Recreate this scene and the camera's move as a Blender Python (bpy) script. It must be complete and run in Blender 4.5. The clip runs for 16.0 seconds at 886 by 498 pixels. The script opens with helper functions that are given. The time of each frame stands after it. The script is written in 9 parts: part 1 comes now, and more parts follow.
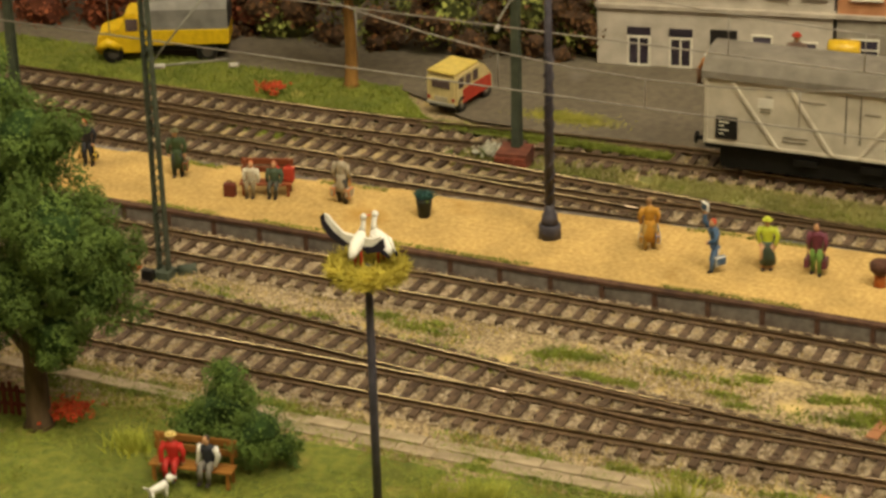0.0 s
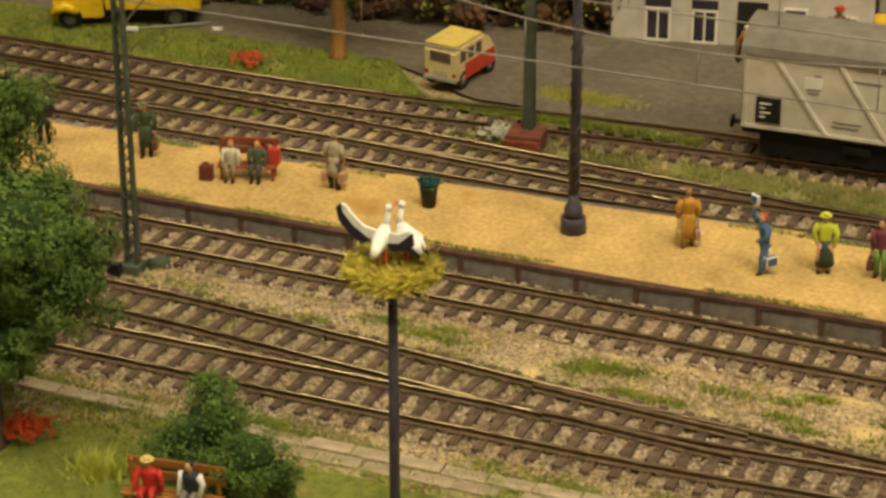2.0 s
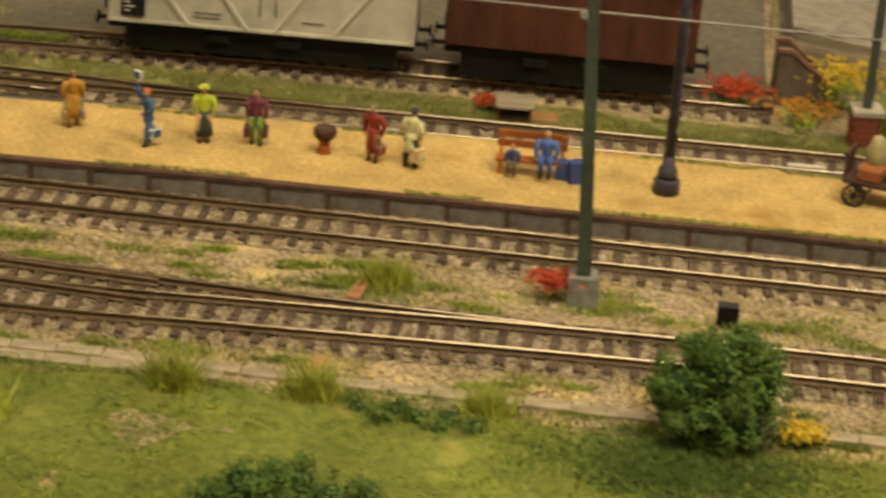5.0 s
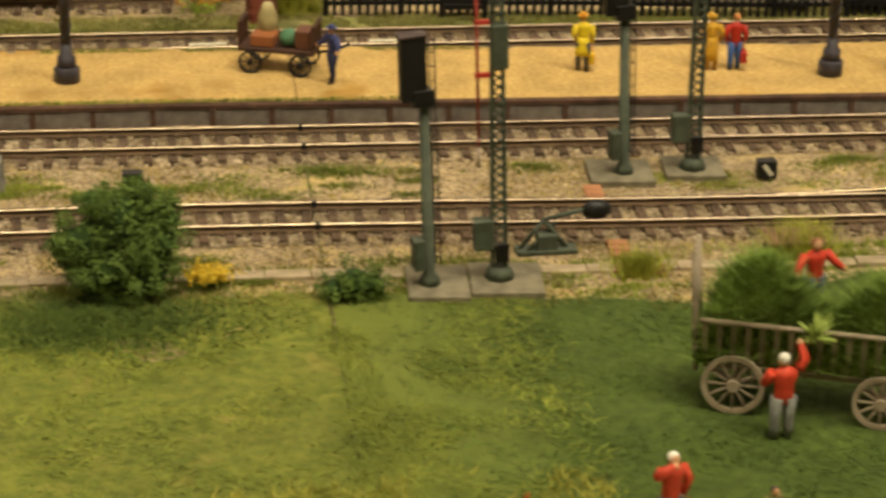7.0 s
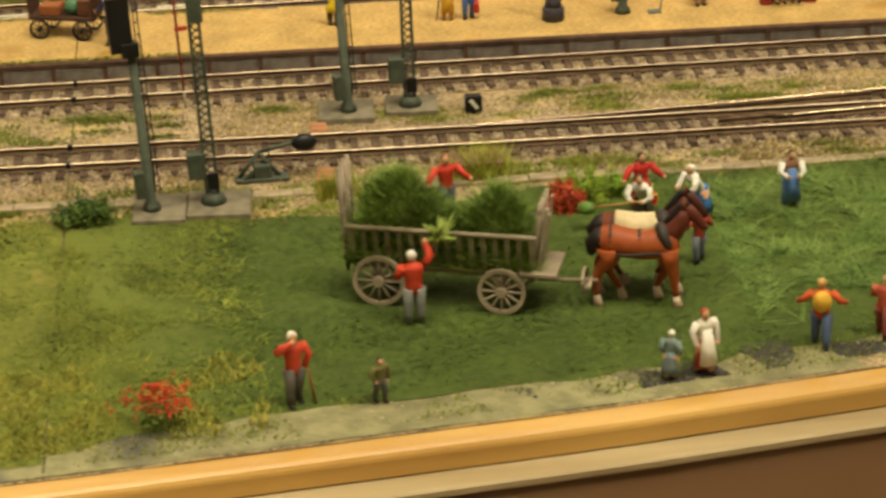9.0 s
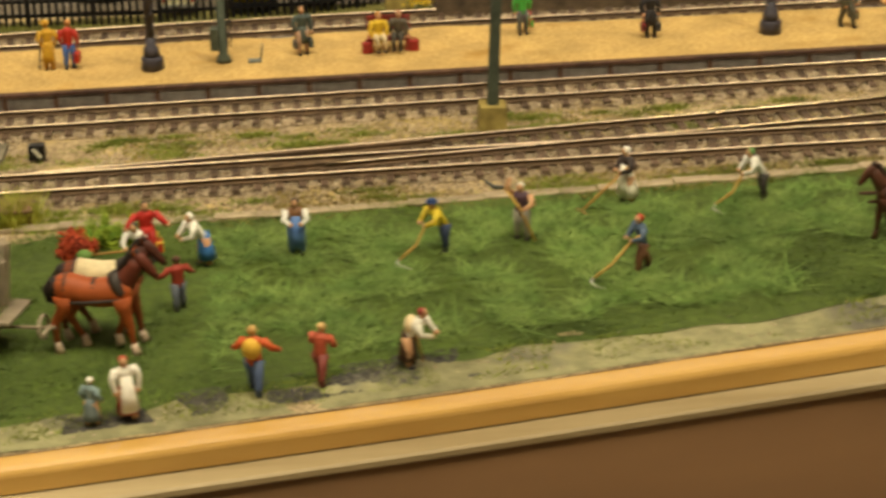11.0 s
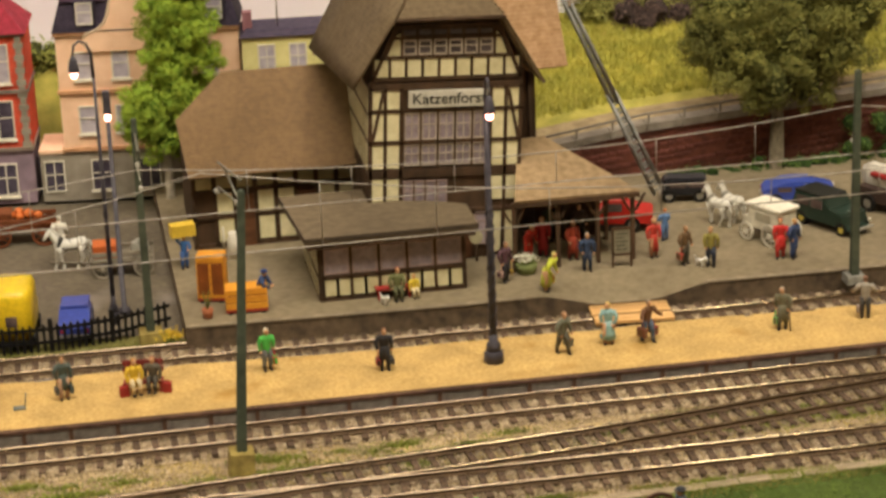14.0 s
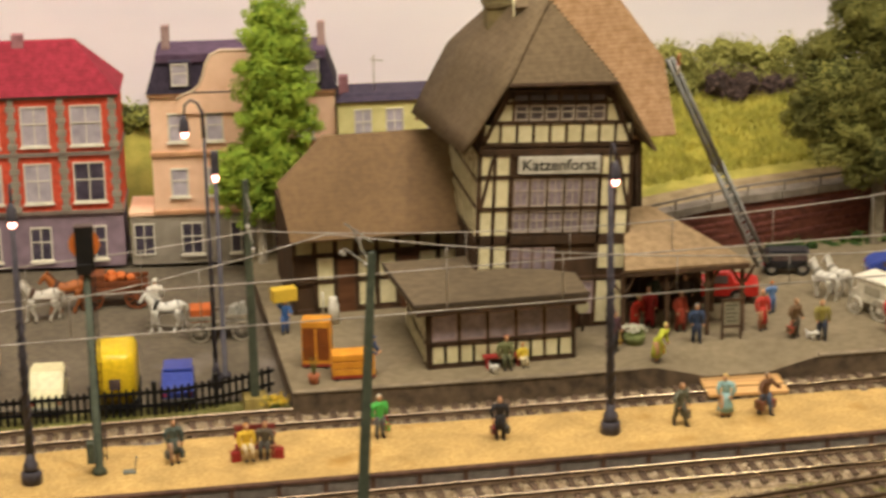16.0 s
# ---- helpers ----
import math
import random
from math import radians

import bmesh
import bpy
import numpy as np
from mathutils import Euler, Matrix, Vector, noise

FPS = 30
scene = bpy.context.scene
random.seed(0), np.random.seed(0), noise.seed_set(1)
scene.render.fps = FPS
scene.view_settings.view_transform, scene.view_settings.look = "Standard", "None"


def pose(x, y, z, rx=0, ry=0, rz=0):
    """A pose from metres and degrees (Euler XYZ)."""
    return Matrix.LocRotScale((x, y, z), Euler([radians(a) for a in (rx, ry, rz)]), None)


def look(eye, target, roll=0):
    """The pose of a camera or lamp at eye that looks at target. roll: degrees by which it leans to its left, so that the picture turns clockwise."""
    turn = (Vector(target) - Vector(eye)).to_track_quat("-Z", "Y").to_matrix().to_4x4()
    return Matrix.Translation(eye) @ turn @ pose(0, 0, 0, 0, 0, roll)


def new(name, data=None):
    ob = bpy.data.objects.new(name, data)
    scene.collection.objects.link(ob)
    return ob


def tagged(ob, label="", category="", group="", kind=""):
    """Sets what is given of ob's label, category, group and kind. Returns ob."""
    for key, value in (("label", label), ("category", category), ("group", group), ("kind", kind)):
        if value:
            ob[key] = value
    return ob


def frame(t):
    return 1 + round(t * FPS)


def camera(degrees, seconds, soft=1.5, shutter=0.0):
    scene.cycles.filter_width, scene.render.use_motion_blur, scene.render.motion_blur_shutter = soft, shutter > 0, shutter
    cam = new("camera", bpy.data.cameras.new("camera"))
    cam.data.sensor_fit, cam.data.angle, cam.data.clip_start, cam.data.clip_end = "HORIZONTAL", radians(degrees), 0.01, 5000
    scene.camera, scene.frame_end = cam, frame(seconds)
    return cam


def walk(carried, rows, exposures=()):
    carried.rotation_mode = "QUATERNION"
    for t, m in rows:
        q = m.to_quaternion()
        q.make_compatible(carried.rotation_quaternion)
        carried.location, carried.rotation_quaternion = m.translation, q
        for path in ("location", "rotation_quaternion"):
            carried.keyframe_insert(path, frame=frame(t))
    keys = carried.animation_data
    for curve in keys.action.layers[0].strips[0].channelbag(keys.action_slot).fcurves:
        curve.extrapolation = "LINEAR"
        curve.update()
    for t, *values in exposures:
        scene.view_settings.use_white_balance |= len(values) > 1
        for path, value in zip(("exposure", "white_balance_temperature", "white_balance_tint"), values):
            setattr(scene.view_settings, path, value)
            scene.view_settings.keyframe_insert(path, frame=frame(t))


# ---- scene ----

# The camera, hand-held over a model railway at scale 1:87. Distances of the things are in millimetres (MM turns them into metres).
cam = camera(20.01, 16.0, soft=3.0, shutter=0.35)
PATH = [
    (0, (0.3192, -0.7122, 0.3797), (-0.0620, 0.1122, -0.0387), -1.59),
    (0.5, (0.2867, -0.6601, 0.3537), (-0.0945, 0.1632, -0.0668), -1.29),
    (1, (0.2612, -0.6249, 0.3350), (-0.1175, 0.1977, -0.0891), -1.03),
    (1.5, (0.2523, -0.6304, 0.3379), (-0.1154, 0.1963, -0.0880), -0.55),
    (2, (0.2526, -0.6297, 0.3363), (-0.1009, 0.2041, -0.0880), -0.07),
    (2.5, (0.2555, -0.6311, 0.3376), (-0.0909, 0.2064, -0.0850), 0.12),
    (3, (0.2607, -0.6392, 0.3360), (-0.0762, 0.2037, -0.0836), 0.21),
    (3.2, (0.2624, -0.6422, 0.3339), (-0.0683, 0.2030, -0.0859), 0.15),
    (5.3, (0.2275, -0.7081, 0.3093), (0.1908, 0.2056, -0.0954), 4.09),
    (5.5, (0.2340, -0.7093, 0.3049), (0.2131, 0.2065, -0.0962), 3.66),
    (6, (0.2465, -0.7107, 0.3035), (0.2781, 0.2026, -0.1025), 3.22),
    (6.5, (0.2510, -0.7187, 0.2986), (0.3312, 0.1910, -0.1088), 2.78),
    (7, (0.2673, -0.7352, 0.2896), (0.3830, 0.1723, -0.1142), 1.47),
    (7.5, (0.2975, -0.7578, 0.2899), (0.4075, 0.1506, -0.1135), 0.07),
    (8, (0.3214, -0.8177, 0.3130), (0.4124, 0.0886, -0.0998), -1.20),
    (8.2, (0.3303, -0.8451, 0.3222), (0.4179, 0.0600, -0.0939), -1.45),
    (10.3, (0.4641, -0.8675, 0.3142), (0.5397, 0.0473, -0.0827), -1.30),
    (10.5, (0.4854, -0.8706, 0.3154), (0.5564, 0.0448, -0.0807), -1.49),
    (11, (0.5518, -0.8813, 0.3164), (0.6064, 0.0368, -0.0762), -2.34),
    (11.5, (0.5781, -0.8927, 0.3273), (0.6354, 0.0267, -0.0619), -2.66),
    (12, (0.5574, -0.9014, 0.3559), (0.6603, 0.0133, -0.0348), -2.05),
    (12.5, (0.5433, -0.9184, 0.3788), (0.6849, -0.0065, -0.0064), -1.73),
    (13, (0.5456, -0.9258, 0.3873), (0.6991, -0.0105, 0.0147), -2.06),
    (13.5, (0.5497, -0.9220, 0.4008), (0.7041, -0.0013, 0.0423), -2.28),
    (14, (0.5566, -0.9346, 0.4178), (0.7098, -0.0074, 0.0763), -2.30),
    (14.5, (0.5551, -0.9444, 0.4244), (0.7129, -0.0118, 0.0999), -2.06),
    (15, (0.5455, -0.9396, 0.4187), (0.7141, -0.0022, 0.1139), -1.57),
    (15.5, (0.5367, -0.9294, 0.4188), (0.7033, 0.0057, 0.1061), -1.50),
    (16, (0.5041, -0.9104, 0.4075), (0.6655, 0.0262, 0.0965), -1.23),
]
EXPOSURES = [(0.0, 0.0, 6500, 10), (3.2, 0.0, 6500, 10), (5.3, -0.1, 6500, 10), (8.2, 0.0, 6500, 10), (10.3, 0.0, 6500, 10), (12.5, 0.0, 6500, 10), (14.5, 0.1, 6000, 18), (16.0, 0.12, 6000, 18)]
walk(cam, [(t, look(eye, target, roll)) for t, eye, target, roll in PATH], EXPOSURES)

# ---- light: a hall with warm ceiling lamps ----
MM = 0.001
world = bpy.data.worlds.new("hall_light")
scene.world = world
world.use_nodes = True
world.node_tree.nodes["Background"].inputs[0].default_value = (1.0, 0.86, 0.66, 1)
world.node_tree.nodes["Background"].inputs[1].default_value = 0.41


def ceiling_lamp(name, x, y, z, size, power, color, aim):
    data = bpy.data.lights.new(name, "AREA")
    data.shape, data.size, data.energy, data.color = "DISK", size, power, color
    ob = new(name, data)
    ob.matrix_world = look((x, y, z), aim)
    return ob


WARM = (1.0, 0.905, 0.545)
for lamp_x, lamp_power, aim_x, lamp_size in ((-0.95, 14.5, -0.3, 0.6), (0.22, 14.0, 0.1, 0.7), (0.68, 2.2, 0.6, 0.6), (1.36, 15.0, 0.95, 0.26)):
    ceiling_lamp("ceiling_lamp", lamp_x, -0.85, 1.95, lamp_size, lamp_power, WARM, (aim_x, 0.0, 0))
# Added lamp with no known source, to brighten the sky panel and houses
ceiling_lamp("ceiling_lamp", 0.70, -0.28, 1.95, 1.5, 55.0, (1.0, 0.885, 0.72), (0.75, 0.42, 0.1))


# ---- materials ----
def lin(c):
    if isinstance(c, str):
        c = [int(c[i : i + 2], 16) / 255 for i in (1, 3, 5)]
        return tuple(v / 12.92 if v < 0.04045 else ((v + 0.055) / 1.055) ** 2.4 for v in c)
    return tuple(c)


MATS = {}


def mat(name, c1, c2=None, scale=400.0, rough=0.8, bump=0.0, bscale=None, metal=0.0, broad=0.25, each=0.0, spec=0.3, stretch=(1, 1, 1), spots=None):
    """Grain of two colours, a broader stain over it, and fine relief; scales are per metre. each: how much single pieces differ."""
    if name in MATS:
        return MATS[name]
    m = bpy.data.materials.new(name)
    m.use_nodes = True
    nt = m.node_tree
    N, L = nt.nodes, nt.links
    bsdf = N["Principled BSDF"]
    c1 = lin(c1)
    c2 = lin(c2) if c2 is not None else tuple(v * 0.72 for v in c1)
    tc = N.new("ShaderNodeTexCoord")
    mp = N.new("ShaderNodeMapping")
    mp.inputs["Scale"].default_value = stretch
    L.new(tc.outputs["Object"], mp.inputs[0])
    n1 = N.new("ShaderNodeTexNoise")
    n1.inputs["Scale"].default_value, n1.inputs["Detail"].default_value = scale, 4
    L.new(mp.outputs[0], n1.inputs["Vector"])
    ramp = N.new("ShaderNodeValToRGB")
    ramp.color_ramp.elements[0].position, ramp.color_ramp.elements[1].position = 0.33, 0.67
    ramp.color_ramp.elements[0].color, ramp.color_ramp.elements[1].color = (*c2, 1), (*c1, 1)
    L.new(n1.outputs["Fac"], ramp.inputs[0])
    out = ramp.outputs[0]
    if spots:
        n3 = N.new("ShaderNodeTexNoise")
        n3.inputs["Scale"].default_value, n3.inputs["Detail"].default_value = spots[1], 3
        L.new(mp.outputs[0], n3.inputs["Vector"])
        r3 = N.new("ShaderNodeValToRGB")
        r3.color_ramp.elements[0].position, r3.color_ramp.elements[1].position = spots[2], spots[2] + 0.12
        L.new(n3.outputs["Fac"], r3.inputs[0])
        mx = N.new("ShaderNodeMixRGB")
        mx.inputs[2].default_value = (*lin(spots[0]), 1)
        L.new(r3.outputs[0], mx.inputs[0])
        L.new(out, mx.inputs[1])
        out = mx.outputs[0]
    if broad:
        n2 = N.new("ShaderNodeTexNoise")
        n2.inputs["Scale"].default_value, n2.inputs["Detail"].default_value = scale * 0.11, 3
        L.new(mp.outputs[0], n2.inputs["Vector"])
        mr = N.new("ShaderNodeMapRange")
        mr.inputs[1].default_value, mr.inputs[2].default_value = 0.3, 0.7
        mr.inputs[3].default_value, mr.inputs[4].default_value = 1 - broad, 1 + broad * 0.6
        L.new(n2.outputs["Fac"], mr.inputs[0])
        mul = N.new("ShaderNodeMixRGB")
        mul.blend_type, mul.inputs[0].default_value = "MULTIPLY", 1.0
        L.new(out, mul.inputs[1])
        L.new(mr.outputs[0], mul.inputs[2])
        out = mul.outputs[0]
    if each:
        oi = N.new("ShaderNodeObjectInfo")
        geo = N.new("ShaderNodeNewGeometry")
        add = N.new("ShaderNodeMath")
        L.new(oi.outputs["Random"], add.inputs[0])
        L.new(geo.outputs["Random Per Island"], add.inputs[1])
        m2 = N.new("ShaderNodeMapRange")
        m2.inputs[1].default_value, m2.inputs[2].default_value = 0.3, 1.7
        m2.inputs[3].default_value, m2.inputs[4].default_value = 1 - each, 1 + each
        L.new(add.outputs[0], m2.inputs[0])
        mul = N.new("ShaderNodeMixRGB")
        mul.blend_type, mul.inputs[0].default_value = "MULTIPLY", 1.0
        L.new(out, mul.inputs[1])
        L.new(m2.outputs[0], mul.inputs[2])
        out = mul.outputs[0]
    L.new(out, bsdf.inputs["Base Color"])
    bsdf.inputs["Roughness"].default_value = rough
    bsdf.inputs["Metallic"].default_value = metal
    bsdf.inputs["Specular IOR Level"].default_value = spec
    if bump:
        nb = N.new("ShaderNodeTexNoise")
        nb.inputs["Scale"].default_value, nb.inputs["Detail"].default_value = bscale or scale * 1.6, 3
        L.new(mp.outputs[0], nb.inputs["Vector"])
        b = N.new("ShaderNodeBump")
        b.inputs["Strength"].default_value, b.inputs["Distance"].default_value = 0.8, bump * MM
        L.new(nb.outputs["Fac"], b.inputs["Height"])
        L.new(b.outputs[0], bsdf.inputs["Normal"])
    MATS[name] = m
    return m


def paint(c, rough=0.55):
    """Matt model paint of one colour, slightly mottled."""
    key = "paint_" + (c[1:] if isinstance(c, str) else "_".join("%.2f" % v for v in c))
    return mat(key, c, tuple(v * 0.78 for v in lin(c)), 420, rough, 0.06, 900, broad=0.12)


def glow(name, c, power):
    if name in MATS:
        return MATS[name]
    m = bpy.data.materials.new(name)
    m.use_nodes = True
    b = m.node_tree.nodes["Principled BSDF"]
    b.inputs["Base Color"].default_value = (*lin(c), 1)
    b.inputs["Emission Color"].default_value = (*lin(c), 1)
    b.inputs["Emission Strength"].default_value = power
    MATS[name] = m
    return m


SAND = mat("platform_sand", "#c8a869", "#ac8b4f", 600, 0.95, 0.3, 1200, broad=0.2, spots=("#a5803f", 38, 0.6))
GRAVEL = mat("ground_gravel", "#bba57c", "#6c5a42", 800, 0.95, 0.5, 1000, broad=0.25, spots=("#b8a06a", 90, 0.56))
STONE = mat("ballast_stone", "#c0ae92", "#6a5641", 500, 0.9, 0.1, broad=0.2, each=0.48)
STRAW = mat("dry_grass", "#b39c5c", "#8c8040", 300, 0.9, broad=0.3, each=0.35)
MEADOW_L = mat("meadow_soil", "#797b32", "#5c6528", 260, 0.95, 0.12, 700, broad=0.3, spots=("#8e8642", 70, 0.6))
MEADOW_R = mat("field_soil", "#4f5e24", "#3f4c1e", 260, 0.95, 0.12, 700, broad=0.25)
N, L = MEADOW_R.node_tree.nodes, MEADOW_R.node_tree.links
tc = N.new("ShaderNodeTexCoord")
sx = N.new("ShaderNodeSeparateXYZ")
L.new(tc.outputs["Object"], sx.inputs[0])
mr = N.new("ShaderNodeMapRange")
mr.inputs[1].default_value, mr.inputs[2].default_value, mr.inputs[3].default_value, mr.inputs[4].default_value = 0.316, 0.385, 0.75, 0.0
L.new(sx.outputs[0], mr.inputs[0])
drift = N.new("ShaderNodeMixRGB")
drift.inputs[2].default_value = (*lin("#70762f"), 1)
base = N["Principled BSDF"].inputs["Base Color"]
L.new(mr.outputs[0], drift.inputs[0])
L.new(base.links[0].from_socket, drift.inputs[1])
L.new(drift.outputs[0], base)
BLADE_L = mat("meadow_grass", "#888f37", "#68742b", 60, 0.8, broad=0.4, each=0.12)
BLADE_R = mat("field_grass", "#566826", "#425320", 45, 0.8, broad=0.4, each=0.12)
BLADE_Y = mat("tall_grass", "#b6ae4a", "#94933c", 90, 0.8, broad=0.3, each=0.3)
ASPHALT = mat("asphalt", "#695f4e", "#595043", 300, 0.9, 0.12, 1500, broad=0.16, spots=("#7c7268", 25, 0.6))
PAVING = mat("station_paving", "#83765e", "#746850", 250, 0.9, 0.12, 1200, broad=0.18, spots=("#5d5347", 30, 0.66))
RUST = mat("rail_rust", "#715a42", "#564431", 300, 0.75, 0.05, broad=0.25)
STEEL = mat("rail_top", "#ac9a80", "#8c7b64", 60, 0.17, 0.0, metal=1.0, broad=0.2, stretch=(0.2, 1, 1))
SLEEPER = mat("sleeper", "#665240", "#47382b", 300, 0.85, 0.2, 700, broad=0.2, each=0.3, stretch=(3, 1, 1))
EDGE_BROWN = mat("platform_edge", "#5f4535", "#463127", 250, 0.85, 0.2, broad=0.35)
CONCRETE = mat("platform_wall", "#827a72", "#625a54", 250, 0.9, 0.2, broad=0.3, each=0.15, spots=("#4e3e33", 14, 0.5))
MAST_GREEN = mat("mast_green", "#4e5546", "#3e4438", 300, 0.6, 0.05, broad=0.2)
LAMP_GREY = mat("lamp_grey", "#4a464e", "#3a373f", 300, 0.5, 0.05, broad=0.2)
PLINTH = mat("mast_plinth", "#8d8a80", "#6c6a62", 300, 0.9, 0.2, broad=0.25)
BLACK = mat("black_plastic", "#1d1b1a", "#141312", 300, 0.45, 0.03, broad=0.2)
WIRE = mat("wire", "#a7a096", "#857e74", 200, 0.4, metal=0.6)
WOOD_BROWN = mat("brown_wood", "#6d472b", "#4d301d", 160, 0.7, 0.15, broad=0.3, each=0.25, stretch=(0.25, 1, 1))
WOOD_GREY = mat("weathered_wood", "#a99a84", "#84755f", 160, 0.8, 0.15, broad=0.3, each=0.25, stretch=(0.25, 1, 1))
BRICK = mat("brick_red", "#8c4a34", "#6c3727", 300, 0.85, 0.2, broad=0.3, each=0.3)
TRIM_WOOD = mat("edge_wood", "#d0a75c", "#b88e4a", 60, 0.2, 0.1, broad=0.2, stretch=(0.08, 1, 1), spec=0.5)
BARK = mat("bark", "#6a5640", "#463727", 300, 0.9, 0.4, broad=0.3, stretch=(1, 1, 0.3))
LEAF_DARK = mat("leaf_dark", "#6b8038", "#4a5f27", 260, 0.85, broad=0.3, each=0.2)
LEAF_MID = mat("leaf_mid", "#77883a", "#546428", 260, 0.85, broad=0.3, each=0.2)
LEAF_LIGHT = mat("leaf_light", "#a3b43a", "#7c9a30", 260, 0.85, broad=0.3, each=0.2)
LEAF_AUTUMN = mat("leaf_olive", "#a2a452", "#7c8440", 260, 0.85, broad=0.35, each=0.2)
FLOWER_RED = mat("flower_red", "#d4572f", "#a83f24", 400, 0.8, broad=0.2, each=0.3)
FLOWER_YELLOW = mat("flower_yellow", "#e0c33a", "#b9992a", 400, 0.8, broad=0.2, each=0.3)
FLOWER_WHITE = mat("flower_white", "#e6e2cf", "#c9c4ac", 400, 0.8, broad=0.1, each=0.2)


# ---- shapes, in millimetres ----
def box(bm, x0, y0, z0, x1, y1, z1, mi=0, bevel=0.0):
    vs = [bm.verts.new((x, y, z)) for x in (x0, x1) for y in (y0, y1) for z in (z0, z1)]
    fs = [(0, 1, 3, 2), (4, 6, 7, 5), (0, 4, 5, 1), (2, 3, 7, 6), (0, 2, 6, 4), (1, 5, 7, 3)]
    faces = [bm.faces.new([vs[i] for i in f]) for f in fs]
    if bevel:
        edges = {e for f in faces for e in f.edges}
        faces = bmesh.ops.bevel(bm, geom=list(edges), offset=bevel, segments=2, affect="EDGES", profile=0.5)["faces"] + [f for f in faces if f.is_valid]
    for f in faces:
        if f.is_valid:
            f.material_index = mi
    return vs


def hexa(bm, bottom, top, mi=0):
    """A solid between a bottom and a top outline of equally many corners."""
    b = [bm.verts.new(p) for p in bottom]
    t = [bm.verts.new(p) for p in top]
    n = len(b)
    fs = [bm.faces.new(b[::-1]), bm.faces.new(t)]
    fs += [bm.faces.new((b[i], b[(i + 1) % n], t[(i + 1) % n], t[i])) for i in range(n)]
    for f in fs:
        f.material_index = mi
    return fs


def prism(bm, pts, axis, a, b, mi=0):
    """An outline in two axes, drawn out along the third from a to b."""
    put = {"x": lambda p, v: (v, p[0], p[1]), "y": lambda p, v: (p[0], v, p[1]), "z": lambda p, v: (p[0], p[1], v)}[axis]
    return hexa(bm, [put(p, a) for p in pts], [put(p, b) for p in pts], mi)


def loft(bm, path, radii, seg=8, mi=0, flat=1.0, cap=True):
    """A tube along a path with a radius at each point; flat squeezes it across."""
    path = [Vector(p) for p in path]
    rings = []
    for i, p in enumerate(path):
        d = (path[min(i + 1, len(path) - 1)] - path[max(i - 1, 0)]).normalized()
        side = d.cross(Vector((0, 1, 0)) if abs(d.y) < 0.9 else Vector((1, 0, 0))).normalized()
        up = side.cross(d).normalized()
        r = radii[i] if isinstance(radii, (list, tuple)) else radii
        rings.append([bm.verts.new(p + side * (math.cos(2 * math.pi * k / seg) * r) + up * (math.sin(2 * math.pi * k / seg) * r * flat)) for k in range(seg)])
    for a, b in zip(rings, rings[1:]):
        for k in range(seg):
            f = bm.faces.new((a[k], a[(k + 1) % seg], b[(k + 1) % seg], b[k]))
            f.material_index, f.smooth = mi, True
    if cap:
        for ring in (rings[0][::-1], rings[-1]):
            f = bm.faces.new(ring)
            f.material_index = mi
    return rings


def ball(bm, c, r, mi=0, s=(1, 1, 1), seg=8, rings=6):
    g = bmesh.ops.create_uvsphere(bm, u_segments=seg, v_segments=rings, radius=r, matrix=Matrix.Translation(c) @ Matrix.Diagonal((*s, 1)))
    for f in {f for v in g["verts"] for f in v.link_faces}:
        f.material_index, f.smooth = mi, True


def disc(bm, c, axis, r, w, seg=20, mi=0):
    c, d = Vector(c), Vector({"x": (1, 0, 0), "y": (0, 1, 0), "z": (0, 0, 1)}[axis])
    return loft(bm, [c - d * (w / 2), c + d * (w / 2)], r, seg, mi)


def ring(bm, c, axis, r_out, r_in, w, seg=24, mi=0):
    """A flat rim, such as a wheel's."""
    c = Vector(c)
    put = {"y": lambda u, v, t: c + Vector((u, t, v)), "x": lambda u, v, t: c + Vector((t, u, v)), "z": lambda u, v, t: c + Vector((u, v, t))}[axis]
    rows = [[bm.verts.new(put(math.cos(2 * math.pi * k / seg) * r, math.sin(2 * math.pi * k / seg) * r, t)) for k in range(seg)] for r, t in ((r_out, -w / 2), (r_out, w / 2), (r_in, w / 2), (r_in, -w / 2))]
    for i in range(4):
        for k in range(seg):
            f = bm.faces.new((rows[i][k], rows[i][(k + 1) % seg], rows[(i + 1) % 4][(k + 1) % seg], rows[(i + 1) % 4][k]))
            f.material_index = mi


def mesh_of(name, bm, mats, smooth=None):
    bmesh.ops.recalc_face_normals(bm, faces=bm.faces)
    bm.transform(Matrix.Scale(MM, 4))
    me = bpy.data.meshes.new(name)
    bm.to_mesh(me)
    bm.free()
    for m in mats if isinstance(mats, (list, tuple)) else [mats]:
        me.materials.append(m)
    return me


def part(name, bm, mats, parent=None, label=""):
    ob = new(name, mesh_of(name, bm, mats))
    if parent is not None:
        ob.parent = parent
    return tagged(ob, label)


def at(x, y, z, rz=0.0, rx=0.0, ry=0.0):
    return pose(x * MM, y * MM, z * MM, rx, ry, rz)


def thing(name, x, y, z, rz=0.0, label="", category="", group="", kind=""):
    ob = new(name)
    ob.empty_display_size = 0.01
    ob.matrix_basis = at(x, y, z, rz)
    return tagged(ob, label, category, group, kind)


def solid(name, bm, mats, x, y, z, rz=0.0, label="", category="", group="", kind=""):
    """A thing of one mesh."""
    ob = part(name, bm, mats)
    ob.matrix_basis = at(x, y, z, rz)
    return tagged(ob, label, category, group, kind)


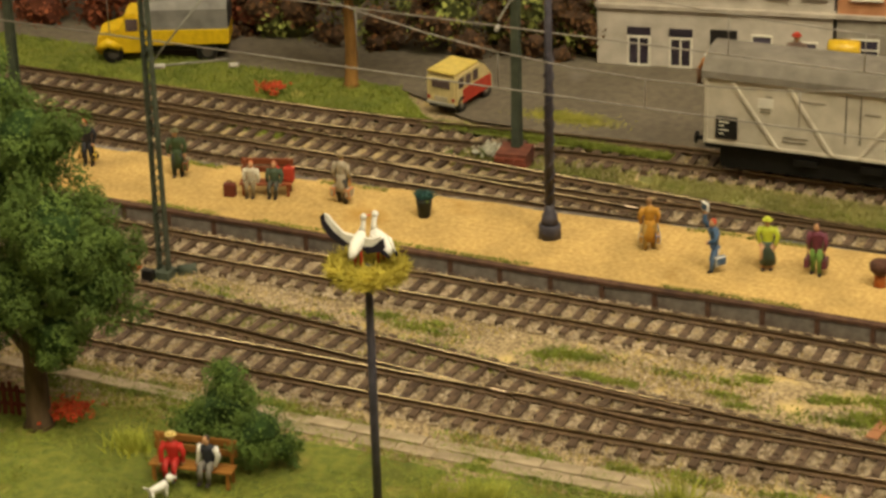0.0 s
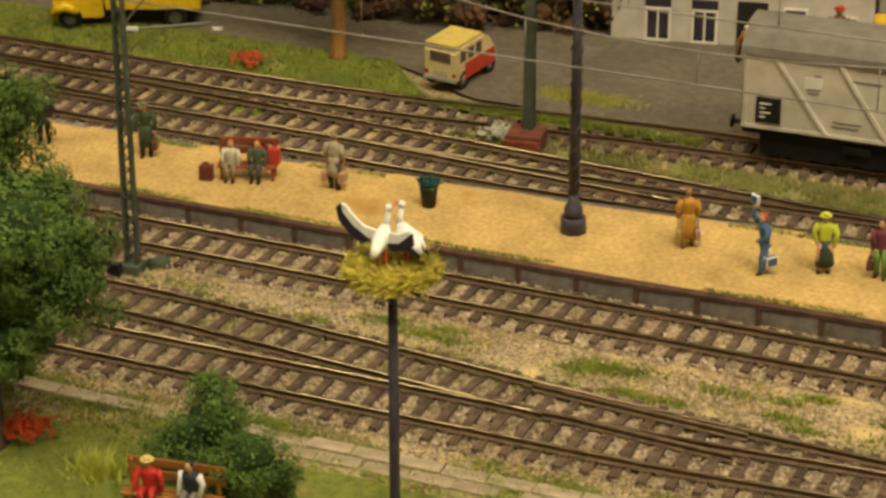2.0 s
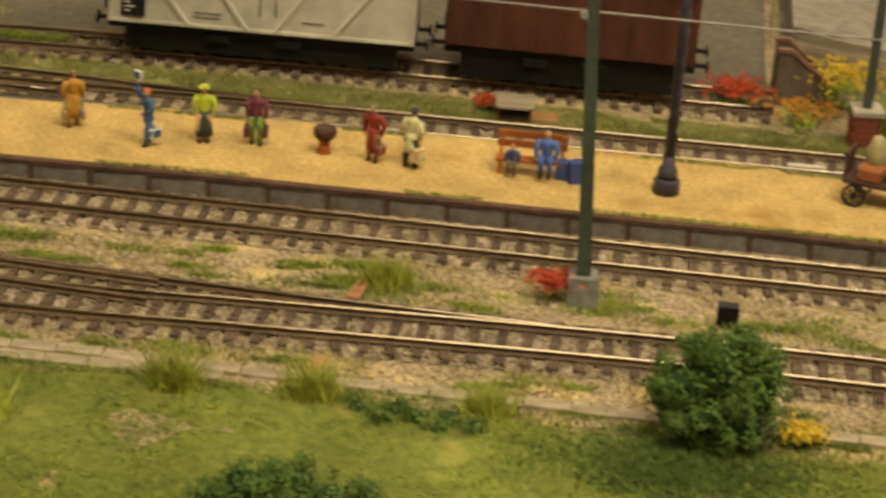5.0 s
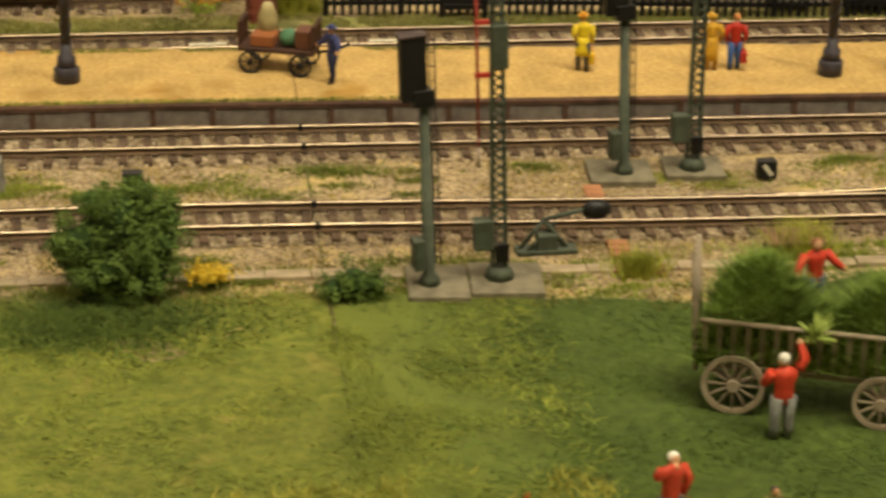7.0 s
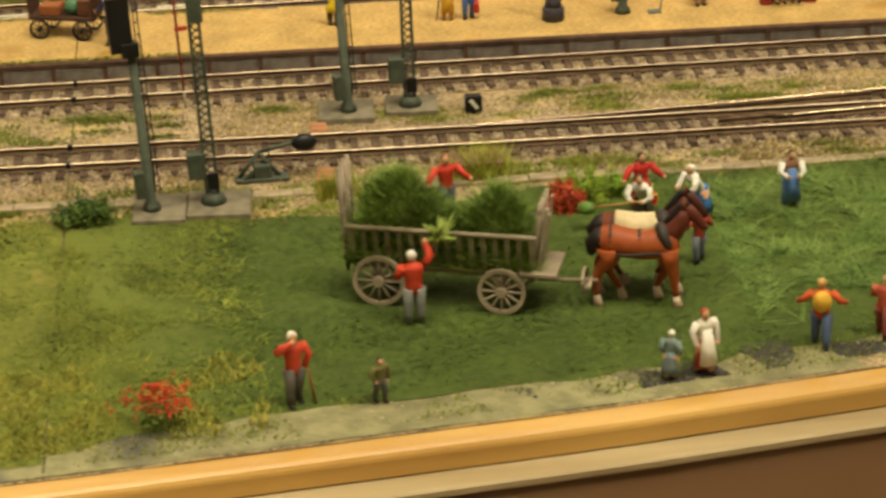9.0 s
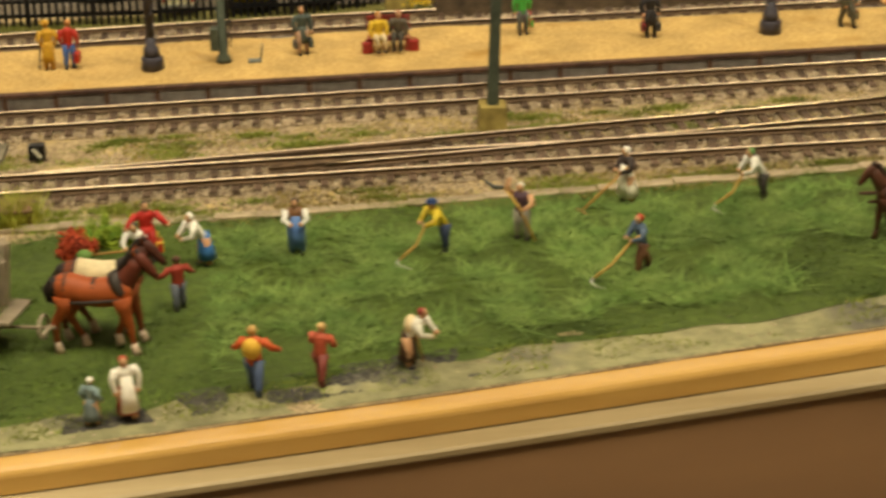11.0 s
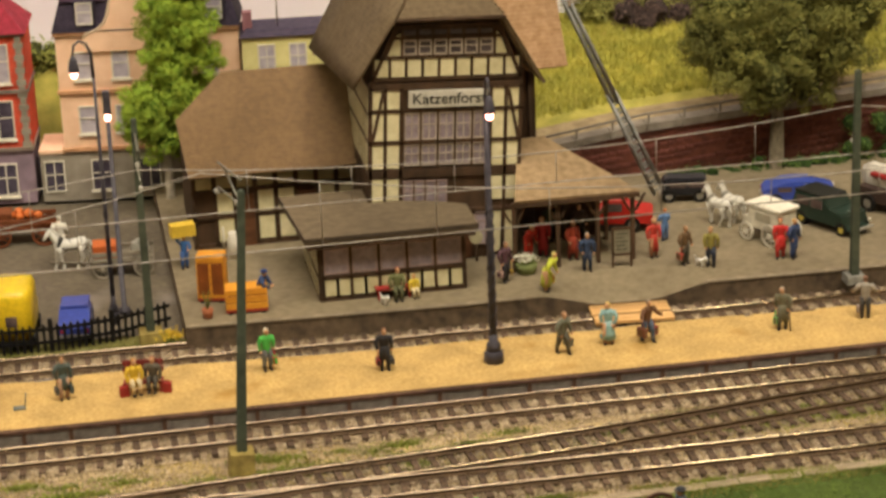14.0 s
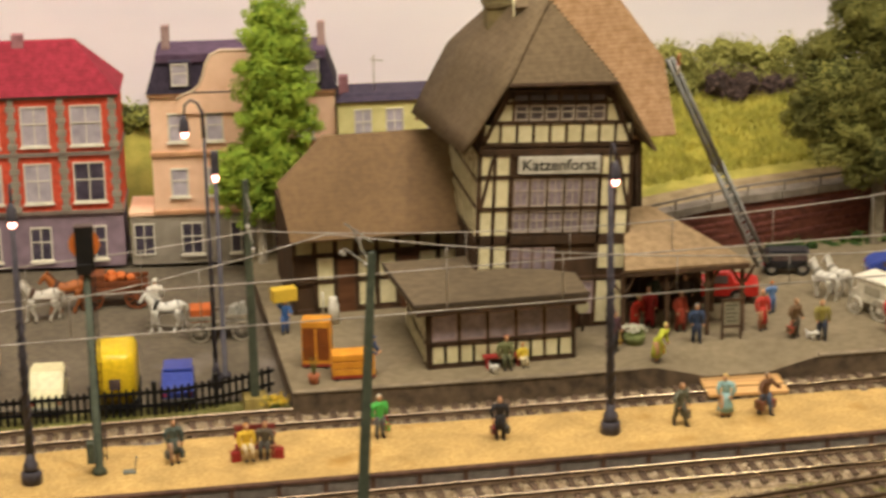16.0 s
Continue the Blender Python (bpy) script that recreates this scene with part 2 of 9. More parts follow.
def share(name, me, parent, x, y, z, rz=0.0):
    """One more piece on a shared mesh."""
    ob = new(name, me)
    ob.parent = parent
    ob.matrix_basis = at(x, y, z, rz)
    return ob


def stuff(name, verts, faces, mats, label, category, x=0, y=0, z=0, parent=None, indices=None):
    me = bpy.data.meshes.new(name)
    me.from_pydata((np.asarray(verts) * MM).tolist(), [], faces)
    for m in mats if isinstance(mats, (list, tuple)) else [mats]:
        me.materials.append(m)
    if indices is not None:
        me.polygons.foreach_set("material_index", np.asarray(indices, dtype=np.int32))
    me.update()
    ob = new(name, me)
    ob.location = (x * MM, y * MM, z * MM)
    if parent is not None:
        ob.parent = parent
        return ob
    return tagged(ob, label, category, kind="stuff")


def lerp_line(pts, x):
    return float(np.interp(x, [p[0] for p in pts], [p[1] for p in pts]))

# ---- the hall round the layout ----
HALL_FLOOR = mat("hall_floor", "#8a6a4c", "#70543c", 6, 0.6, 0.3, 40, broad=0.25)
HALL_WALL = mat("hall_wall", "#f4efe6", "#ece6da", 3, 0.9, broad=0.1)
b = bmesh.new()
box(b, -2600, -2800, -960, 3400, 2200, -900)
solid("floor", b, HALL_FLOOR, 0, 0, 0, label="brown hall floor beside the layout", category="floor", kind="structure")
b = bmesh.new()
box(b, -2600, -2800, 2000, 3400, 2200, 2050)
solid("ceiling", b, HALL_WALL, 0, 0, 0, label="cream hall ceiling", category="ceiling", kind="structure")
for wname, (x0, y0, x1, y1) in {"wall_north": (-2600, 2200, 3400, 2260), "wall_south": (-2600, -2860, 3400, -2800), "wall_west": (-2660, -2800, -2600, 2200), "wall_east": (3400, -2800, 3460, 2200)}.items():
    b = bmesh.new()
    box(b, x0, y0, -900, x1, y1, 2000)
    solid(wname, b, HALL_WALL, 0, 0, 0, label="plain cream hall wall", category="wall", kind="structure")

# Front rim of the layout, a gentle bow
RIM = [(-700, -370), (-300, -325), (0, -300), (200, -287), (330, -273.5), (465, -257), (590, -237), (723, -213), (806, -192), (950, -155), (1200, -85), (1500, 10)]


def sheet(name, material, xs, lo, hi, z, label, category="ground", steps=10, rough=0.0, under=0.0):
    """A strip of ground from the line lo to the line hi, slightly uneven."""
    b = bmesh.new()
    grid = []
    for x in xs:
        a, c = lo(x), hi(x)
        row = []
        for k in range(steps + 1):
            y = a + (c - a) * k / steps
            row.append(b.verts.new((x, y, z + rough * noise.noise(Vector((x * 0.05, y * 0.05, z))))))
        grid.append(row)
    for r0, r1 in zip(grid, grid[1:]):
        for k in range(steps):
            b.faces.new((r0[k], r1[k], r1[k + 1], r0[k + 1])).smooth = True
    return solid(name, b, material, 0, 0, 0, label=label, category=category, kind="structure")


XS = list(range(-700, 1501, 20))
sheet("ground", GRAVEL, XS, lambda x: lerp_line(RIM, x), lambda x: 436, -4.2, "sandy gravel ground of the layout", steps=30, rough=0.5)


def wav(x, y, a=4.0, f=0.06):
    return a * noise.noise(Vector((x * f, y * 0.1, 3.3)))


SEAM = 316
MEADOW_FAR = [(-700, -112), (-100, -107), (60, -102), (330, -106), (420, -118), (470, -100), (520, -97), (640, -92), (860, -84), (1500, -84)]
sheet("meadow", MEADOW_L, list(range(-700, SEAM - 3, 6)) + [SEAM - 0.6], lambda x: lerp_line(RIM, x) + 8, lambda x: lerp_line(MEADOW_FAR, x) + wav(x, 0), -3.7, "olive-green meadow of short flock grass", "meadow", 24, 0.9)
PATH_FAR = [(316, -262), (380, -247), (500, -236), (580, -217), (715, -196), (806, -172), (950, -135), (1500, 30)]
sheet("field", MEADOW_R, [SEAM + 0.6] + list(range(SEAM + 4, 1500, 6)), lambda x: lerp_line(PATH_FAR, x) + wav(x, 5, 5), lambda x: lerp_line(MEADOW_FAR, x) + wav(x, 0, 2.5), -3.7, "deep green mown field of flock grass", "field", 20, 0.7)
b = bmesh.new()
box(b, SEAM - 0.35, -272, -6, SEAM + 0.35, 84, -3.75)
solid("trim", b, mat("joint_dark", "#5f5c34", "#4c4a2a", 200), 0, 0, 0, label="dark joint between two layout boards", category="joint", kind="structure")

# Stony path along the rim, with dark puddled earth
PATH_STONE = mat("path_stone", "#959068", "#777352", 160, 0.95, 0.5, 500, broad=0.3, spots=("#57534b", 26, 0.54))
sheet("pavement", PATH_STONE, list(range(300, 1500, 8)), lambda x: lerp_line(RIM, x) + 1, lambda x: lerp_line(PATH_FAR, x) + 3 + wav(x, 5, 5), -3.9, "pale stony path with dark damp patches along the rim", "path", 6, 0.6)


def along(name, material, profile, x0, x1, dx, label, line=RIM):
    """A profile of (out, z) points carried along the rim."""
    b = bmesh.new()
    rows = []
    x = x0
    while x <= x1:
        y = lerp_line(line, x)
        s = (lerp_line(line, x + 10) - lerp_line(line, x - 10)) / 20
        n = Vector((s, -1, 0)).normalized()
        rows.append([b.verts.new((x + n.x * o, y + n.y * o, z)) for o, z in profile])
        x += dx
    m = len(profile)
    for r0, r1 in zip(rows, rows[1:]):
        for k in range(m):
            b.faces.new((r0[k], r1[k], r1[(k + 1) % m], r0[(k + 1) % m]))
    b.faces.new(rows[0])
    b.faces.new(rows[-1][::-1])
    return solid(name, b, material, 0, 0, 0, label=label, category="rim", kind="structure")


along("trim_rim", TRIM_WOOD, [(-1, -12.2), (-1, -5.2), (0, -4.6), (4.6, -4.6), (6.2, -4.8), (7.3, -5.4), (7.9, -6.3), (8.1, -7.2), (8.1, -12.2)], -700, 1500, 25, "glossy honey-coloured wooden rim strip of the layout")
along("trim_ledge", mat("ledge_wood", "#ad9a74", "#8f7b56", 60, 0.6, 0.1, broad=0.25, stretch=(0.08, 1, 1)), [(-3, -15.8), (-3, -12.6), (16.2, -12.9), (17, -13.5), (17, -15.2), (16.4, -15.8)], -700, 1500, 25, "pale wooden ledge below the rim strip")
along("wall_front", mat("panel_brown", "#745638", "#5f462e", 18, 0.7, 0.2, broad=0.3, stretch=(0.1, 1, 1)), [(-3, -15.9), (15.6, -15.9), (20.5, -40), (93.5, -400), (93.5, -900), (-3, -900)], -700, 1500, 50, "brown sloping panel under the layout")

# ---- tracks ----
PROFILE = [(-1.0, -2.3), (-0.9, -1.95), (-0.3, -1.75), (-0.3, -0.75), (-0.6, -0.6), (-0.68, -0.5), (-0.22, 0.0), (0.22, 0.0), (0.68, -0.5), (0.6, -0.6), (0.3, -0.75), (0.3, -1.75), (0.9, -1.95), (1.0, -2.3)]


def sleeper_mesh():
    b = bmesh.new()
    hexa(b, [(-1.6, -15, -5.0), (1.6, -15, -5.0), (1.6, 15, -5.0), (-1.6, 15, -5.0)], [(-1.3, -14.8, -2.35), (1.3, -14.8, -2.35), (1.3, 14.8, -2.35), (-1.3, 14.8, -2.35)])
    for y in (-8.25, 8.25):
        for dy in (-1.5, 1.5):
            box(b, -0.9, y + dy - 0.5, -2.4, 0.9, y + dy + 0.5, -1.7)
    return mesh_of("sleeper", b, SLEEPER)


SLEEPER_MESH = sleeper_mesh()


def smooth_line(pts, x):
    """A smooth curve through a few plan points."""
    xs = [p[0] for p in pts]
    i = min(max(int(np.searchsorted(xs, x)) - 1, 0), len(pts) - 2)

    def slope(k):
        a, c = max(k - 1, 0), min(k + 1, len(pts) - 1)
        return (pts[c][1] - pts[a][1]) / (pts[c][0] - pts[a][0])

    (x0, y0), (x1, y1) = pts[i], pts[i + 1]
    h = x1 - x0
    u = (x - x0) / h
    return (2 * u**3 - 3 * u**2 + 1) * y0 + (u**3 - 2 * u**2 + u) * h * slope(i) + (3 * u**2 - 2 * u**3) * y1 + (u**3 - u**2) * h * slope(i + 1)


def rail(parent, line, off, x0, x1, name="rail", dz=0.0, top=None):
    b = bmesh.new()
    rows = []
    n = max(2, int((x1 - x0) / 12))
    for i in range(n + 1):
        x = x0 + (x1 - x0) * i / n
        y = smooth_line(line, x)
        s = (smooth_line(line, x + 2) - smooth_line(line, x - 2)) / 4
        d = Vector((-s, 1, 0)).normalized()
        rows.append([b.verts.new((x + d.x * (off + u), y + d.y * (off + u), z + dz)) for u, z in PROFILE])
    m = len(PROFILE)
    for r0, r1 in zip(rows, rows[1:]):
        for k in range(m):
            f = b.faces.new((r0[k], r1[k], r1[(k + 1) % m], r0[(k + 1) % m]))
            f.material_index, f.smooth = (1, True) if 5 <= k <= 7 else (0, False)
    b.faces.new(rows[0])
    b.faces.new(rows[-1])
    return part(name, b, [RUST, top or STEEL], parent)


def track(label, line, x0, x1, sleepers=True, rails=((-8.25, None, None), (8.25, None, None)), pitch=7.7, low=0.0):
    t = thing("railway_track", 0, 0, 0, label=label, category="track", group="station tracks")
    for off, a, c in rails:
        rail(t, line, off, a if a is not None else x0, c if c is not None else x1)
    x = x0 + 2
    while sleepers and x < x1:
        s = (smooth_line(line, x + 2) - smooth_line(line, x - 2)) / 4
        share("sleeper", SLEEPER_MESH, t, x, smooth_line(line, x), -low, math.degrees(math.atan(s)) + random.uniform(-0.8, 0.8))
        x += pitch
    return t


T1 = [(-500, 8.25), (0, 8.25), (500, 8.25), (1300, 8.25)]
T2 = [(-500, -64), (60, -63.5), (130, -60), (275, -54.8), (430, -58), (600, -58), (760, -59), (860, -60), (1300, -60)]
T2L = [(-500, -31), (-103, -36.7), (-35, -41.5), (51, -49), (130, -53.5), (230, -56)]
T2R = [(440, -58.2), (520, -53), (607, -45.7), (768, -32.5), (860, -20), (1000, -1), (1080, 8)]
T3 = [(-500, 95), (0, 95.5), (110, 99), (400, 104), (560, 105), (700, 101.5), (850, 99), (1300, 97)]
T3L = [(-500, 122), (-130, 113), (0, 106), (100, 100.5), (160, 100)]
T4 = [(-500, 134), (-145, 137.5), (-80, 140.5), (-20, 146.5), (40, 151), (160, 155.5), (280, 158)]
track("weathered model track in grey ballast along the sandy platform", T1, -420, 1180)
track("weathered main track with brown sleepers and two turnouts", T2, -420, 1180)
track("curved turnout track with rusty rails joining the main track", T2L, -420, 225, low=0.14, rails=((-8.25, -420, 40), (8.25, None, None)))
track("curved turnout track with polished rails leaving the main track", T2R, 450, 1075, low=0.14, rails=((-8.25, 560, None), (8.25, None, None)))
track("brown weathered track behind the sandy platform", T3, -420, 1180)
track("turnout track joining behind the sandy platform", T3L, -420, 155, low=0.14, rails=((-8.25, -420, 30), (8.25, None, None)))
track("rusty goods siding under the two wagons", T4, -420, 278)
# check rails and frogs of the turnouts
for lbl, line, xs in (("dark check rails and frog of a turnout", T2L, (30, 95)), ("dark check rails and frog of a turnout", T2R, (540, 600))):
    t = thing("turnout_frog", 0, 0, 0, label=lbl, category="turnout", group="turnouts")
    rail(t, line, 6.4, xs[0], xs[1], "check_rail", -0.1, RUST)
    rail(t, line, -6.4, xs[0], xs[1], "check_rail", -0.1, RUST)

# ---- sandy island platform ----
PF = [(-500, 24.5), (30, 25.2), (100, 27), (270, 28.5), (500, 25.5), (790, 21.5), (1300, 20.5)]
PB = [(-500, 70), (-110, 70), (0, 75.5), (60, 80), (254, 83.5), (340, 82), (400, 79), (520, 77), (600, 77.5), (680, 73.5), (740, 71), (850, 69.5), (910, 67), (1300, 66)]
PZ = 3.2
sheet("platform", SAND, list(range(-480, 1201, 6)), lambda x: lerp_line(PF, x) + 1.4, lambda x: lerp_line(PB, x) + 0.4 * wav(x, 9), PZ, "sandy island platform with ochre gravel surface", "platform", 16, 0.35)
b = bmesh.new()
rows = []
for x in range(-480, 1201, 10):
    y = lerp_line(PF, x)
    rows.append([b.verts.new((x, y + u, z)) for u, z in ((-0.8, 1.7), (-0.8, PZ - 0.2), (1.6, PZ + 0.15), (1.6, 1.7))])
for r0, r1 in zip(rows, rows[1:]):
    for k in range(4):
        b.faces.new((r0[k], r1[k], r1[(k + 1) % 4], r0[(k + 1) % 4]))
solid("trim_platform", b, EDGE_BROWN, 0, 0, 0, label="rusty brown platform edge beam", category="platform edge", kind="structure")
wall = thing("wall_platform", 0, 0, 0, label="low grey concrete platform wall with brown posts", category="platform wall", kind="structure")
b = bmesh.new()
box(b, -8.7, 0, -5.0, 8.7, 1.6, 1.65)
slab_me = mesh_of("panel", b, CONCRETE)
b = bmesh.new()
box(b, -0.85, -0.7, -5.0, 0.85, 1.4, 1.68)
post_me = mesh_of("post", b, EDGE_BROWN)
x = -470
while x < 1190:
    share("panel", slab_me, wall, x, lerp_line(PF, x) - 0.45, 0)
    share("post", post_me, wall, x + 9.6, lerp_line(PF, x + 9.6) - 0.35, 0)
    x += 19.2
b = bmesh.new()
for x in range(-480, 1200, 20):
    hexa(b, [(x, lerp_line(PB, x) - 1.5, -5), (x + 20, lerp_line(PB, x + 20) - 1.5, -5), (x + 20, lerp_line(PB, x + 20) + 0.6, -5), (x, lerp_line(PB, x) + 0.6, -5)], [(x, lerp_line(PB, x) - 1.5, PZ - 0.1), (x + 20, lerp_line(PB, x + 20) - 1.5, PZ - 0.1), (x + 20, lerp_line(PB, x + 20) + 0.6, PZ - 0.1), (x, lerp_line(PB, x) + 0.6, PZ - 0.1)])
solid("wall_platform_back", b, CONCRETE, 0, 0, 0, label="low rear wall of the sandy platform", category="platform wall", kind="structure")

b = bmesh.new()
box(b, SEAM - 0.3, lerp_line(PF, SEAM) + 2, PZ - 2, SEAM + 0.3, lerp_line(PB, SEAM) - 0.6, PZ + 0.3)
solid("trim_joint", b, mat("joint_sand", "#8a6c3c", "#6f5630", 200, 0.9), 0, 0, 0, label="thin dark joint across the sandy platform", category="joint", kind="structure")
joints = thing("rail_joints", 0, 0, 0, label="dark rail joints where two layout boards meet", category="rail joint")
for line in (T1, T2):
    for off in (-8.25, 8.25):
        b = bmesh.new()
        y0 = smooth_line(line, SEAM) + off
        box(b, SEAM - 0.7, y0 - 0.8, -1.9, SEAM + 0.7, y0 + 0.8, 0.12, bevel=0.1)
        part("joint_plate", b, BLACK, joints)

# ---- paved station terrace with the ramp down to the crossing ----
TERR = [(612, 111.5), (733, 105.5), (790, 106), (900, 102), (1300, 96)]
TZ = 7.0


def terrace_z(x, y):
    w = max(0.0, 1 - max(0.0, abs(x - 812) - 14) / 24) * max(0.0, 1 - (y - lerp_line(TERR, x)) / 26)
    return TZ - 6.2 * w


b = bmesh.new()
grid = []
for x in [612] + list(range(618, 1300, 6)):
    y0 = lerp_line(TERR, x)
    grid.append([b.verts.new((x, y0, -5))] + [b.verts.new((x, y, terrace_z(x, y))) for y in [y0 + 0.01, y0 + 3] + [y0 + 8 + 6 * k for k in range(5)] + [y0 + 60, y0 + 110, y0 + 200, 436]])
for r0, r1 in zip(grid, grid[1:]):
    for k in range(len(r0) - 1):
        b.faces.new((r0[k], r1[k], r1[k + 1], r0[k + 1])).material_index = 1 if k == 0 else 0
bot = [b.verts.new((612, y, -5)) for y in (111.5, 436)]
b.faces.new([bot[0], bot[1]] + grid[0][:0:-1]).material_index = 1
solid("terrace", b, [PAVING, mat("terrace_wall", "#6b5a45", "#4a3d2f", 200, 0.9, 0.3, broad=0.35)], 0, 0, 0, label="grey-brown paved station platform with a stone edge", category="platform", kind="structure")
kerb = thing("kerb", 0, 0, 0, label="worn stone kerb along the station platform", category="kerb", kind="structure")
b = bmesh.new()
box(b, -6.8, 0, -0.5, 6.8, 3.0, 0.5, bevel=0.25)
kerb_me = mesh_of("kerb_stone", b, mat("kerb_stone", "#8e8069", "#6d614f", 200, 0.9, 0.2, broad=0.2, each=0.2))
x = 620
while x < 1200:
    if abs(x - 812) > 44:
        s = math.degrees(math.atan((lerp_line(TERR, x + 5) - lerp_line(TERR, x - 5)) / 10))
        share("kerb_stone", kerb_me, kerb, x, lerp_line(TERR, x) - 0.6, TZ, s)
    x += 13.9
plank = mat("crossing_wood", "#cfa56c", "#b38a54", 90, 0.55, 0.1, broad=0.2, each=0.25, stretch=(0.2, 1, 1))
cross = thing("level_crossing", 812, 97, 0, -4, label="pale wooden plank crossing over the track to the station", category="crossing")
for y0, y1 in ((-17, -13.4), (-13.1, -9.6), (-6.8, -3.3), (-3.0, 0.5), (0.8, 4.2), (9.6, 13)):
    b = bmesh.new()
    box(b, -18, y0 + 4, -1.4, 18, y1 + 4, 0.15, bevel=0.2)
    part("plank", b, plank, cross)

# ---- forecourt, road and far lawns ----
FORE = [(280, 172), (360, 150), (470, 143), (560, 133), (612, 131)]
sheet("road", ASPHALT, list(range(282, 612, 6)) + [611.9], lambda x: lerp_line(FORE, x), lambda x: 436, -2.2, "grey asphalt forecourt of the station", "forecourt", 16, 0.3)
sheet("road_left", ASPHALT, list(range(-700, 283, 8)) , lambda x: (182 if x < -110 else 182 - min(1, (x + 110) / 40) * 22) + wav(x, 4, 2) if x < 60 else 172, lambda x: 436, -2.6, "dark grey asphalt road behind the goods siding", "road", 16, 0.3)
sheet("lawn", MEADOW_L, list(range(-700, 20, 6)), lambda x: 148 + wav(x, 1), lambda x: (183 if x < -112 else 183 - min(1, (x + 112) / 26) * 30) + wav(x, 4, 2.5), -2.3, "green grass verge between siding and road", "verge", 8, 0.6)
sheet("verge_mid", mat("verge_mix", "#85824a", "#66653a", 300, 0.95, 0.5, 700, broad=0.35, spots=("#9c8f60", 60, 0.58)), list(range(-60, 600, 8)), lambda x: 118.5 + wav(x, 1, 1.5), lambda x: 134 + wav(x, 2, 2), -3.9, "thin grass verge behind the platform track", "verge", 4, 0.5)

# ---- painted sky panel behind everything ----
sky = bpy.data.materials.new("sky_panel")
sky.use_nodes = True
N, L = sky.node_tree.nodes, sky.node_tree.links
tc = N.new("ShaderNodeTexCoord")
mp = N.new("ShaderNodeMapping")
mp.inputs["Scale"].default_value = (3, 3, 8)
L.new(tc.outputs["Object"], mp.inputs[0])
cl = N.new("ShaderNodeTexNoise")
cl.inputs["Scale"].default_value, cl.inputs["Detail"].default_value = 1.4, 4
L.new(mp.outputs[0], cl.inputs["Vector"])
rp = N.new("ShaderNodeValToRGB")
rp.color_ramp.elements[0].position, rp.color_ramp.elements[1].position = 0.35, 0.7
rp.color_ramp.elements[0].color, rp.color_ramp.elements[1].color = (*lin("#e4dce8"), 1), (*lin("#f6f0f4"), 1)
L.new(cl.outputs["Fac"], rp.inputs[0])
L.new(rp.outputs[0], N["Principled BSDF"].inputs["Base Color"])
N["Principled BSDF"].inputs["Roughness"].default_value = 0.9
b = bmesh.new()
box(b, -900, 440, -60, 1700, 446, 700)
solid("backdrop", b, sky, 0, 0, 0, label="pale cream and pink painted sky panel", category="backdrop", kind="structure")

# ---- station ----
TIMBER = mat("timber_dark", "#503a27", "#3a2b1d", 160, 0.8, 0.15, broad=0.25, each=0.15, stretch=(1, 1, 0.4))
PLASTER = mat("plaster_cream", "#d8cfa8", "#c3b98f", 200, 0.9, 0.1, broad=0.12, each=0.08)
WIN_FRAME = mat("window_frame_brown", "#a38d86", "#8a746c", 200, 0.6, broad=0.1)
PANE_DARK = mat("pane_dark", "#6c5a56", "#4f4240", 120, 0.18, broad=0.3, spec=0.6)
CURTAIN = mat("pane_curtain", "#93858b", "#74676e", 260, 0.3, broad=0.3, spec=0.6, each=0.2)


ROWS_DARK = {"roof_brown_tiles": 0.93, "roof_grey_tiles": 0.88, "roof_red_tiles": 0.78}


def roof_mat(name, c1, c2, rows):
    m = mat(name, c1, c2, 300, 0.9, 0.0, broad=0.12)
    N, L = m.node_tree.nodes, m.node_tree.links
    tc = N.new("ShaderNodeTexCoord")
    wv = N.new("ShaderNodeTexWave")
    wv.wave_profile, wv.bands_direction = "SAW", "Z"
    wv.inputs["Scale"].default_value = rows
    L.new(tc.outputs["Object"], wv.inputs["Vector"])
    vo = N.new("ShaderNodeTexVoronoi")
    vo.inputs["Scale"].default_value = 700
    L.new(tc.outputs["Object"], vo.inputs["Vector"])
    ad = N.new("ShaderNodeMath")
    ad.operation = "MULTIPLY_ADD"
    ad.inputs[1].default_value = 0.5
    base = N["Principled BSDF"].inputs["Base Color"]
    row = N.new("ShaderNodeMapRange")
    row.inputs[1].default_value, row.inputs[2].default_value, row.inputs[3].default_value, row.inputs[4].default_value = 0.0, 0.35, ROWS_DARK.get(name, 0.8), 1.0
    L.new(wv.outputs["Fac"], row.inputs[0])
    dark = N.new("ShaderNodeMixRGB")
    dark.blend_type, dark.inputs[0].default_value = "MULTIPLY", 1.0
    L.new(base.links[0].from_socket, dark.inputs[1])
    L.new(row.outputs[0], dark.inputs[2])
    L.new(dark.outputs[0], base)
    L.new(vo.outputs["Distance"], ad.inputs[0])
    L.new(wv.outputs["Fac"], ad.inputs[2])
    bp = N.new("ShaderNodeBump")
    bp.inputs["Strength"].default_value, bp.inputs["Distance"].default_value = 1.0, 0.0005
    L.new(ad.outputs[0], bp.inputs["Height"])
    L.new(bp.outputs[0], N["Principled BSDF"].inputs["Normal"])
    return m


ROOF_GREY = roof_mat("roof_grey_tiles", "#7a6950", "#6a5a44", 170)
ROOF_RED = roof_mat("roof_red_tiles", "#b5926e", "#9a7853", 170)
ROOF_BROWN = roof_mat("roof_brown_tiles", "#7e6546", "#715a40", 170)
FELT = mat("roof_felt", "#6a5c47", "#5a4e3c", 200, 0.95, 0.2, broad=0.2)


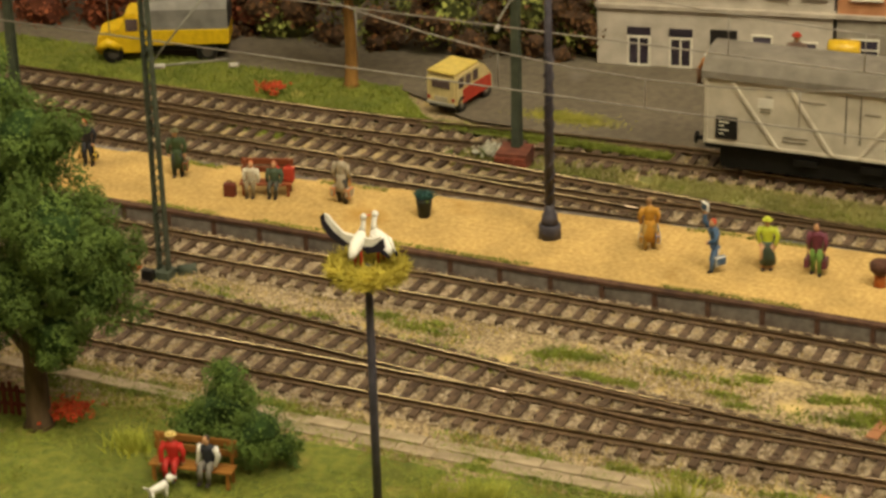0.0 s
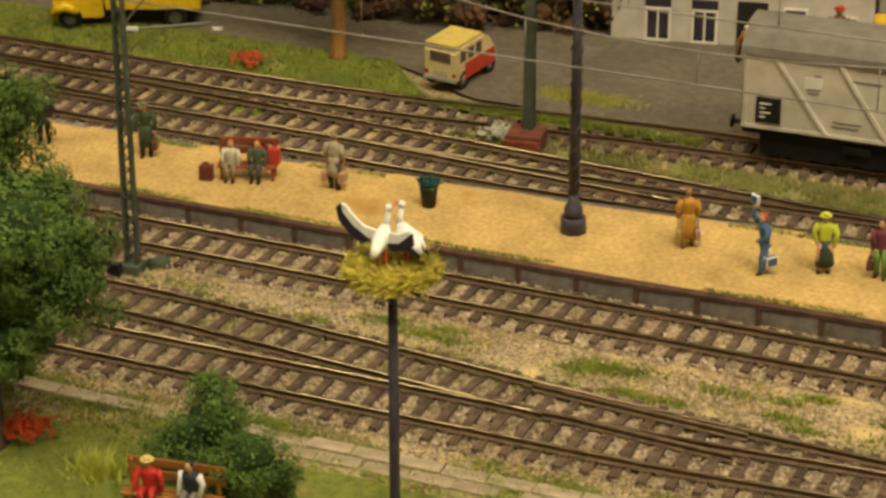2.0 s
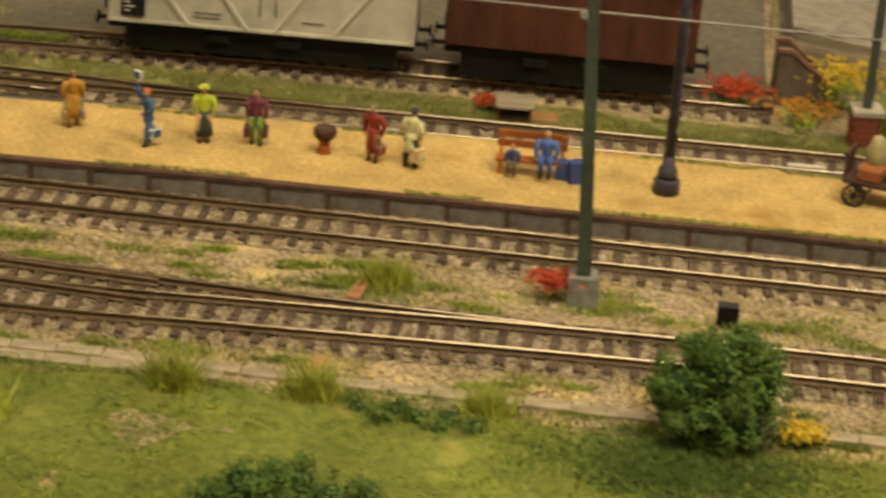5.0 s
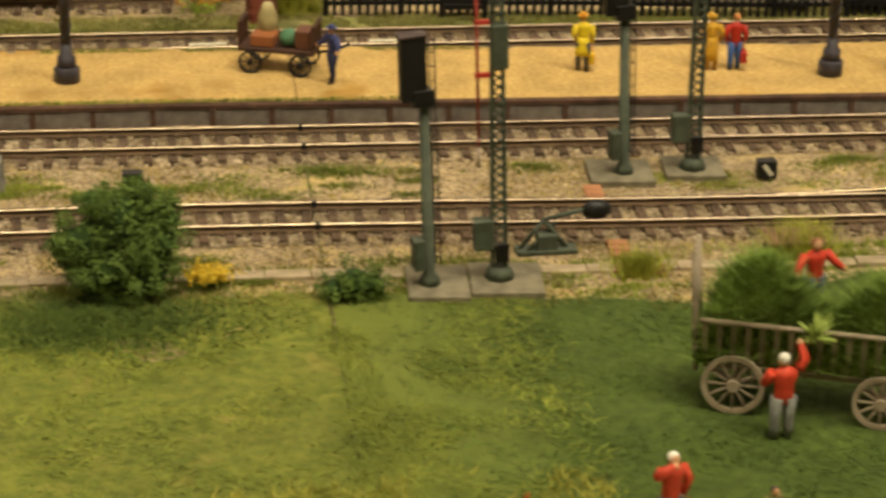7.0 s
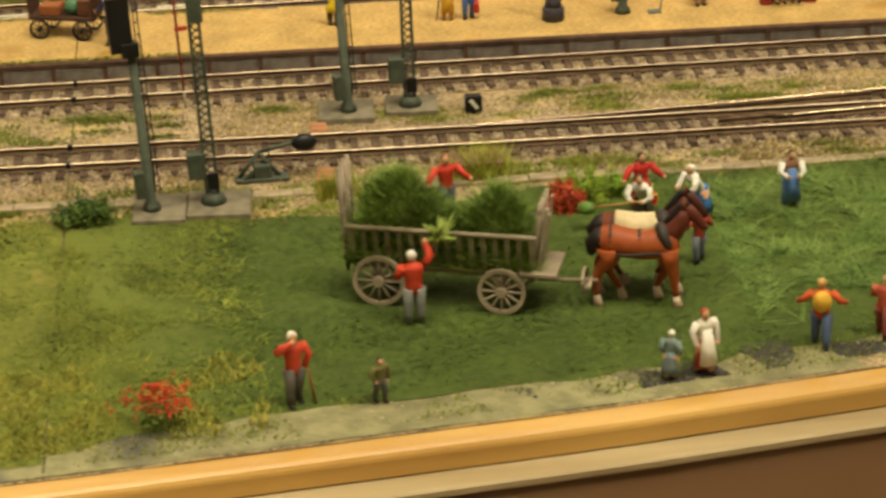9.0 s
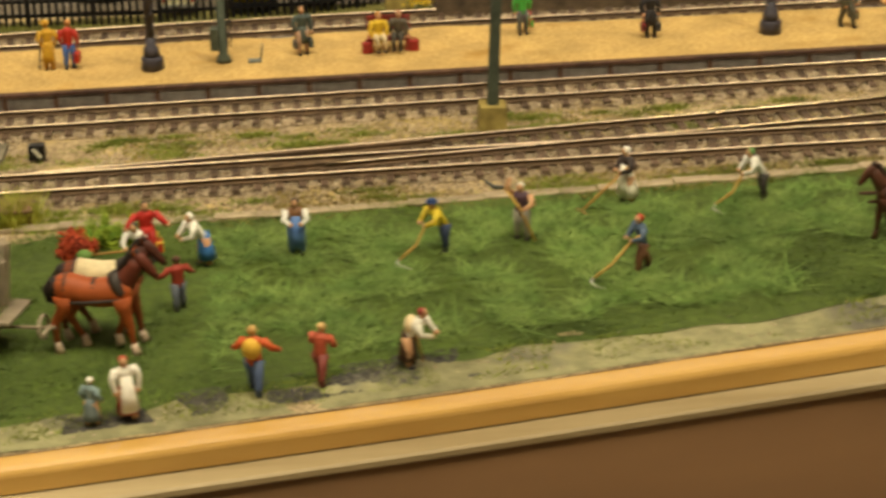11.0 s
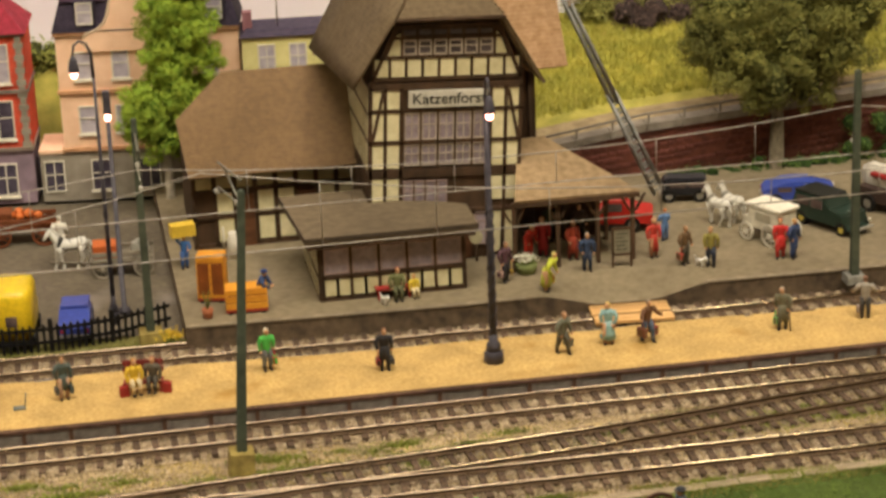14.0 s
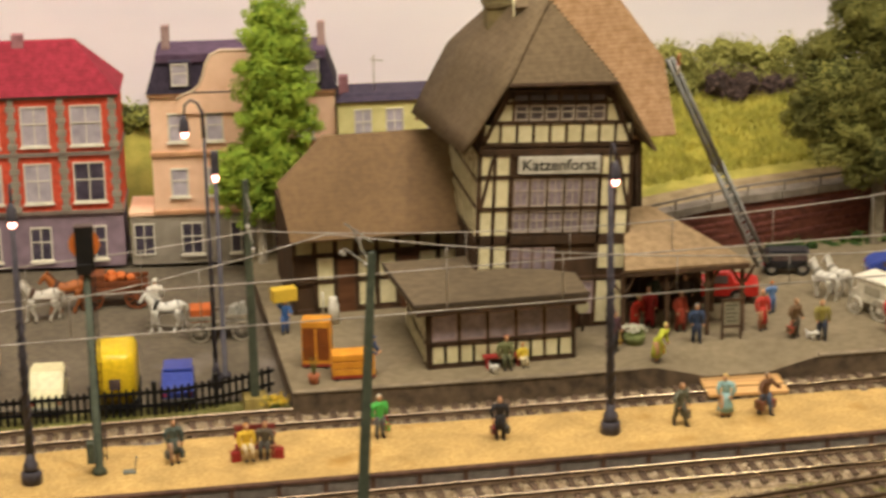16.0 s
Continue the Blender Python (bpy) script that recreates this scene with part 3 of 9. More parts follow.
def roof_faces(name, faces, material, parent, thick=1.6):
    b = bmesh.new()
    for f in faces:
        b.faces.new([b.verts.new(p) for p in f])
    bmesh.ops.remove_doubles(b, verts=b.verts, dist=0.05)
    bmesh.ops.recalc_face_normals(b, faces=b.faces)
    bmesh.ops.solidify(b, geom=list(b.faces), thickness=thick)
    return part(name, b, material, parent)


def beam(parent, p, q, w, d=1.2, name="beam", material=None):
    """A timber from p to q in a wall that faces -y (or -x when p and q share x and differ in y)."""
    b = bmesh.new()
    p, q = Vector(p), Vector(q)
    u = (q - p).normalized()
    face = Vector((0, 1, 0))
    if abs(u.y) > 0.3 or (abs(p.x - q.x) < 1e-6 and d < 0):
        face = Vector((1, 0, 0))
    d = abs(d)
    v = u.cross(face).normalized() * (w / 2)
    hexa(b, [p - v, p + v, q + v, q - v], [p - v + face * d, p + v + face * d, q + v + face * d, q - v + face * d])
    return part(name, b, material or TIMBER, parent)


def window(parent, x0, z0, x1, z1, y, bars=1, cross=1, material=None, frame=None, depth=1.0, name="window", fw=0.55):
    """A framed window in a wall that faces -y; the pane sits behind its bars."""
    b = bmesh.new()
    box(b, x0, y, z0, x0 + fw, y + depth, z1)
    box(b, x1 - fw, y, z0, x1, y + depth, z1)
    box(b, x0 + fw, y, z0, x1 - fw, y + depth, z0 + fw)
    box(b, x0 + fw, y, z1 - fw, x1 - fw, y + depth, z1)
    for k in range(bars):
        x = x0 + (x1 - x0) * (k + 1) / (bars + 1)
        box(b, x - fw * 0.4, y + 0.1, z0 + fw, x + fw * 0.4, y + depth - 0.1, z1 - fw)
    for k in range(cross):
        z = z0 + (z1 - z0) * (k + 1) / (cross + 1) + (z1 - z0) * 0.06
        box(b, x0 + fw, y + 0.15, z - fw * 0.4, x1 - fw, y + depth - 0.15, z + fw * 0.4)
    w = part(name, b, frame or WIN_FRAME, parent)
    b = bmesh.new()
    box(b, x0 + 0.2, y + depth * 0.55, z0 + 0.2, x1 - 0.2, y + depth * 0.9, z1 - 0.2)
    part("pane", b, material or CURTAIN, w)
    return w


def fill(parent, x0, z0, x1, z1, y, t=0.6, name="plaster_panel", material=None):
    b = bmesh.new()
    box(b, x0, y, z0, x1, y + t, z1)
    return part(name, b, material or PLASTER, parent)


GREY_FRAME = mat("window_grey", "#b3a696", "#978a7c", 200, 0.6, broad=0.15)
DIM_PANE = mat("pane_dim", "#5c5152", "#453c3e", 120, 0.25, broad=0.3, spec=0.5)


def build_station():
    st = thing("station_building", 0, 0, 0, label="half-timbered station with cream panels and steep tiled roofs", category="station")
    FY = 172.0
    # walls behind the timbers
    b = bmesh.new()
    box(b, 708.6, FY + 1.4, TZ, 779.4, 266, 94)
    part("wall", b, TIMBER, st)
    b = bmesh.new()
    prism(b, [(708.6, 94), (779.4, 94), (767, 124.5), (721, 124.5)], "y", FY + 1.4, 200)
    part("gable_wall", b, TIMBER, st)
    # horizontal timbers of the front
    for z, w in ((50.5, 4.0), (92.3, 3.4), (65.5, 1.6), (80.6, 1.5)):
        beam(st, (708, FY, z), (780, FY, z), w)
    for z, x0, x1 in ((106.2, 713, 775), (96.0, 709, 779.5), (121, 720, 768)):
        beam(st, (x0, FY, z), (x1, FY, z), 1.4)
    beam(st, (709, FY, 94), (720.5, FY, 121), 1.8)
    beam(st, (779.5, FY, 94), (768.5, FY, 121), 1.8)
    for x in (708.8, 715.6, 723.0, 765.0, 772.3, 779.2):
        beam(st, (x, FY, 8), (x, FY, 92), 1.5)
    # gable storey: a row of cream fields under six windows
    n = 9
    for k in range(n):
        x0 = 710.6 + k * 7.65
        fill(st, x0, 97.0, x0 + 6.2, 105.2, FY + 0.5)
    for k in range(n + 1):
        beam(st, (709.9 + k * 7.65, FY, 96), (709.9 + k * 7.65, FY, 106), 1.1)
    for k in range(6):
        x0 = 723.6 + k * 7.15
        window(st, x0, 107.2, x0 + 6.3, 114.4, FY + 0.2, 0, 1, DIM_PANE, GREY_FRAME, fw=0.75)
        fill(st, x0 + 0.4, 116.6, x0 + 5.9, 119.0, FY + 0.6, material=DIM_PANE, name="transom_light")
        beam(st, (x0 - 0.45, FY, 106), (x0 - 0.45, FY, 121), 0.9)
    beam(st, (723.6 + 42.5, FY, 106), (723.6 + 42.5, FY, 121), 0.9)
    beam(st, (719.5, FY - 0.1, 115.4), (769.5, FY - 0.1, 115.4), 1.3)
    for pts in ([(716.6, 107), (722.4, 107), (722.4, 117.5), (720.6, 116.5)], [(767.2, 107), (772.2, 107), (768.8, 116), (767.2, 117.5)]):
        b = bmesh.new()
        prism(b, pts, "y", FY + 0.5, FY + 1.2)
        part("plaster_panel", b, PLASTER, st)
    # middle storey
    for k in range(5):
        x0 = 724.6 + k * 8.1
        window(st, x0, 66.6, x0 + 7.1, 79.6, FY + 0.3, 1, 1, None, GREY_FRAME)
        window(st, x0, 54.0, x0 + 7.1, 64.4, FY + 0.3, 1, 1, None, GREY_FRAME)
        beam(st, (x0 - 0.5, FY, 52), (x0 - 0.5, FY, 80), 1.0)
    beam(st, (764.7, FY, 52), (764.7, FY, 80), 1.0)
    for x0, x1 in ((709.7, 714.8), (716.5, 722.2), (766.0, 771.4), (773.2, 778.3)):
        fill(st, x0, 66.5, x1, 79.6, FY + 0.5)
        fill(st, x0, 53.0, x1, 64.5, FY + 0.5)
        fill(st, x0, 81.6, x1, 90.4, FY + 0.5)
        fill(st, x0, 36.2, x1, 47.6, FY + 0.5)
    beam(st, (714.6, FY - 0.2, 90), (709.6, FY - 0.2, 66), 1.5)
    beam(st, (773.3, FY - 0.2, 90), (778.4, FY - 0.2, 66), 1.5)
    # ground floor
    for k in range(4):
        x0 = 724.4 + k * 5.4
        window(st, x0, 35.0, x0 + 4.6, 46.6, FY + 0.3, 0, 1)
    b = bmesh.new()
    box(b, 750.5, FY + 0.4, TZ, 757.5, FY + 1.5, 30, bevel=0.2)
    part("door", b, WOOD_BROWN, st)
    window(st, 758.6, 14, 764.4, 30, FY + 0.3, 0, 2)
    fill(st, 766, 10, 771.2, 30, FY + 0.5)
    fill(st, 773, 10, 778.2, 30, FY + 0.5)
    beam(st, (745, FY, 31.5), (780, FY, 31.5), 1.6)
    # west wall
    for z in (50.5, 66, 79, 92):
        beam(st, (707.6, FY, z), (707.6, 266, z), 1.6)
    for k in range(16):
        y = FY + 0.8 + k * 5.8
        beam(st, (707.55, y, 8), (707.55, y, 92), 1.3, d=-1.2)
        for z0, z1 in ((52, 65), (67.2, 78), (80, 91)):
            b = bmesh.new()
            box(b, 707.65, y + 1.4, z0, 708.7, y + 4.7, z1)
            part("plaster_panel", b, PLASTER, st)
    # roofs
    b = bmesh.new()
    front = [Vector(p) for p in ((699, 158, 96), (720.5, 158, 128), (744.5, 183, 159))]
    back = [Vector(p) for p in ((689.5, 240, 95), (708, 238, 128), (737, 229, 156.5))]
    rows = []
    for k in range(9):
        u = k / 4
        a, c = int(min(u, 1.999)), u - int(min(u, 1.999))
        p, q = front[a].lerp(front[a + 1], c), back[a].lerp(back[a + 1], c)
        bulge = 0.7 * math.sin(math.pi * k / 8)
        rows.append([b.verts.new(p.lerp(q, v / 4) + Vector((-bulge, 0, bulge)) * math.sin(math.pi * v / 8)) for v in range(5)])
    for r0, r1 in zip(rows, rows[1:]):
        for v in range(4):
            b.faces.new((r0[v], r0[v + 1], r1[v + 1], r1[v])).smooth = True
    bmesh.ops.recalc_face_normals(b, faces=b.faces)
    bmesh.ops.solidify(b, geom=list(b.faces), thickness=1.4)
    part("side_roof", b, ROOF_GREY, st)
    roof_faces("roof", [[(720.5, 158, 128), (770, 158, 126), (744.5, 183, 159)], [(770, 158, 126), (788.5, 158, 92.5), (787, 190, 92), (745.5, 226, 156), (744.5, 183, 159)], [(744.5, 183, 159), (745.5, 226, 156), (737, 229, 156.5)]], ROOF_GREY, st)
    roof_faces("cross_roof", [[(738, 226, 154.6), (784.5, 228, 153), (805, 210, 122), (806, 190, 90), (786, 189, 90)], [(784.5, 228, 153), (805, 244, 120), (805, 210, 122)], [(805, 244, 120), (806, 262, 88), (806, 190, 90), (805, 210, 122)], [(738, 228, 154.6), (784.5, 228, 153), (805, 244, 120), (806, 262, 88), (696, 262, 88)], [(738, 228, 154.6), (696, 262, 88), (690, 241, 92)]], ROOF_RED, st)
    b = bmesh.new()
    box(b, 780, 196, TZ, 791, 258, 90)
    part("cross_wall", b, TIMBER, st)
    b = bmesh.new()
    loft(b, [(788, 195, 88), (788, 195, 50), (788, 193, 42)], 0.8, 8)
    part("rain_pipe", b, TIMBER, st)
    b = bmesh.new()
    loft(b, [(720, 157.7, 127.0), (770.5, 157.7, 125.0)], 0.8, 8)
    part("gutter", b, TIMBER, st)
    for p, q, nn in (((720.5, 158, 128.4), (744.5, 183, 159.4), 20), ((770, 158, 126.4), (744.5, 183, 159.4), 20)):
        for k in range(nn):
            b = bmesh.new()
            c = Vector(p).lerp(Vector(q), (k + 0.5) / nn)
            ball(b, c, 0.75, s=(1, 1, 0.7), seg=6, rings=4)
            part("ridge_tile", b, ROOF_GREY, st)
    b = bmesh.new()
    box(b, 720.5, 212, 130, 731.5, 221, 160, bevel=0.4)
    box(b, 719.6, 211, 151, 732.4, 222, 153)
    box(b, 719.8, 211.2, 168, 732.2, 221.8, 170)
    for x in (720.4, 729.4):
        for y in (212, 219):
            box(b, x, y, 160, x + 2.2, y + 2.2, 168.2)
    part("chimney", b, mat("chimney_stone", "#7b6d49", "#5f5438", 200, 0.9, 0.3, broad=0.3), st)
    b = bmesh.new()
    prism(b, [(196, 152.5), (208, 155.5), (208, 157), (195, 154.2)], "x", 731, 743)
    box(b, 733.5, 198, 142, 741.5, 205, 153.5)
    part("dormer", b, ROOF_GREY, st)
    b = bmesh.new()
    loft(b, [(731, 200, 138), (731, 200, 157)], 0.6, 6)
    part("vent_pipe", b, PLASTER, st)
    # name board
    b = bmesh.new()
    box(b, 726.2, FY - 1.1, 82.4, 764.4, FY - 0.2, 90.6, bevel=0.15)
    board = part("name_board", b, mat("board_white", "#cfcabb", "#b9b3a2", 150, 0.7, broad=0.1), st, "pale board with dark lettering")
    txt = bpy.data.curves.new("lettering", "FONT")
    txt.offset = 0.00008
    txt.body, txt.size, txt.extrude = "Katzenforst", 7.4 * MM, 0.12 * MM
    txt.align_x, txt.align_y = "CENTER", "CENTER"
    t = new("lettering", txt)
    dg = bpy.context.evaluated_depsgraph_get()
    me = bpy.data.meshes.new_from_object(t.evaluated_get(dg))
    bpy.data.objects.remove(t)
    me.materials.append(mat("letter_dark", "#35322c", "#262420", 200, 0.6))
    t = new("lettering", me)
    t.parent = board
    t.matrix_basis = at(745.3, FY - 1.2, 86.4, 0, 90)
    # the tower leans a little to the east under its roofs
    roofing = {"side_roof", "roof", "cross_roof", "cross_wall", "rain_pipe", "gutter", "ridge_tile", "chimney", "dormer", "vent_pipe"}
    lean = at(705.4, 164, 67.6, 0, 0, 3.1) @ at(-708, -172, -65)
    for ch in st.children:
        if ch.name.split(".")[0] not in roofing:
            ch.matrix_basis = lean @ ch.matrix_basis
    # low annex towards the track
    an = thing("waiting_room", 0, 0, 0, label="low half-timbered waiting room with flat felt roof", category="annex")
    AY = 126.0
    b = bmesh.new()
    box(b, 675.2, AY + 1.2, TZ, 741.8, 163.9, 35)
    box(b, 675.2, 163.9, TZ, 703.0, 182.0, 35)
    part("wall", b, TIMBER, an)
    for z, w in ((8.0, 2.0), (18.4, 1.8), (33.6, 2.4)):
        beam(an, (674.6, AY, z), (742.2, AY, z), w)
    for k in range(5):
        x0 = 677 + k * 12.95
        window(an, x0, 19.8, x0 + 11.6, 32.0, AY + 0.3, 0, 0, material=CURTAIN)
        beam(an, (x0 - 0.7, AY, 8), (x0 - 0.7, AY, 33), 1.2)
        for q in (0, 1):
            fill(an, x0 + 0.2 + q * 6.4, 9.4, x0 + 5.2 + q * 6.4, 17.2, AY + 0.4)
            beam(an, (x0 + 5.8, AY, 8), (x0 + 5.8, AY, 18), 0.9)
    beam(an, (741.7, AY, 8), (741.7, AY, 33), 1.4)
    for k in range(9):
        y = AY + 0.6 + k * 6.3
        beam(an, (674.0, y, 8), (674.0, y, 34), 1.6, d=-1.2)
        for z0, z1 in ((9.4, 17.2), (20, 32)):
            b = bmesh.new()
            box(b, 674.15, y + 1.4, z0, 675.3, y + 5.2, z1)
            part("plaster_panel", b, PLASTER, an)
    b = bmesh.new()
    prism(b, [(668.5, 120.5), (747.5, 120.5), (747.5, 149), (735, 157), (716, 163.2), (703.6, 163.2), (703.6, 184), (664, 184)], "z", 36.4, 39.8)
    part("roof", b, FELT, an)
    b = bmesh.new()
    box(b, 668.2, 120.1, 38.2, 747.8, 120.5, 40.1)
    hexa(b, [(668.1, 120.5, 38.2), (668.5, 120.5, 38.2), (664, 184, 38.2), (663.6, 184, 38.2)], [(668.1, 120.5, 40.1), (668.5, 120.5, 40.1), (664, 184, 40.1), (663.6, 184, 40.1)])
    part("roof_edge", b, mat("roof_edge_grey", "#55493a", "#453b2f", 160, 0.85, 0.1), an, "dark grey-brown roof edge strip")
    b = bmesh.new()
    box(b, 669.5, 121.0, 34.2, 746.5, 123.0, 36.4)
    box(b, 669.5, 123.0, 34.2, 671.0, 171.8, 36.4)
    part("fascia", b, TIMBER, an)
    # west wing
    wg = thing("station_wing", 0, 0, 0, label="one-storey station wing with a broad brown tiled roof", category="building wing")
    WY = 212.0
    b = bmesh.new()
    box(b, 625, WY + 1.2, TZ, 707, 280, 50)
    part("wall", b, TIMBER, wg)
    for z, w in ((35.5, 1.6), (47, 2.0), (8.2, 2.2), (22.5, 1.4)):
        beam(wg, (624.5, WY, z), (707, WY, z), w)
    for k in range(9):
        x = 626 + k * 9.9
        beam(wg, (x, WY, 8), (x, WY, 47), 1.5)
        if k < 8:
            # Top row: plaster with the shade of the eaves put into its colour
            fill(wg, x + 1.2, 37, x + 8.6, 45.6, WY + 0.4, material=mat("plaster_eaves_shade", "#a79a72", "#8f835f", 200, 0.9, 0.1, broad=0.12))
            if k not in (0, 2, 5):
                fill(wg, x + 1.2, 24, x + 8.6, 34.4, WY + 0.4)
                fill(wg, x + 1.2, 10, x + 8.6, 21.6, WY + 0.4)
    for x0 in (646.6, 676.4):
        b = bmesh.new()
        box(b, x0, WY - 0.3, TZ, x0 + 8.2, WY + 0.9, 33, bevel=0.2)
        part("door", b, WOOD_BROWN, wg)
    roof_faces("roof", [[(645, 242, 86.5), (707, 242, 86.5), (707, 203, 46.5), (623.6, 203, 46.5), (620.5, 223, 70)], [(645, 242, 86.5), (620.5, 223, 70), (640, 262, 66)], [(645, 242, 86.5), (640, 262, 66), (642, 284, 46.5), (707, 284, 46.5), (707, 242, 86.5)]], ROOF_BROWN, wg)
    b = bmesh.new()
    hexa(b, [(626, 213, 46), (646, 213, 46), (652, 268, 46), (636, 268, 46)], [(626, 224, 64), (642, 236, 74), (644, 246, 74), (636, 252, 62)])
    part("gable_wall", b, PLASTER, wg)
    # open waiting hall to the east
    hl = thing("open_hall", 0, 0, 0, label="open timber platform hall with a shallow brown roof", category="shelter")
    roof_faces("roof", [[(768, 138, 42.5), (828, 140, 41.5), (792, 182, 58.5), (779, 182, 58.5)], [(828, 140, 41.5), (822, 176, 39), (792, 182, 58.5)]], mat("roof_hall", "#9a8261", "#806a4c", 300, 0.9, 0.2, broad=0.2), hl, 1.2)
    b = bmesh.new()
    box(b, 768.5, 138.8, 38.8, 827.5, 140.4, 41)
    part("fascia", b, TIMBER, hl)
    for x, y in ((768, 141), (789, 142), (808, 142), (825, 143), (819, 172), (800, 178)):
        b = bmesh.new()
        box(b, x - 0.9, y - 0.9, TZ, x + 0.9, y + 0.9, 40.5)
        p = part("post", b, TIMBER, hl)
        b = bmesh.new()
        for sx in (-1, 1):
            hexa(b, [(x + sx * 0.8, y - 0.6, 31), (x + sx * 2.0, y - 0.6, 31), (x + sx * 2.0, y + 0.6, 31), (x + sx * 0.8, y + 0.6, 31)], [(x + sx * 5.2, y - 0.6, 39), (x + sx * 6.4, y - 0.6, 39), (x + sx * 6.4, y + 0.6, 39), (x + sx * 5.2, y + 0.6, 39)])
        part("brace", b, TIMBER, p)
    b = bmesh.new()
    box(b, 786, 180, TZ, 816, 182, 40)
    part("back_wall", b, TIMBER, hl)


build_station()


# ---- town houses ----
WHITE_FRAME = mat("window_white", "#e2dccb", "#cdc6b4", 200, 0.6, broad=0.1)
PANE_BLUE = mat("pane_blue", "#5a5262", "#3c3746", 120, 0.2, broad=0.3, spec=0.6)
PANE_NIGHT = mat("pane_night", "#3d3440", "#2a242e", 120, 0.2, broad=0.3, spec=0.6)
PANE_LIGHT = mat("pane_net_curtain", "#c5bcc4", "#a79ea9", 160, 0.4, broad=0.2)


def house(name, label, x, y, rz, width, depth, floors, wallmats, roofmat, roof_h, windows, base=0.0, mansard=True, bands=None, over=2.0, hip=0.28):
    """A town house with its front on local y = 0. floors: heights of the storeys; windows: per storey rows of (x, z, width, height, bars, pane)."""
    h = thing(name, x, y, base, rz, label=label, category="house")
    z = 0.0
    for f, hgt in enumerate(floors):
        b = bmesh.new()
        box(b, 0, 0.6, z, width, depth, z + hgt)
        part("wall", b, wallmats[min(f, len(wallmats) - 1)], h)
        for wx, wz, ww, wh, bars, pane in windows[f]:
            if wz == 0:
                door = window(h, wx, z, wx + ww, z + wh * 0.78, -0.1, 1, 0, PANE_NIGHT, WHITE_FRAME, 1.0, name="door", fw=0.9)
                b = bmesh.new()
                box(b, wx, -0.1, z + wh * 0.8, wx + ww, 0.8, z + wh, bevel=0.1)
                part("transom", b, PANE_NIGHT, door)
                continue
            window(h, wx, z + wz, wx + ww, z + wz + wh, -0.1, bars, 1, pane, WHITE_FRAME, 1.0, fw=0.7)
            b = bmesh.new()
            box(b, wx - 0.8, -0.9, z + wz - 1.0, wx + ww + 0.8, 0.6, z + wz)
            part("window_sill", b, WHITE_FRAME, h)
        z += hgt
        if bands:
            b = bmesh.new()
            box(b, -0.8, -0.8, z - 1.2, width + 0.8, depth, z + 0.6)
            part("cornice", b, bands, h)
    i, hh = width * hip if not mansard else width * 0.05, roof_h
    b = bmesh.new()
    hexa(b, [(-over, -over, z + 0.6), (width + over, -over, z + 0.6), (width + over, depth + over, z + 0.6), (-over, depth + over, z + 0.6)], [(i, depth * (0.16 if mansard else 0.45), z + hh), (width - i, depth * (0.16 if mansard else 0.45), z + hh), (width - i, depth * (0.84 if mansard else 0.55), z + hh), (i, depth * (0.84 if mansard else 0.55), z + hh)])
    part("roof", b, roofmat, h)
    return h, z


GREY_STUCCO = mat("stucco_grey", "#a39a8b", "#8a8174", 120, 0.9, 0.15, broad=0.15)
PEACH = mat("stucco_peach", "#f6cfae", "#ecc29e", 120, 0.9, 0.15, broad=0.1)
SLATE = roof_mat("roof_slate_violet", "#4a4050", "#383242", 200)
RED_WALL = mat("brick_vermilion", "#dc5c40", "#c04a32", 400, 0.85, 0.15, broad=0.15)
LEMON = mat("stucco_lemon", "#dfd694", "#cec582", 120, 0.9, 0.1, broad=0.1)
WHITE_WALL = mat("stucco_white", "#c9bfb0", "#b2a898", 120, 0.9, 0.15, broad=0.2)
ORANGE_WALL = mat("stucco_orange", "#c08a62", "#a87450", 120, 0.9, 0.15, broad=0.15)

W = PANE_BLUE
h, z = house("town_house", "peach town house with grey ground floor and curved gable", 568, 327, -7.8, 94, 34, [28, 31, 31], [GREY_STUCCO, PEACH, PEACH], SLATE, 20, [[(13, 5, 11, 17, 1, W), (38, 5, 11, 17, 1, W), (60, 2, 9, 20, 1, W), (78, 5, 9, 17, 1, W)], [(9, 8, 9, 15, 0, PANE_LIGHT), (28, 8, 9, 15, 0, PANE_LIGHT), (50, 8, 9, 15, 0, PANE_LIGHT), (74, 8, 9, 15, 0, PANE_LIGHT)], [(9, 6, 9, 15, 0, PANE_LIGHT), (28, 6, 9, 15, 0, PANE_LIGHT), (50, 6, 9, 15, 0, PANE_LIGHT), (74, 6, 9, 15, 0, PANE_LIGHT)]], bands=mat("cornice_peach", "#c99b72", "#b18560", 150, 0.9), over=1.2)
b = bmesh.new()
box(b, -13, 0.6, 0, 0, 30, 26)
part("low_wing", b, GREY_STUCCO, h)
b = bmesh.new()
box(b, -13.6, 0, 26, 0, 30, 28)
part("wing_coping", b, PEACH, h)
window(h, -11.5, 5, -0.8, 22, -0.1, 1, 1, W, WHITE_FRAME, 1.0, fw=0.7)
b = bmesh.new()
pts = [(82, 80), (14, 80), (14, 87), (17, 89.5), (22, 91), (26, 94.5), (28, 99), (29.5, 105), (32, 109.5), (37, 112), (59, 112), (64, 109.5), (66.5, 105), (68, 99), (70, 94.5), (74, 91), (79, 89.5), (82, 87)]
prism(b, pts, "y", -1.0, 2.4)
part("curved_gable", b, PEACH, h)
b = bmesh.new()
loft(b, [(x0, -0.8, z0 + 0.3) for x0, z0 in pts[2:]], 0.75, 6)
part("gable_trim", b, mat("trim_cream", "#e4cdb2", "#d2b99c", 150, 0.85, broad=0.12), h)
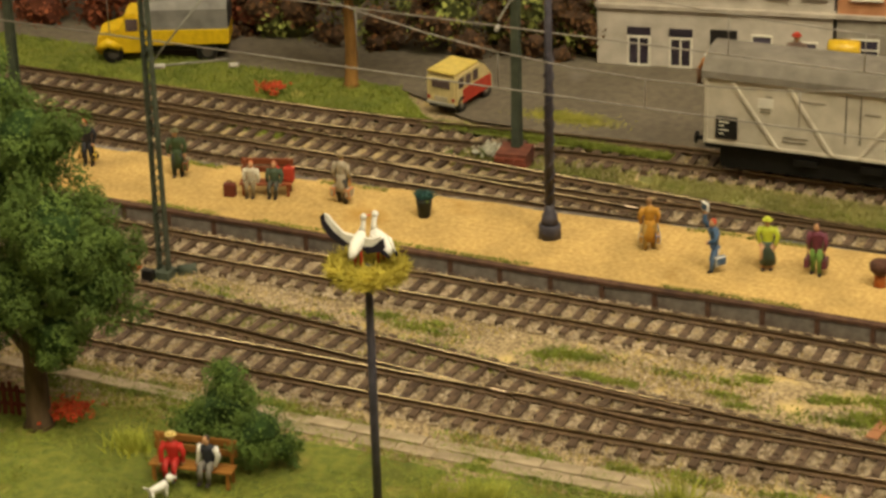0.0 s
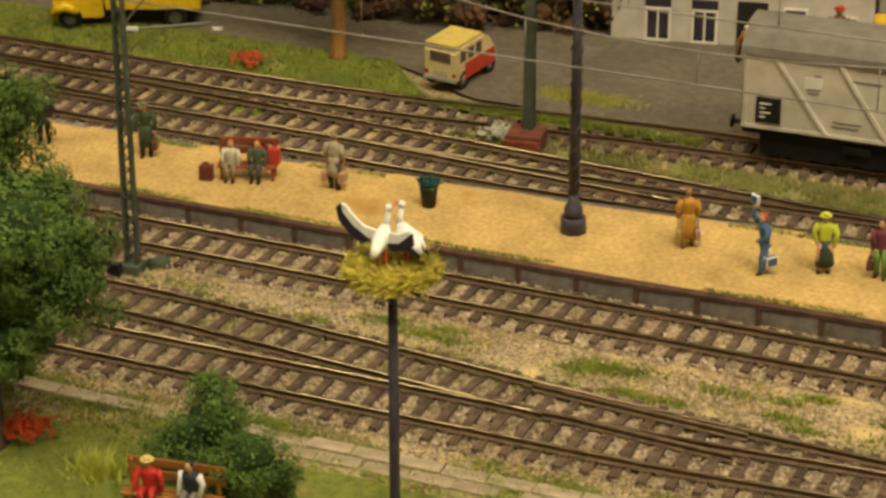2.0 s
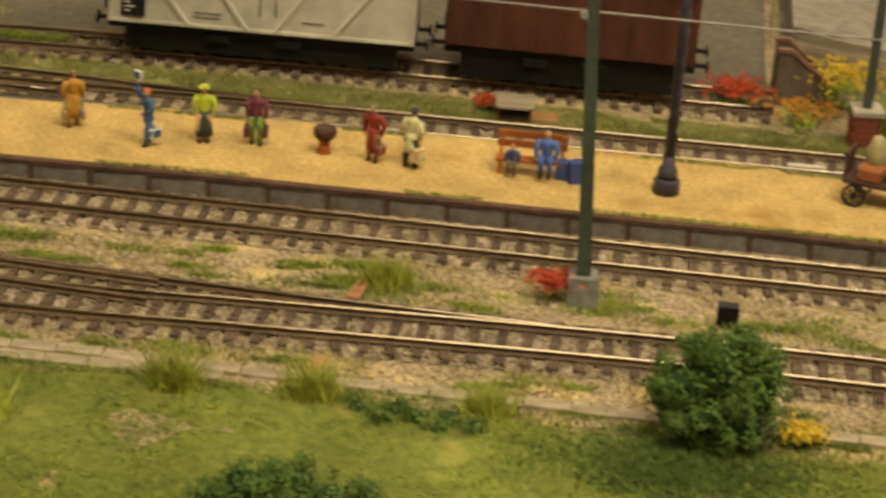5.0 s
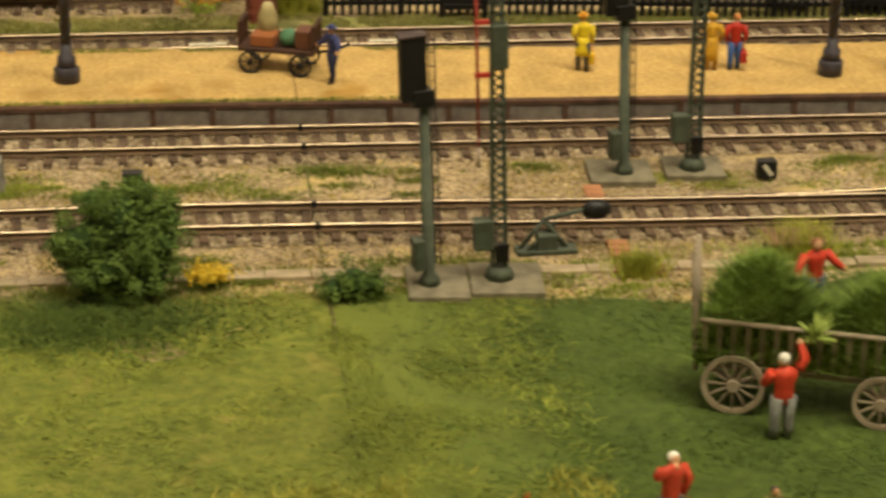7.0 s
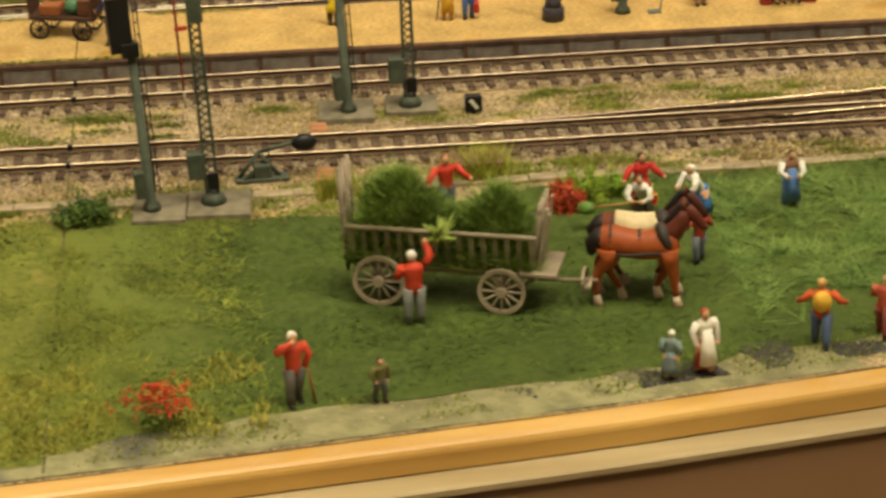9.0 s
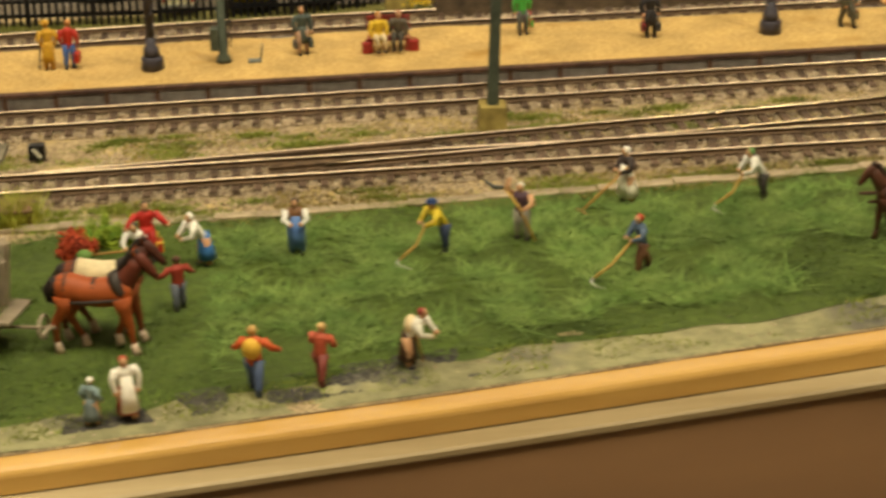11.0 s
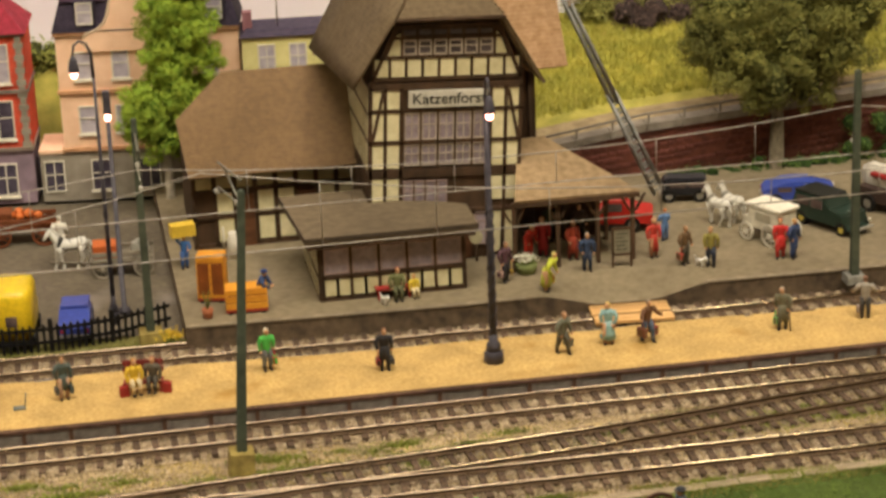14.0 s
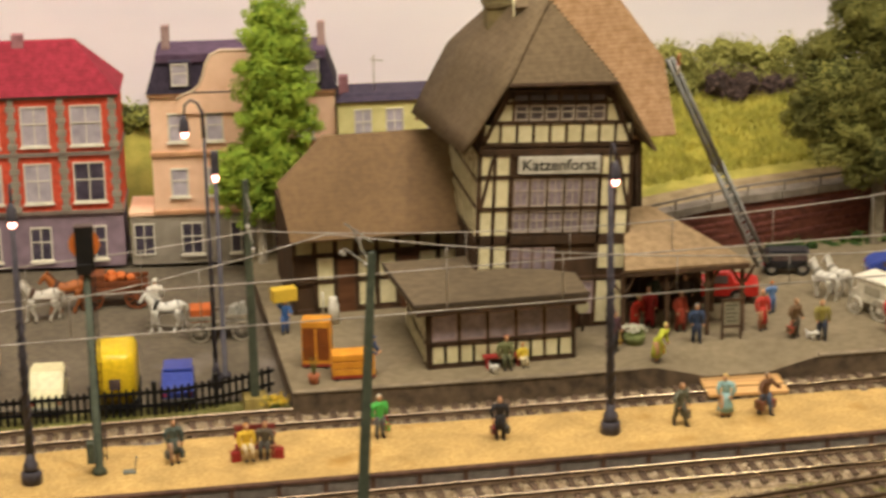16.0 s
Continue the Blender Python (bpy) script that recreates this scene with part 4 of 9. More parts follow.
for x0 in (12, 78):
    b = bmesh.new()
    prism(b, [(-1.0, 93), (-1.0, 107), (9, 108.5), (9, 93)], "x", x0 - 1, x0 + 10)
    part("dormer", b, SLATE, h)
    window(h, x0, 94.5, x0 + 8.5, 106, -1.6, 0, 1, PANE_LIGHT, WHITE_FRAME)
b = bmesh.new()
box(b, 4, 2.0, 105.5, 90, 31, 110.4, bevel=0.6)
part("roof_crown", b, mat("roof_violet", "#5f4a60", "#4c3b4e", 200, 0.85, 0.1), h)
for x0 in (7, 86):
    b = bmesh.new()
    box(b, x0, 12, 105, x0 + 4, 17, 122.5, bevel=0.3)
    part("chimney", b, mat("chimney_buff", "#b09590", "#977c78", 200, 0.9, 0.2), h)

h, z = house("town_house", "red and grey town house with crimson hipped roof", 448.5, 341, -6.5, 104, 36, [30, 31, 30], [mat("stucco_mauve", "#94808c", "#7d6b77", 120, 0.9, 0.15, broad=0.2), RED_WALL, RED_WALL], roof_mat("roof_crimson", "#b23a4c", "#94303e", 200), 25, [[(7, 4, 11, 18, 1, W), (30, 4, 11, 18, 1, W), (56, 4, 11, 18, 1, W), (83, 4, 12, 18, 1, W)], [(5, 5, 13, 21, 1, PANE_LIGHT), (30, 5, 14, 21, 1, PANE_LIGHT), (55, 5, 14, 21, 1, PANE_LIGHT), (80, 5, 16, 21, 1, W)], [(5, 4, 13, 21, 1, PANE_LIGHT), (30, 4, 14, 21, 1, PANE_LIGHT), (55, 4, 14, 21, 1, PANE_LIGHT), (80, 4, 16, 21, 1, PANE_LIGHT)]], mansard=False, bands=mat("cornice_grey", "#8d7f74", "#776a60", 150, 0.9), hip=0.2)
for x0 in (21, 48, 73, 99):
    for k in range(18):
        b = bmesh.new()
        box(b, x0 + (0.9 if k % 2 else 0), -0.5, 30.6 + k * 3.3, x0 + 5 - (0.9 if k % 2 else 0), 0.7, 33.6 + k * 3.3, bevel=0.2)
        part("quoin", b, GREY_STUCCO, h)
b = bmesh.new()
box(b, 52, 14, 104, 58, 19, 120, bevel=0.3)
part("chimney", b, mat("chimney_rose", "#a5757a", "#8b6065", 200, 0.9, 0.2), h)

h, z = house("town_house", "lemon-yellow town house with flat violet roof", 662, 309, -5, 62, 30, [28, 28, 28], [GREY_STUCCO, LEMON, LEMON], SLATE, 3.5, [[(8, 5, 9, 16, 1, W), (30, 5, 9, 16, 1, W)], [(8, 6, 9, 15, 1, W), (29, 6, 9, 15, 1, W)], [(8, 9, 9, 15.5, 1, PANE_LIGHT), (24, 9, 9, 15.5, 1, PANE_LIGHT), (45, 9, 9, 15.5, 1, PANE_LIGHT)]], bands=None, over=1.0)
b = bmesh.new()
box(b, 1, 8, 80, 6, 13, 96, bevel=0.3)
part("chimney", b, mat("chimney_rose", "#a5757a", "#8b6065", 200, 0.9, 0.2), h)
b = bmesh.new()
loft(b, [(19, 9, 88), (19, 9, 106)], 0.35, 6)
loft(b, [(17, 9, 104), (24, 9, 103)], 0.25, 6)
part("roof_aerial", b, WIRE, h)

# long pale house and its orange neighbour behind the goods siding
h, z = house("town_house", "pale stucco house with dark windows and white double doors", -45, 239, 11.5, 100, 46, [27, 40], [WHITE_WALL, WHITE_WALL], SLATE, 22, [[(13, 0, 10, 17.5, 1, W), (31, 0, 10, 17.5, 1, W), (66, 4.5, 9, 12, 0, W), (84, 4.5, 10, 10, 0, W)], [(4, 8, 9, 18, 0, W), (20, 8, 9, 18, 0, W), (37, 8, 9, 18, 0, W), (54, 8, 9, 18, 0, W), (72, 8, 9, 18, 0, W), (88, 8, 9, 18, 0, W)]], base=-2.4, bands=mat("cornice_white", "#bdb2a2", "#a3988a", 150, 0.9))
b = bmesh.new()
box(b, 48.5, -0.2, 0, 60, 0.7, 18)
part("dark_doorway", b, mat("doorway_dark", "#2b2521", "#1d1916", 150, 0.9), h)
h, z = house("town_house", "orange stucco house with grey ground floor", 54.5, 259.5, 11.5, 110, 46, [27, 40], [GREY_STUCCO, ORANGE_WALL], SLATE, 22, [[(6, 6, 12, 11, 0, W), (30, 6, 12, 11, 0, W), (60, 6, 12, 11, 0, W)], [(6, 8, 12, 18, 0, W), (30, 8, 12, 18, 0, W), (60, 8, 12, 18, 0, W), (85, 8, 12, 18, 0, W)]], base=-2.4, bands=mat("cornice_white", "#bdb2a2", "#a3988a", 150, 0.9))

# ---- retaining wall, hill road and grassy hill ----
WALL_RED = mat("wall_red_stone", "#6d3e30", "#523026", 200, 0.9, 0.4, 350, broad=0.3)
WT = [(806, 22), (860, 30), (1000, 39), (1300, 52)]
wl = thing("wall_retaining", 0, 0, 0, label="red stone retaining wall with a grey coping and low railing", category="wall", kind="structure")
b = bmesh.new()
for x in range(806, 1300, 19):
    a, c = lerp_line(WT, x), lerp_line(WT, x + 19)
    hexa(b, [(x, 264, TZ - 1), (x + 19, 264, TZ - 1), (x + 19, 274, TZ - 1), (x, 274, TZ - 1)], [(x, 264, a), (x + 19, 264, c), (x + 19, 274, c), (x, 274, a)])
part("wall_body", b, WALL_RED, wl)
for x in range(806, 1300, 19):
    a, c = lerp_line(WT, x), lerp_line(WT, x + 19)
    b = bmesh.new()
    hexa(b, [(x + 0.2, 262.5, a + 0.05), (x + 18.8, 262.5, c + 0.05), (x + 18.8, 272, c + 0.05), (x + 0.2, 272, a + 0.05)], [(x + 0.2, 262.5, a + 4), (x + 18.8, 262.5, c + 4), (x + 18.8, 272, c + 4), (x + 0.2, 272, a + 4)])
    part("coping", b, mat("coping_grey", "#8d8477", "#746b5f", 150, 0.9, 0.2, broad=0.2, each=0.15), wl)
    b = bmesh.new()
    box(b, x + 1, 264.2, a + 4, x + 2, 265.2, a + 9.5)
    hexa(b, [(x + 1, 264.3, a + 8.2), (x + 20, 264.3, c + 8.2), (x + 20, 265.1, c + 8.2), (x + 1, 265.1, a + 8.2)], [(x + 1, 264.3, a + 9.4), (x + 20, 264.3, c + 9.4), (x + 20, 265.1, c + 9.4), (x + 1, 265.1, a + 9.4)])
    part("railing", b, mat("coping_grey", "#8d8477"), wl)
for k in range(190):
    x = 808 + (k * 37.7) % 190
    z = TZ + 1 + (k * 7.3) % 22
    if z < lerp_line(WT, x) - 3:
        b = bmesh.new()
        box(b, 0, 0, 0, random.uniform(3.2, 5.2), 0.8, 2.1, bevel=0.25)
        o = part("stone", b, mat("wall_stone_piece", "#744437", "#573029", 220, 0.9, 0.3, broad=0.2, each=0.35), wl)
        o.location = (x * MM, 263.5 * MM, z * MM)


def hill_z(x, y):
    t = min(1.0, max(0.0, (y - 274) / 150))
    return (lerp_line(WT, x) + 3) * (1 - t) + t * (50 + 0.04 * (x - 850)) + 3 * noise.noise(Vector((x * 0.02, y * 0.03, 1))) * t


b = bmesh.new()
grid = []
for x in range(770, 1400, 12):
    grid.append([b.verts.new((x, y, hill_z(max(x, 806), y) - max(0, 806 - x) * 0.5)) for y in (272, 290, 305, 320, 340, 360, 380, 400, 420, 438)])
for r0, r1 in zip(grid, grid[1:]):
    for k in range(len(r0) - 1):
        f = b.faces.new((r0[k], r1[k], r1[k + 1], r0[k + 1]))
        f.smooth, f.material_index = True, 1 if k == 0 else 0
HILL = mat("hill_grass", "#aea24c", "#8a873a", 90, 0.95, 0.6, 500, broad=0.3, spots=("#b79d4a", 22, 0.6))
solid("hill", b, [HILL, mat("hill_path", "#9c8a68", "#806f52", 150, 0.95, 0.3)], 0, 0, 0, label="yellow-green grassy hill above the retaining wall", category="hill", kind="structure")
b = bmesh.new()
grid = []
for x in range(-700, 830, 20):
    grid.append([b.verts.new((x, y, z + 4 * noise.noise(Vector((x * 0.02, y * 0.05, 2))))) for y, z in ((385, -3), (398, 16), (412, 32), (430, 44), (438, 47))])
for r0, r1 in zip(grid, grid[1:]):
    for k in range(len(r0) - 1):
        b.faces.new((r0[k], r1[k], r1[k + 1], r0[k + 1])).smooth = True
solid("hill_far", b, HILL, 0, 0, 0, label="distant yellow-green meadow slope behind the houses", category="hill", kind="structure")

# ---- lamps, masts, signals and wires ----
LIT = glow("lamp_glow", "#ffa88a", 11.0)


def platform_lamp(x, y, lit=True, z=PZ, h=120.0, bend=-90.0, group="platform lamps", k0=1.0):
    lamp = thing("platform_lamp", x, y, z, bend, label="dark grey cast-iron platform lamp on a round plinth", category="lamp", group=group)
    b = bmesh.new()
    loft(b, [(0, 0, -0.3), (0, 0, 4.8), (0, 0, 5.3)], [4.4 * k0, 4.3 * k0, 3.8 * k0], 8)
    base = part("plinth", b, LAMP_GREY, lamp)
    b = bmesh.new()
    loft(b, [(0, 0, 5), (0, 0, 8.6), (0, 0, 9.6), (0, 0, 14)], [3.3 * k0, 3.1 * k0, 2.2 * k0, 1.7 * k0], 8)
    part("collar", b, LAMP_GREY, lamp)
    b = bmesh.new()
    loft(b, [(0, 0, 9), (0, 0, 60), (0, 0, h - 8)], [1.8 * k0, 1.55 * k0, 1.15 * k0], 10)
    part("pole", b, LAMP_GREY, lamp)
    b = bmesh.new()
    for ph in (0.0, math.pi):
        loft(b, [(1.8 * k0 * math.cos(ph + k * 0.6), 1.8 * k0 * math.sin(ph + k * 0.6), 10 + k * 1.15) for k in range(54)], 0.3 * k0, 5)
    part("twisted_band", b, LAMP_GREY, lamp)
    b = bmesh.new()
    loft(b, [(0, 0, h - 9), (0.3, 0, h + 2), (2.2, 0, h + 6.5), (5, 0, h + 8), (7.6, 0, h + 6), (8.4, 0, h + 1)], [0.9, 0.7, 0.6, 0.55, 0.5, 0.5], 8)
    part("bracket", b, LAMP_GREY, lamp)
    b = bmesh.new()
    loft(b, [(8.4, 0, h + 1.5), (8.4, 0, h - 1), (8.4, 0, h - 5), (8.4, 0, h - 6)], [0.7, 1.8, 2.4, 2.5], 12)
    head = part("lantern", b, LAMP_GREY, lamp)
    b = bmesh.new()
    ball(b, (8.4, 0, h - 7), 1.7, s=(1, 1, 1.2), seg=10, rings=8)
    part("bulb", b, LIT if lit else FLOWER_WHITE, head, "glowing bulb")
    return lamp


for x, y in ((8, 53), (241.5, 52.3), (497.5, 46.2), (738.8, 45.5)):
    platform_lamp(x, y)
platform_lamp(582, 150, z=-2, h=126, bend=180, group="forecourt lamps", k0=0.6)
platform_lamp(347, 150, z=-2, h=100, bend=180, group="forecourt lamps", k0=0.6)


def lattice(b, h, w0, w1, mi=0, step=4.0):
    """A lattice mast of two channels with crossing laces."""
    for sx in (-1, 1):
        hexa(b, [(sx * w0 - 0.5, -1.1, 0), (sx * w0 + 0.5, -1.1, 0), (sx * w0 + 0.5, 1.1, 0), (sx * w0 - 0.5, 1.1, 0)], [(sx * w1 - 0.45, -0.9, h), (sx * w1 + 0.45, -0.9, h), (sx * w1 + 0.45, 0.9, h), (sx * w1 - 0.45, 0.9, h)], mi)
    z, s = 1.0, 1
    while z + step < h:
        wa, wb = w0 + (w1 - w0) * z / h, w0 + (w1 - w0) * (z + step) / h
        for y in (-0.9, 0.9):
            loft(b, [(-s * wa, y, z), (s * wb, y, z + step)], 0.28, 4, mi)
            s = -s
        z += step


def catenary_mast(x, y, z, h, label, arm=None, plinth=None, rz=0.0, solid_mast=False, base_mat=None, w=1.9, tilt=0.0):
    m = thing("catenary_mast", x, y, z, rz, label=label, category="mast", group="catenary masts")
    m.matrix_basis = at(x, y, z, rz, 0, tilt)
    ph = 0.0
    if plinth:
        pw, ph = plinth
        b = bmesh.new()
        hexa(b, [(-pw, -pw, -0.5), (pw, -pw, -0.5), (pw, pw, -0.5), (-pw, pw, -0.5)], [(-pw * 0.92, -pw * 0.92, ph), (pw * 0.92, -pw * 0.92, ph), (pw * 0.92, pw * 0.92, ph), (-pw * 0.92, pw * 0.92, ph)])
        part("plinth", b, base_mat or PLINTH, m)
    b = bmesh.new()
    if solid_mast:
        def section(k, f):
            return [(-w * k, -1.65 * k), (w * k, -1.65 * k), (w * k, -0.95 * k), (0.5, -0.95 * k), (0.5, 0.95 * k), (w * k, 0.95 * k), (w * k, 1.65 * k), (-w * k, 1.65 * k), (-w * k, 0.95 * k), (-0.5, 0.95 * k), (-0.5, -0.95 * k), (-w * k, -0.95 * k)]

        hexa(b, [(u, v, ph) for u, v in section(1.0, 0)], [(u, v, h) for u, v in section(0.7, 0)])
    else:
        lattice(b, h - ph, w, w * 0.65)
        for v in b.verts:
            v.co.z += ph
    part("mast", b, MAST_GREEN, m)
    if arm:
        dx, dy, za, zb = arm
        b = bmesh.new()
        loft(b, [(0, 0, za), (dx, dy, za - 2)], 0.45, 6)
        loft(b, [(0, 0, zb), (dx, dy, zb - 2)], 0.42, 6)
        loft(b, [(0, 0, za), (dx * 0.75, dy * 0.75, zb - 1.5)], 0.38, 6)
        part("cantilever", b, mat("cantilever_grey", "#8f8c7e", "#6f6d60", 200, 0.5, metal=0.3), m)
        b = bmesh.new()
        loft(b, [(dx * 0.05, dy * 0.05, za), (dx * 0.2, dy * 0.2, za - 0.8)], 1.0, 8)
        loft(b, [(dx, dy, za - 4.2), (dx * 1.12, dy * 1.12, za - 4.6)], 0.9, 8)
        part("insulator", b, mat("insulator", "#c9c4b8", "#a8a398", 200, 0.3), m)
    return m


catenary_mast(-114.5, -13, -4, 128, "green lattice overhead-line mast beside the track", (20, 21, 80, 104), (3.6, 2.6), base_mat=MAST_GREEN)
catenary_mast(219.5, -22, -4.2, 122, "green overhead-line mast on a square grey plinth", (-4, 30, 84, 106), (4.6, 9.5), solid_mast=True, w=2.1, tilt=-3.2)
catenary_mast(622.5, -22.5, -4.2, 118, "green overhead-line mast on a mossy concrete block", (-6, 30, 112, 122), (5.2, 9.5), solid_mast=True, base_mat=mat("mossy_plinth", "#a5924f", "#7b6a36", 200, 0.9, 0.3, broad=0.3), w=2.0, tilt=3.6)
catenary_mast(-36, 128, -3.4, 118, "green overhead-line mast standing in a brick planter", (4, -26, 70, 90), None, solid_mast=True)
catenary_mast(-262, 118, -3.4, 116, "grey-green overhead-line mast by the siding", (4, -18, 70, 90), None, solid_mast=True)
catenary_mast(309.5, 133, -3.0, 118, "green mast on a red brick pillar with white cap", (0, -26, 70, 90), None, solid_mast=True, w=1.7)
catenary_mast(597, 127, -3.0, 104, "green overhead-line mast by the fence on a mossy mound", (0, -22, 84, 98), (5.5, 4.5), solid_mast=True, base_mat=mat("mossy_plinth", "#8a8d50", "#6f7440", 160, 0.95, 0.4, broad=0.3))
catenary_mast(917, 95, 4.0, 100, "green overhead-line mast on the station platform edge", (0, 6, 70, 90), (4.5, 3.2), solid_mast=True)
for x in (-470, 1130):
    catenary_mast(x, -14, -4, 124, "green overhead-line mast beside the track", (0, 22, 84, 104), (5.0, 6.0), solid_mast=True)


def wire_span(name, label, y, pts, r=0.3):
    """A wire through given (x, z) points, straight between them."""
    b = bmesh.new()
    loft(b, [(x, y, z) for x, z in pts], r, 6)
    return solid(name, b, WIRE, 0, 0, 0, label=label, category="wire", group="overhead wires")


def catenary(y, zc, zm, sag, masts):
    wire_span("contact_wire", "thin grey contact wire over a track", y, [(x, zc) for x in masts], 0.33)
    pts = []
    for a, c in zip(masts, masts[1:]):
        for k in range(12):
            t = k / 12
            pts.append((a + (c - a) * t, zm - sag * 4 * t * (1 - t)))
    pts.append((masts[-1], zm))
    wire_span("carrier_wire", "thin grey carrier wire with droppers above a track", y, pts, 0.3)
    d = thing("wire_droppers", 0, 0, 0, label="short dropper wires between contact and carrier wire", category="wire", group="overhead wires")
    for a, c in zip(masts, masts[1:]):
        n = max(2, int((c - a) / 45))
        for k in range(1, n):
            t = k / n
            b = bmesh.new()
            loft(b, [(a + (c - a) * t, y, zc), (a + (c - a) * t, y, zm - sag * 4 * t * (1 - t))], 0.22, 4)
            part("dropper", b, WIRE, d)


catenary(8.25, 77.0, 112, 25, [-470, -96, 216, 617, 1130])
catenary(100.5, 63.0, 86, 9, [-470, -260, -42, 309, 597, 917, 1180])

# signals and their concrete plates
def plate(x, y, w, d, z=-3.0):
    b = bmesh.new()
    box(b, -w / 2, -d / 2, -1.6, w / 2, d / 2, 1.0, bevel=0.3)
    return solid("concrete_plate", b, mat("plate_concrete", "#7f7762", "#645d4b", 200, 0.9, 0.2, broad=0.3), x, y, z, -3, label="flat mossy concrete signal foundation", category="foundation", group="signal foundations")


plate(346.8, -101.5, 17.2, 22)
plate(366.3, -100.5, 20.5, 21)
plate(413, -22.8, 20, 19)
plate(436.5, -20.5, 18.5, 17)


def light_signal(x, y, h, rz, label, z=-2.0, lit=None, off=0.0, tilt=0.0):
    s = thing("light_signal", x, y, z, rz, label=label, category="signal", group="signals")
    s.matrix_basis = at(x, y, z, 0, 0, tilt) @ pose(0, 0, 0, 0, 0, rz)
    b = bmesh.new()
    loft(b, [(0, 0, 0), (0, 0, 2), (0, 0, 3), (0, 0, h + 4)], [3.2, 2.6, 1.8, 1.4], 10)
    part("post", b, MAST_GREEN, s)
    b = bmesh.new()
    for sx in (-1.9, -3.3):
        loft(b, [(sx, 0.4, 6), (sx, 0.4, h + 19)], 0.25, 4)
    for k in range(int(h / 4) + 3):
        loft(b, [(-1.9, 0.4, 8 + k * 4), (-3.3, 0.4, 8 + k * 4)], 0.2, 4)
    part("ladder", b, BLACK, s)
    b = bmesh.new()
    prism(b, [(off - 3.6, h + 2), (off + 3.6, h + 2), (off + 3.6, h + 20), (off - 3.6, h + 20)], "y", -1.5, 1.8)
    head = part("signal_head", b, BLACK, s)
    b = bmesh.new()
    box(b, off - 3.9, -2.6, h + 20, off + 3.9, 2.2, h + 20.8, bevel=0.2)
    part("hood", b, mat("hood_brown", "#5a4a46", "#463a37", 200, 0.6), head)
    for k, zz in enumerate((h + 6.5, h + 11, h + 15.5)):
        b = bmesh.new()
        disc(b, (off, -1.9, zz), "y", 1.5, 0.8, 12)
        part("lens", b, glow("signal_amber", "#ffa04a", 13.0) if lit == k else BLACK, head)
    b = bmesh.new()
    box(b, 1.4, -2.4, 5, 4.6, 2.4, 14, bevel=0.3)
    part("relay_box", b, MAST_GREEN, s)
    b = bmesh.new()
    box(b, -2.4, -1.8, h + 0.4, 3.4, 2.8, h + 5, bevel=0.3)
    part("lower_lamp", b, BLACK, s)
    return s


light_signal(344.4, -103, 53, 190, "black light signal on a green post with ladder", off=2.8, tilt=-3.0)
light_signal(413.8, -24.5, 50, 190, "black light signal on a green post with ladder", off=3.0, tilt=-2.6)
light_signal(525, 50, 86, 175, "green platform light signal glowing amber", z=PZ, lit=1)


def lattice_signal(x, y, h, label, flag=True, tilt=0.0):
    s = thing("semaphore_signal", x, y, -2.0, label=label, category="signal", group="signals")
    s.matrix_basis = at(x, y, -2.0, 0, 0, tilt)
    b = bmesh.new()
    loft(b, [(0, 0, 0), (0, 0, 2.5), (0, 0, 3.5)], [4.4, 3.6, 2.4], 8)
    part("foot", b, MAST_GREEN, s)
    b = bmesh.new()
    lattice(b, h, 1.85, 1.35, 0, 2.6)
    part("mast", b, MAST_GREEN, s)
    b = bmesh.new()
    box(b, -7.2, -2.2, 9, -1.6, 2.2, 18, bevel=0.4)
    part("drive_box", b, MAST_GREEN, s)
    b = bmesh.new()
    box(b, -1.2, -2.8, 5.5, 2.6, -1.2, 11, bevel=0.3)
    part("crank", b, BLACK, s)
    b = bmesh.new()
    box(b, -1.7, -2.0, h * 0.60, 3.0, 2.0, h * 0.72, bevel=0.4)
    part("lamp_box", b, MAST_GREEN, s)
    if flag:
        b = bmesh.new()
        loft(b, [(-5.5, -1.2, 40), (-5.7, -1.2, h + 6)], 0.42, 6)
        rod = part("red_arm", b, paint("#b0483a"), s, "red and white signal arm hanging down")
        for k in range(3):
            b = bmesh.new()
            box(b, -6.3, -1.9, h * 0.58 + k * 15, -2.2, -0.6, h * 0.58 + k * 15 + 1.2)
            part("bracket", b, paint("#b5392b"), rod)
        b = bmesh.new()
        loft(b, [(-5.5, -1.2, 34), (-5.5, -1.2, 40)], 0.42, 6)
        part("white_tip", b, paint("#b9a795"), rod)
    return s


lattice_signal(364.4, -100, 104, "green lattice semaphore signal with hanging red arm", tilt=-2.4)
lattice_signal(436, -22, 100, "green lattice semaphore signal with drive box", False, -0.8)

# point lever with counterweight, point lanterns, small boxes
def point_lever(x, y, rz):
    s = thing("point_lever", x, y, -4, rz, label="dark green point lever with round counterweight", category="lever")
    b = bmesh.new()
    box(b, -9, -3, 0, 9, 3, 1.4, bevel=0.3)
    part("base", b, MAST_GREEN, s)
    b = bmesh.new()
    for p, q in (((-8, 0, 1), (-1, 0, 10)), ((6, 0, 1), (-1, 0, 10)), ((-6, -2, 1), (3, 2, 8)), ((-1, 0, 10), (12, 0, 13))):
        loft(b, [p, q], 0.75, 6)
    part("lever_arm", b, MAST_GREEN, s)
    b = bmesh.new()
    ball(b, (14.5, 0, 12.4), 3.6, s=(1.25, 0.7, 0.85), seg=12, rings=8)
    part("counterweight", b, BLACK, s)
    b = bmesh.new()
    box(b, -3, -2.5, 1.2, 3, 2.5, 6, bevel=0.5)
    part("gear_box", b, MAST_GREEN, s)


point_lever(381, -79, 3)


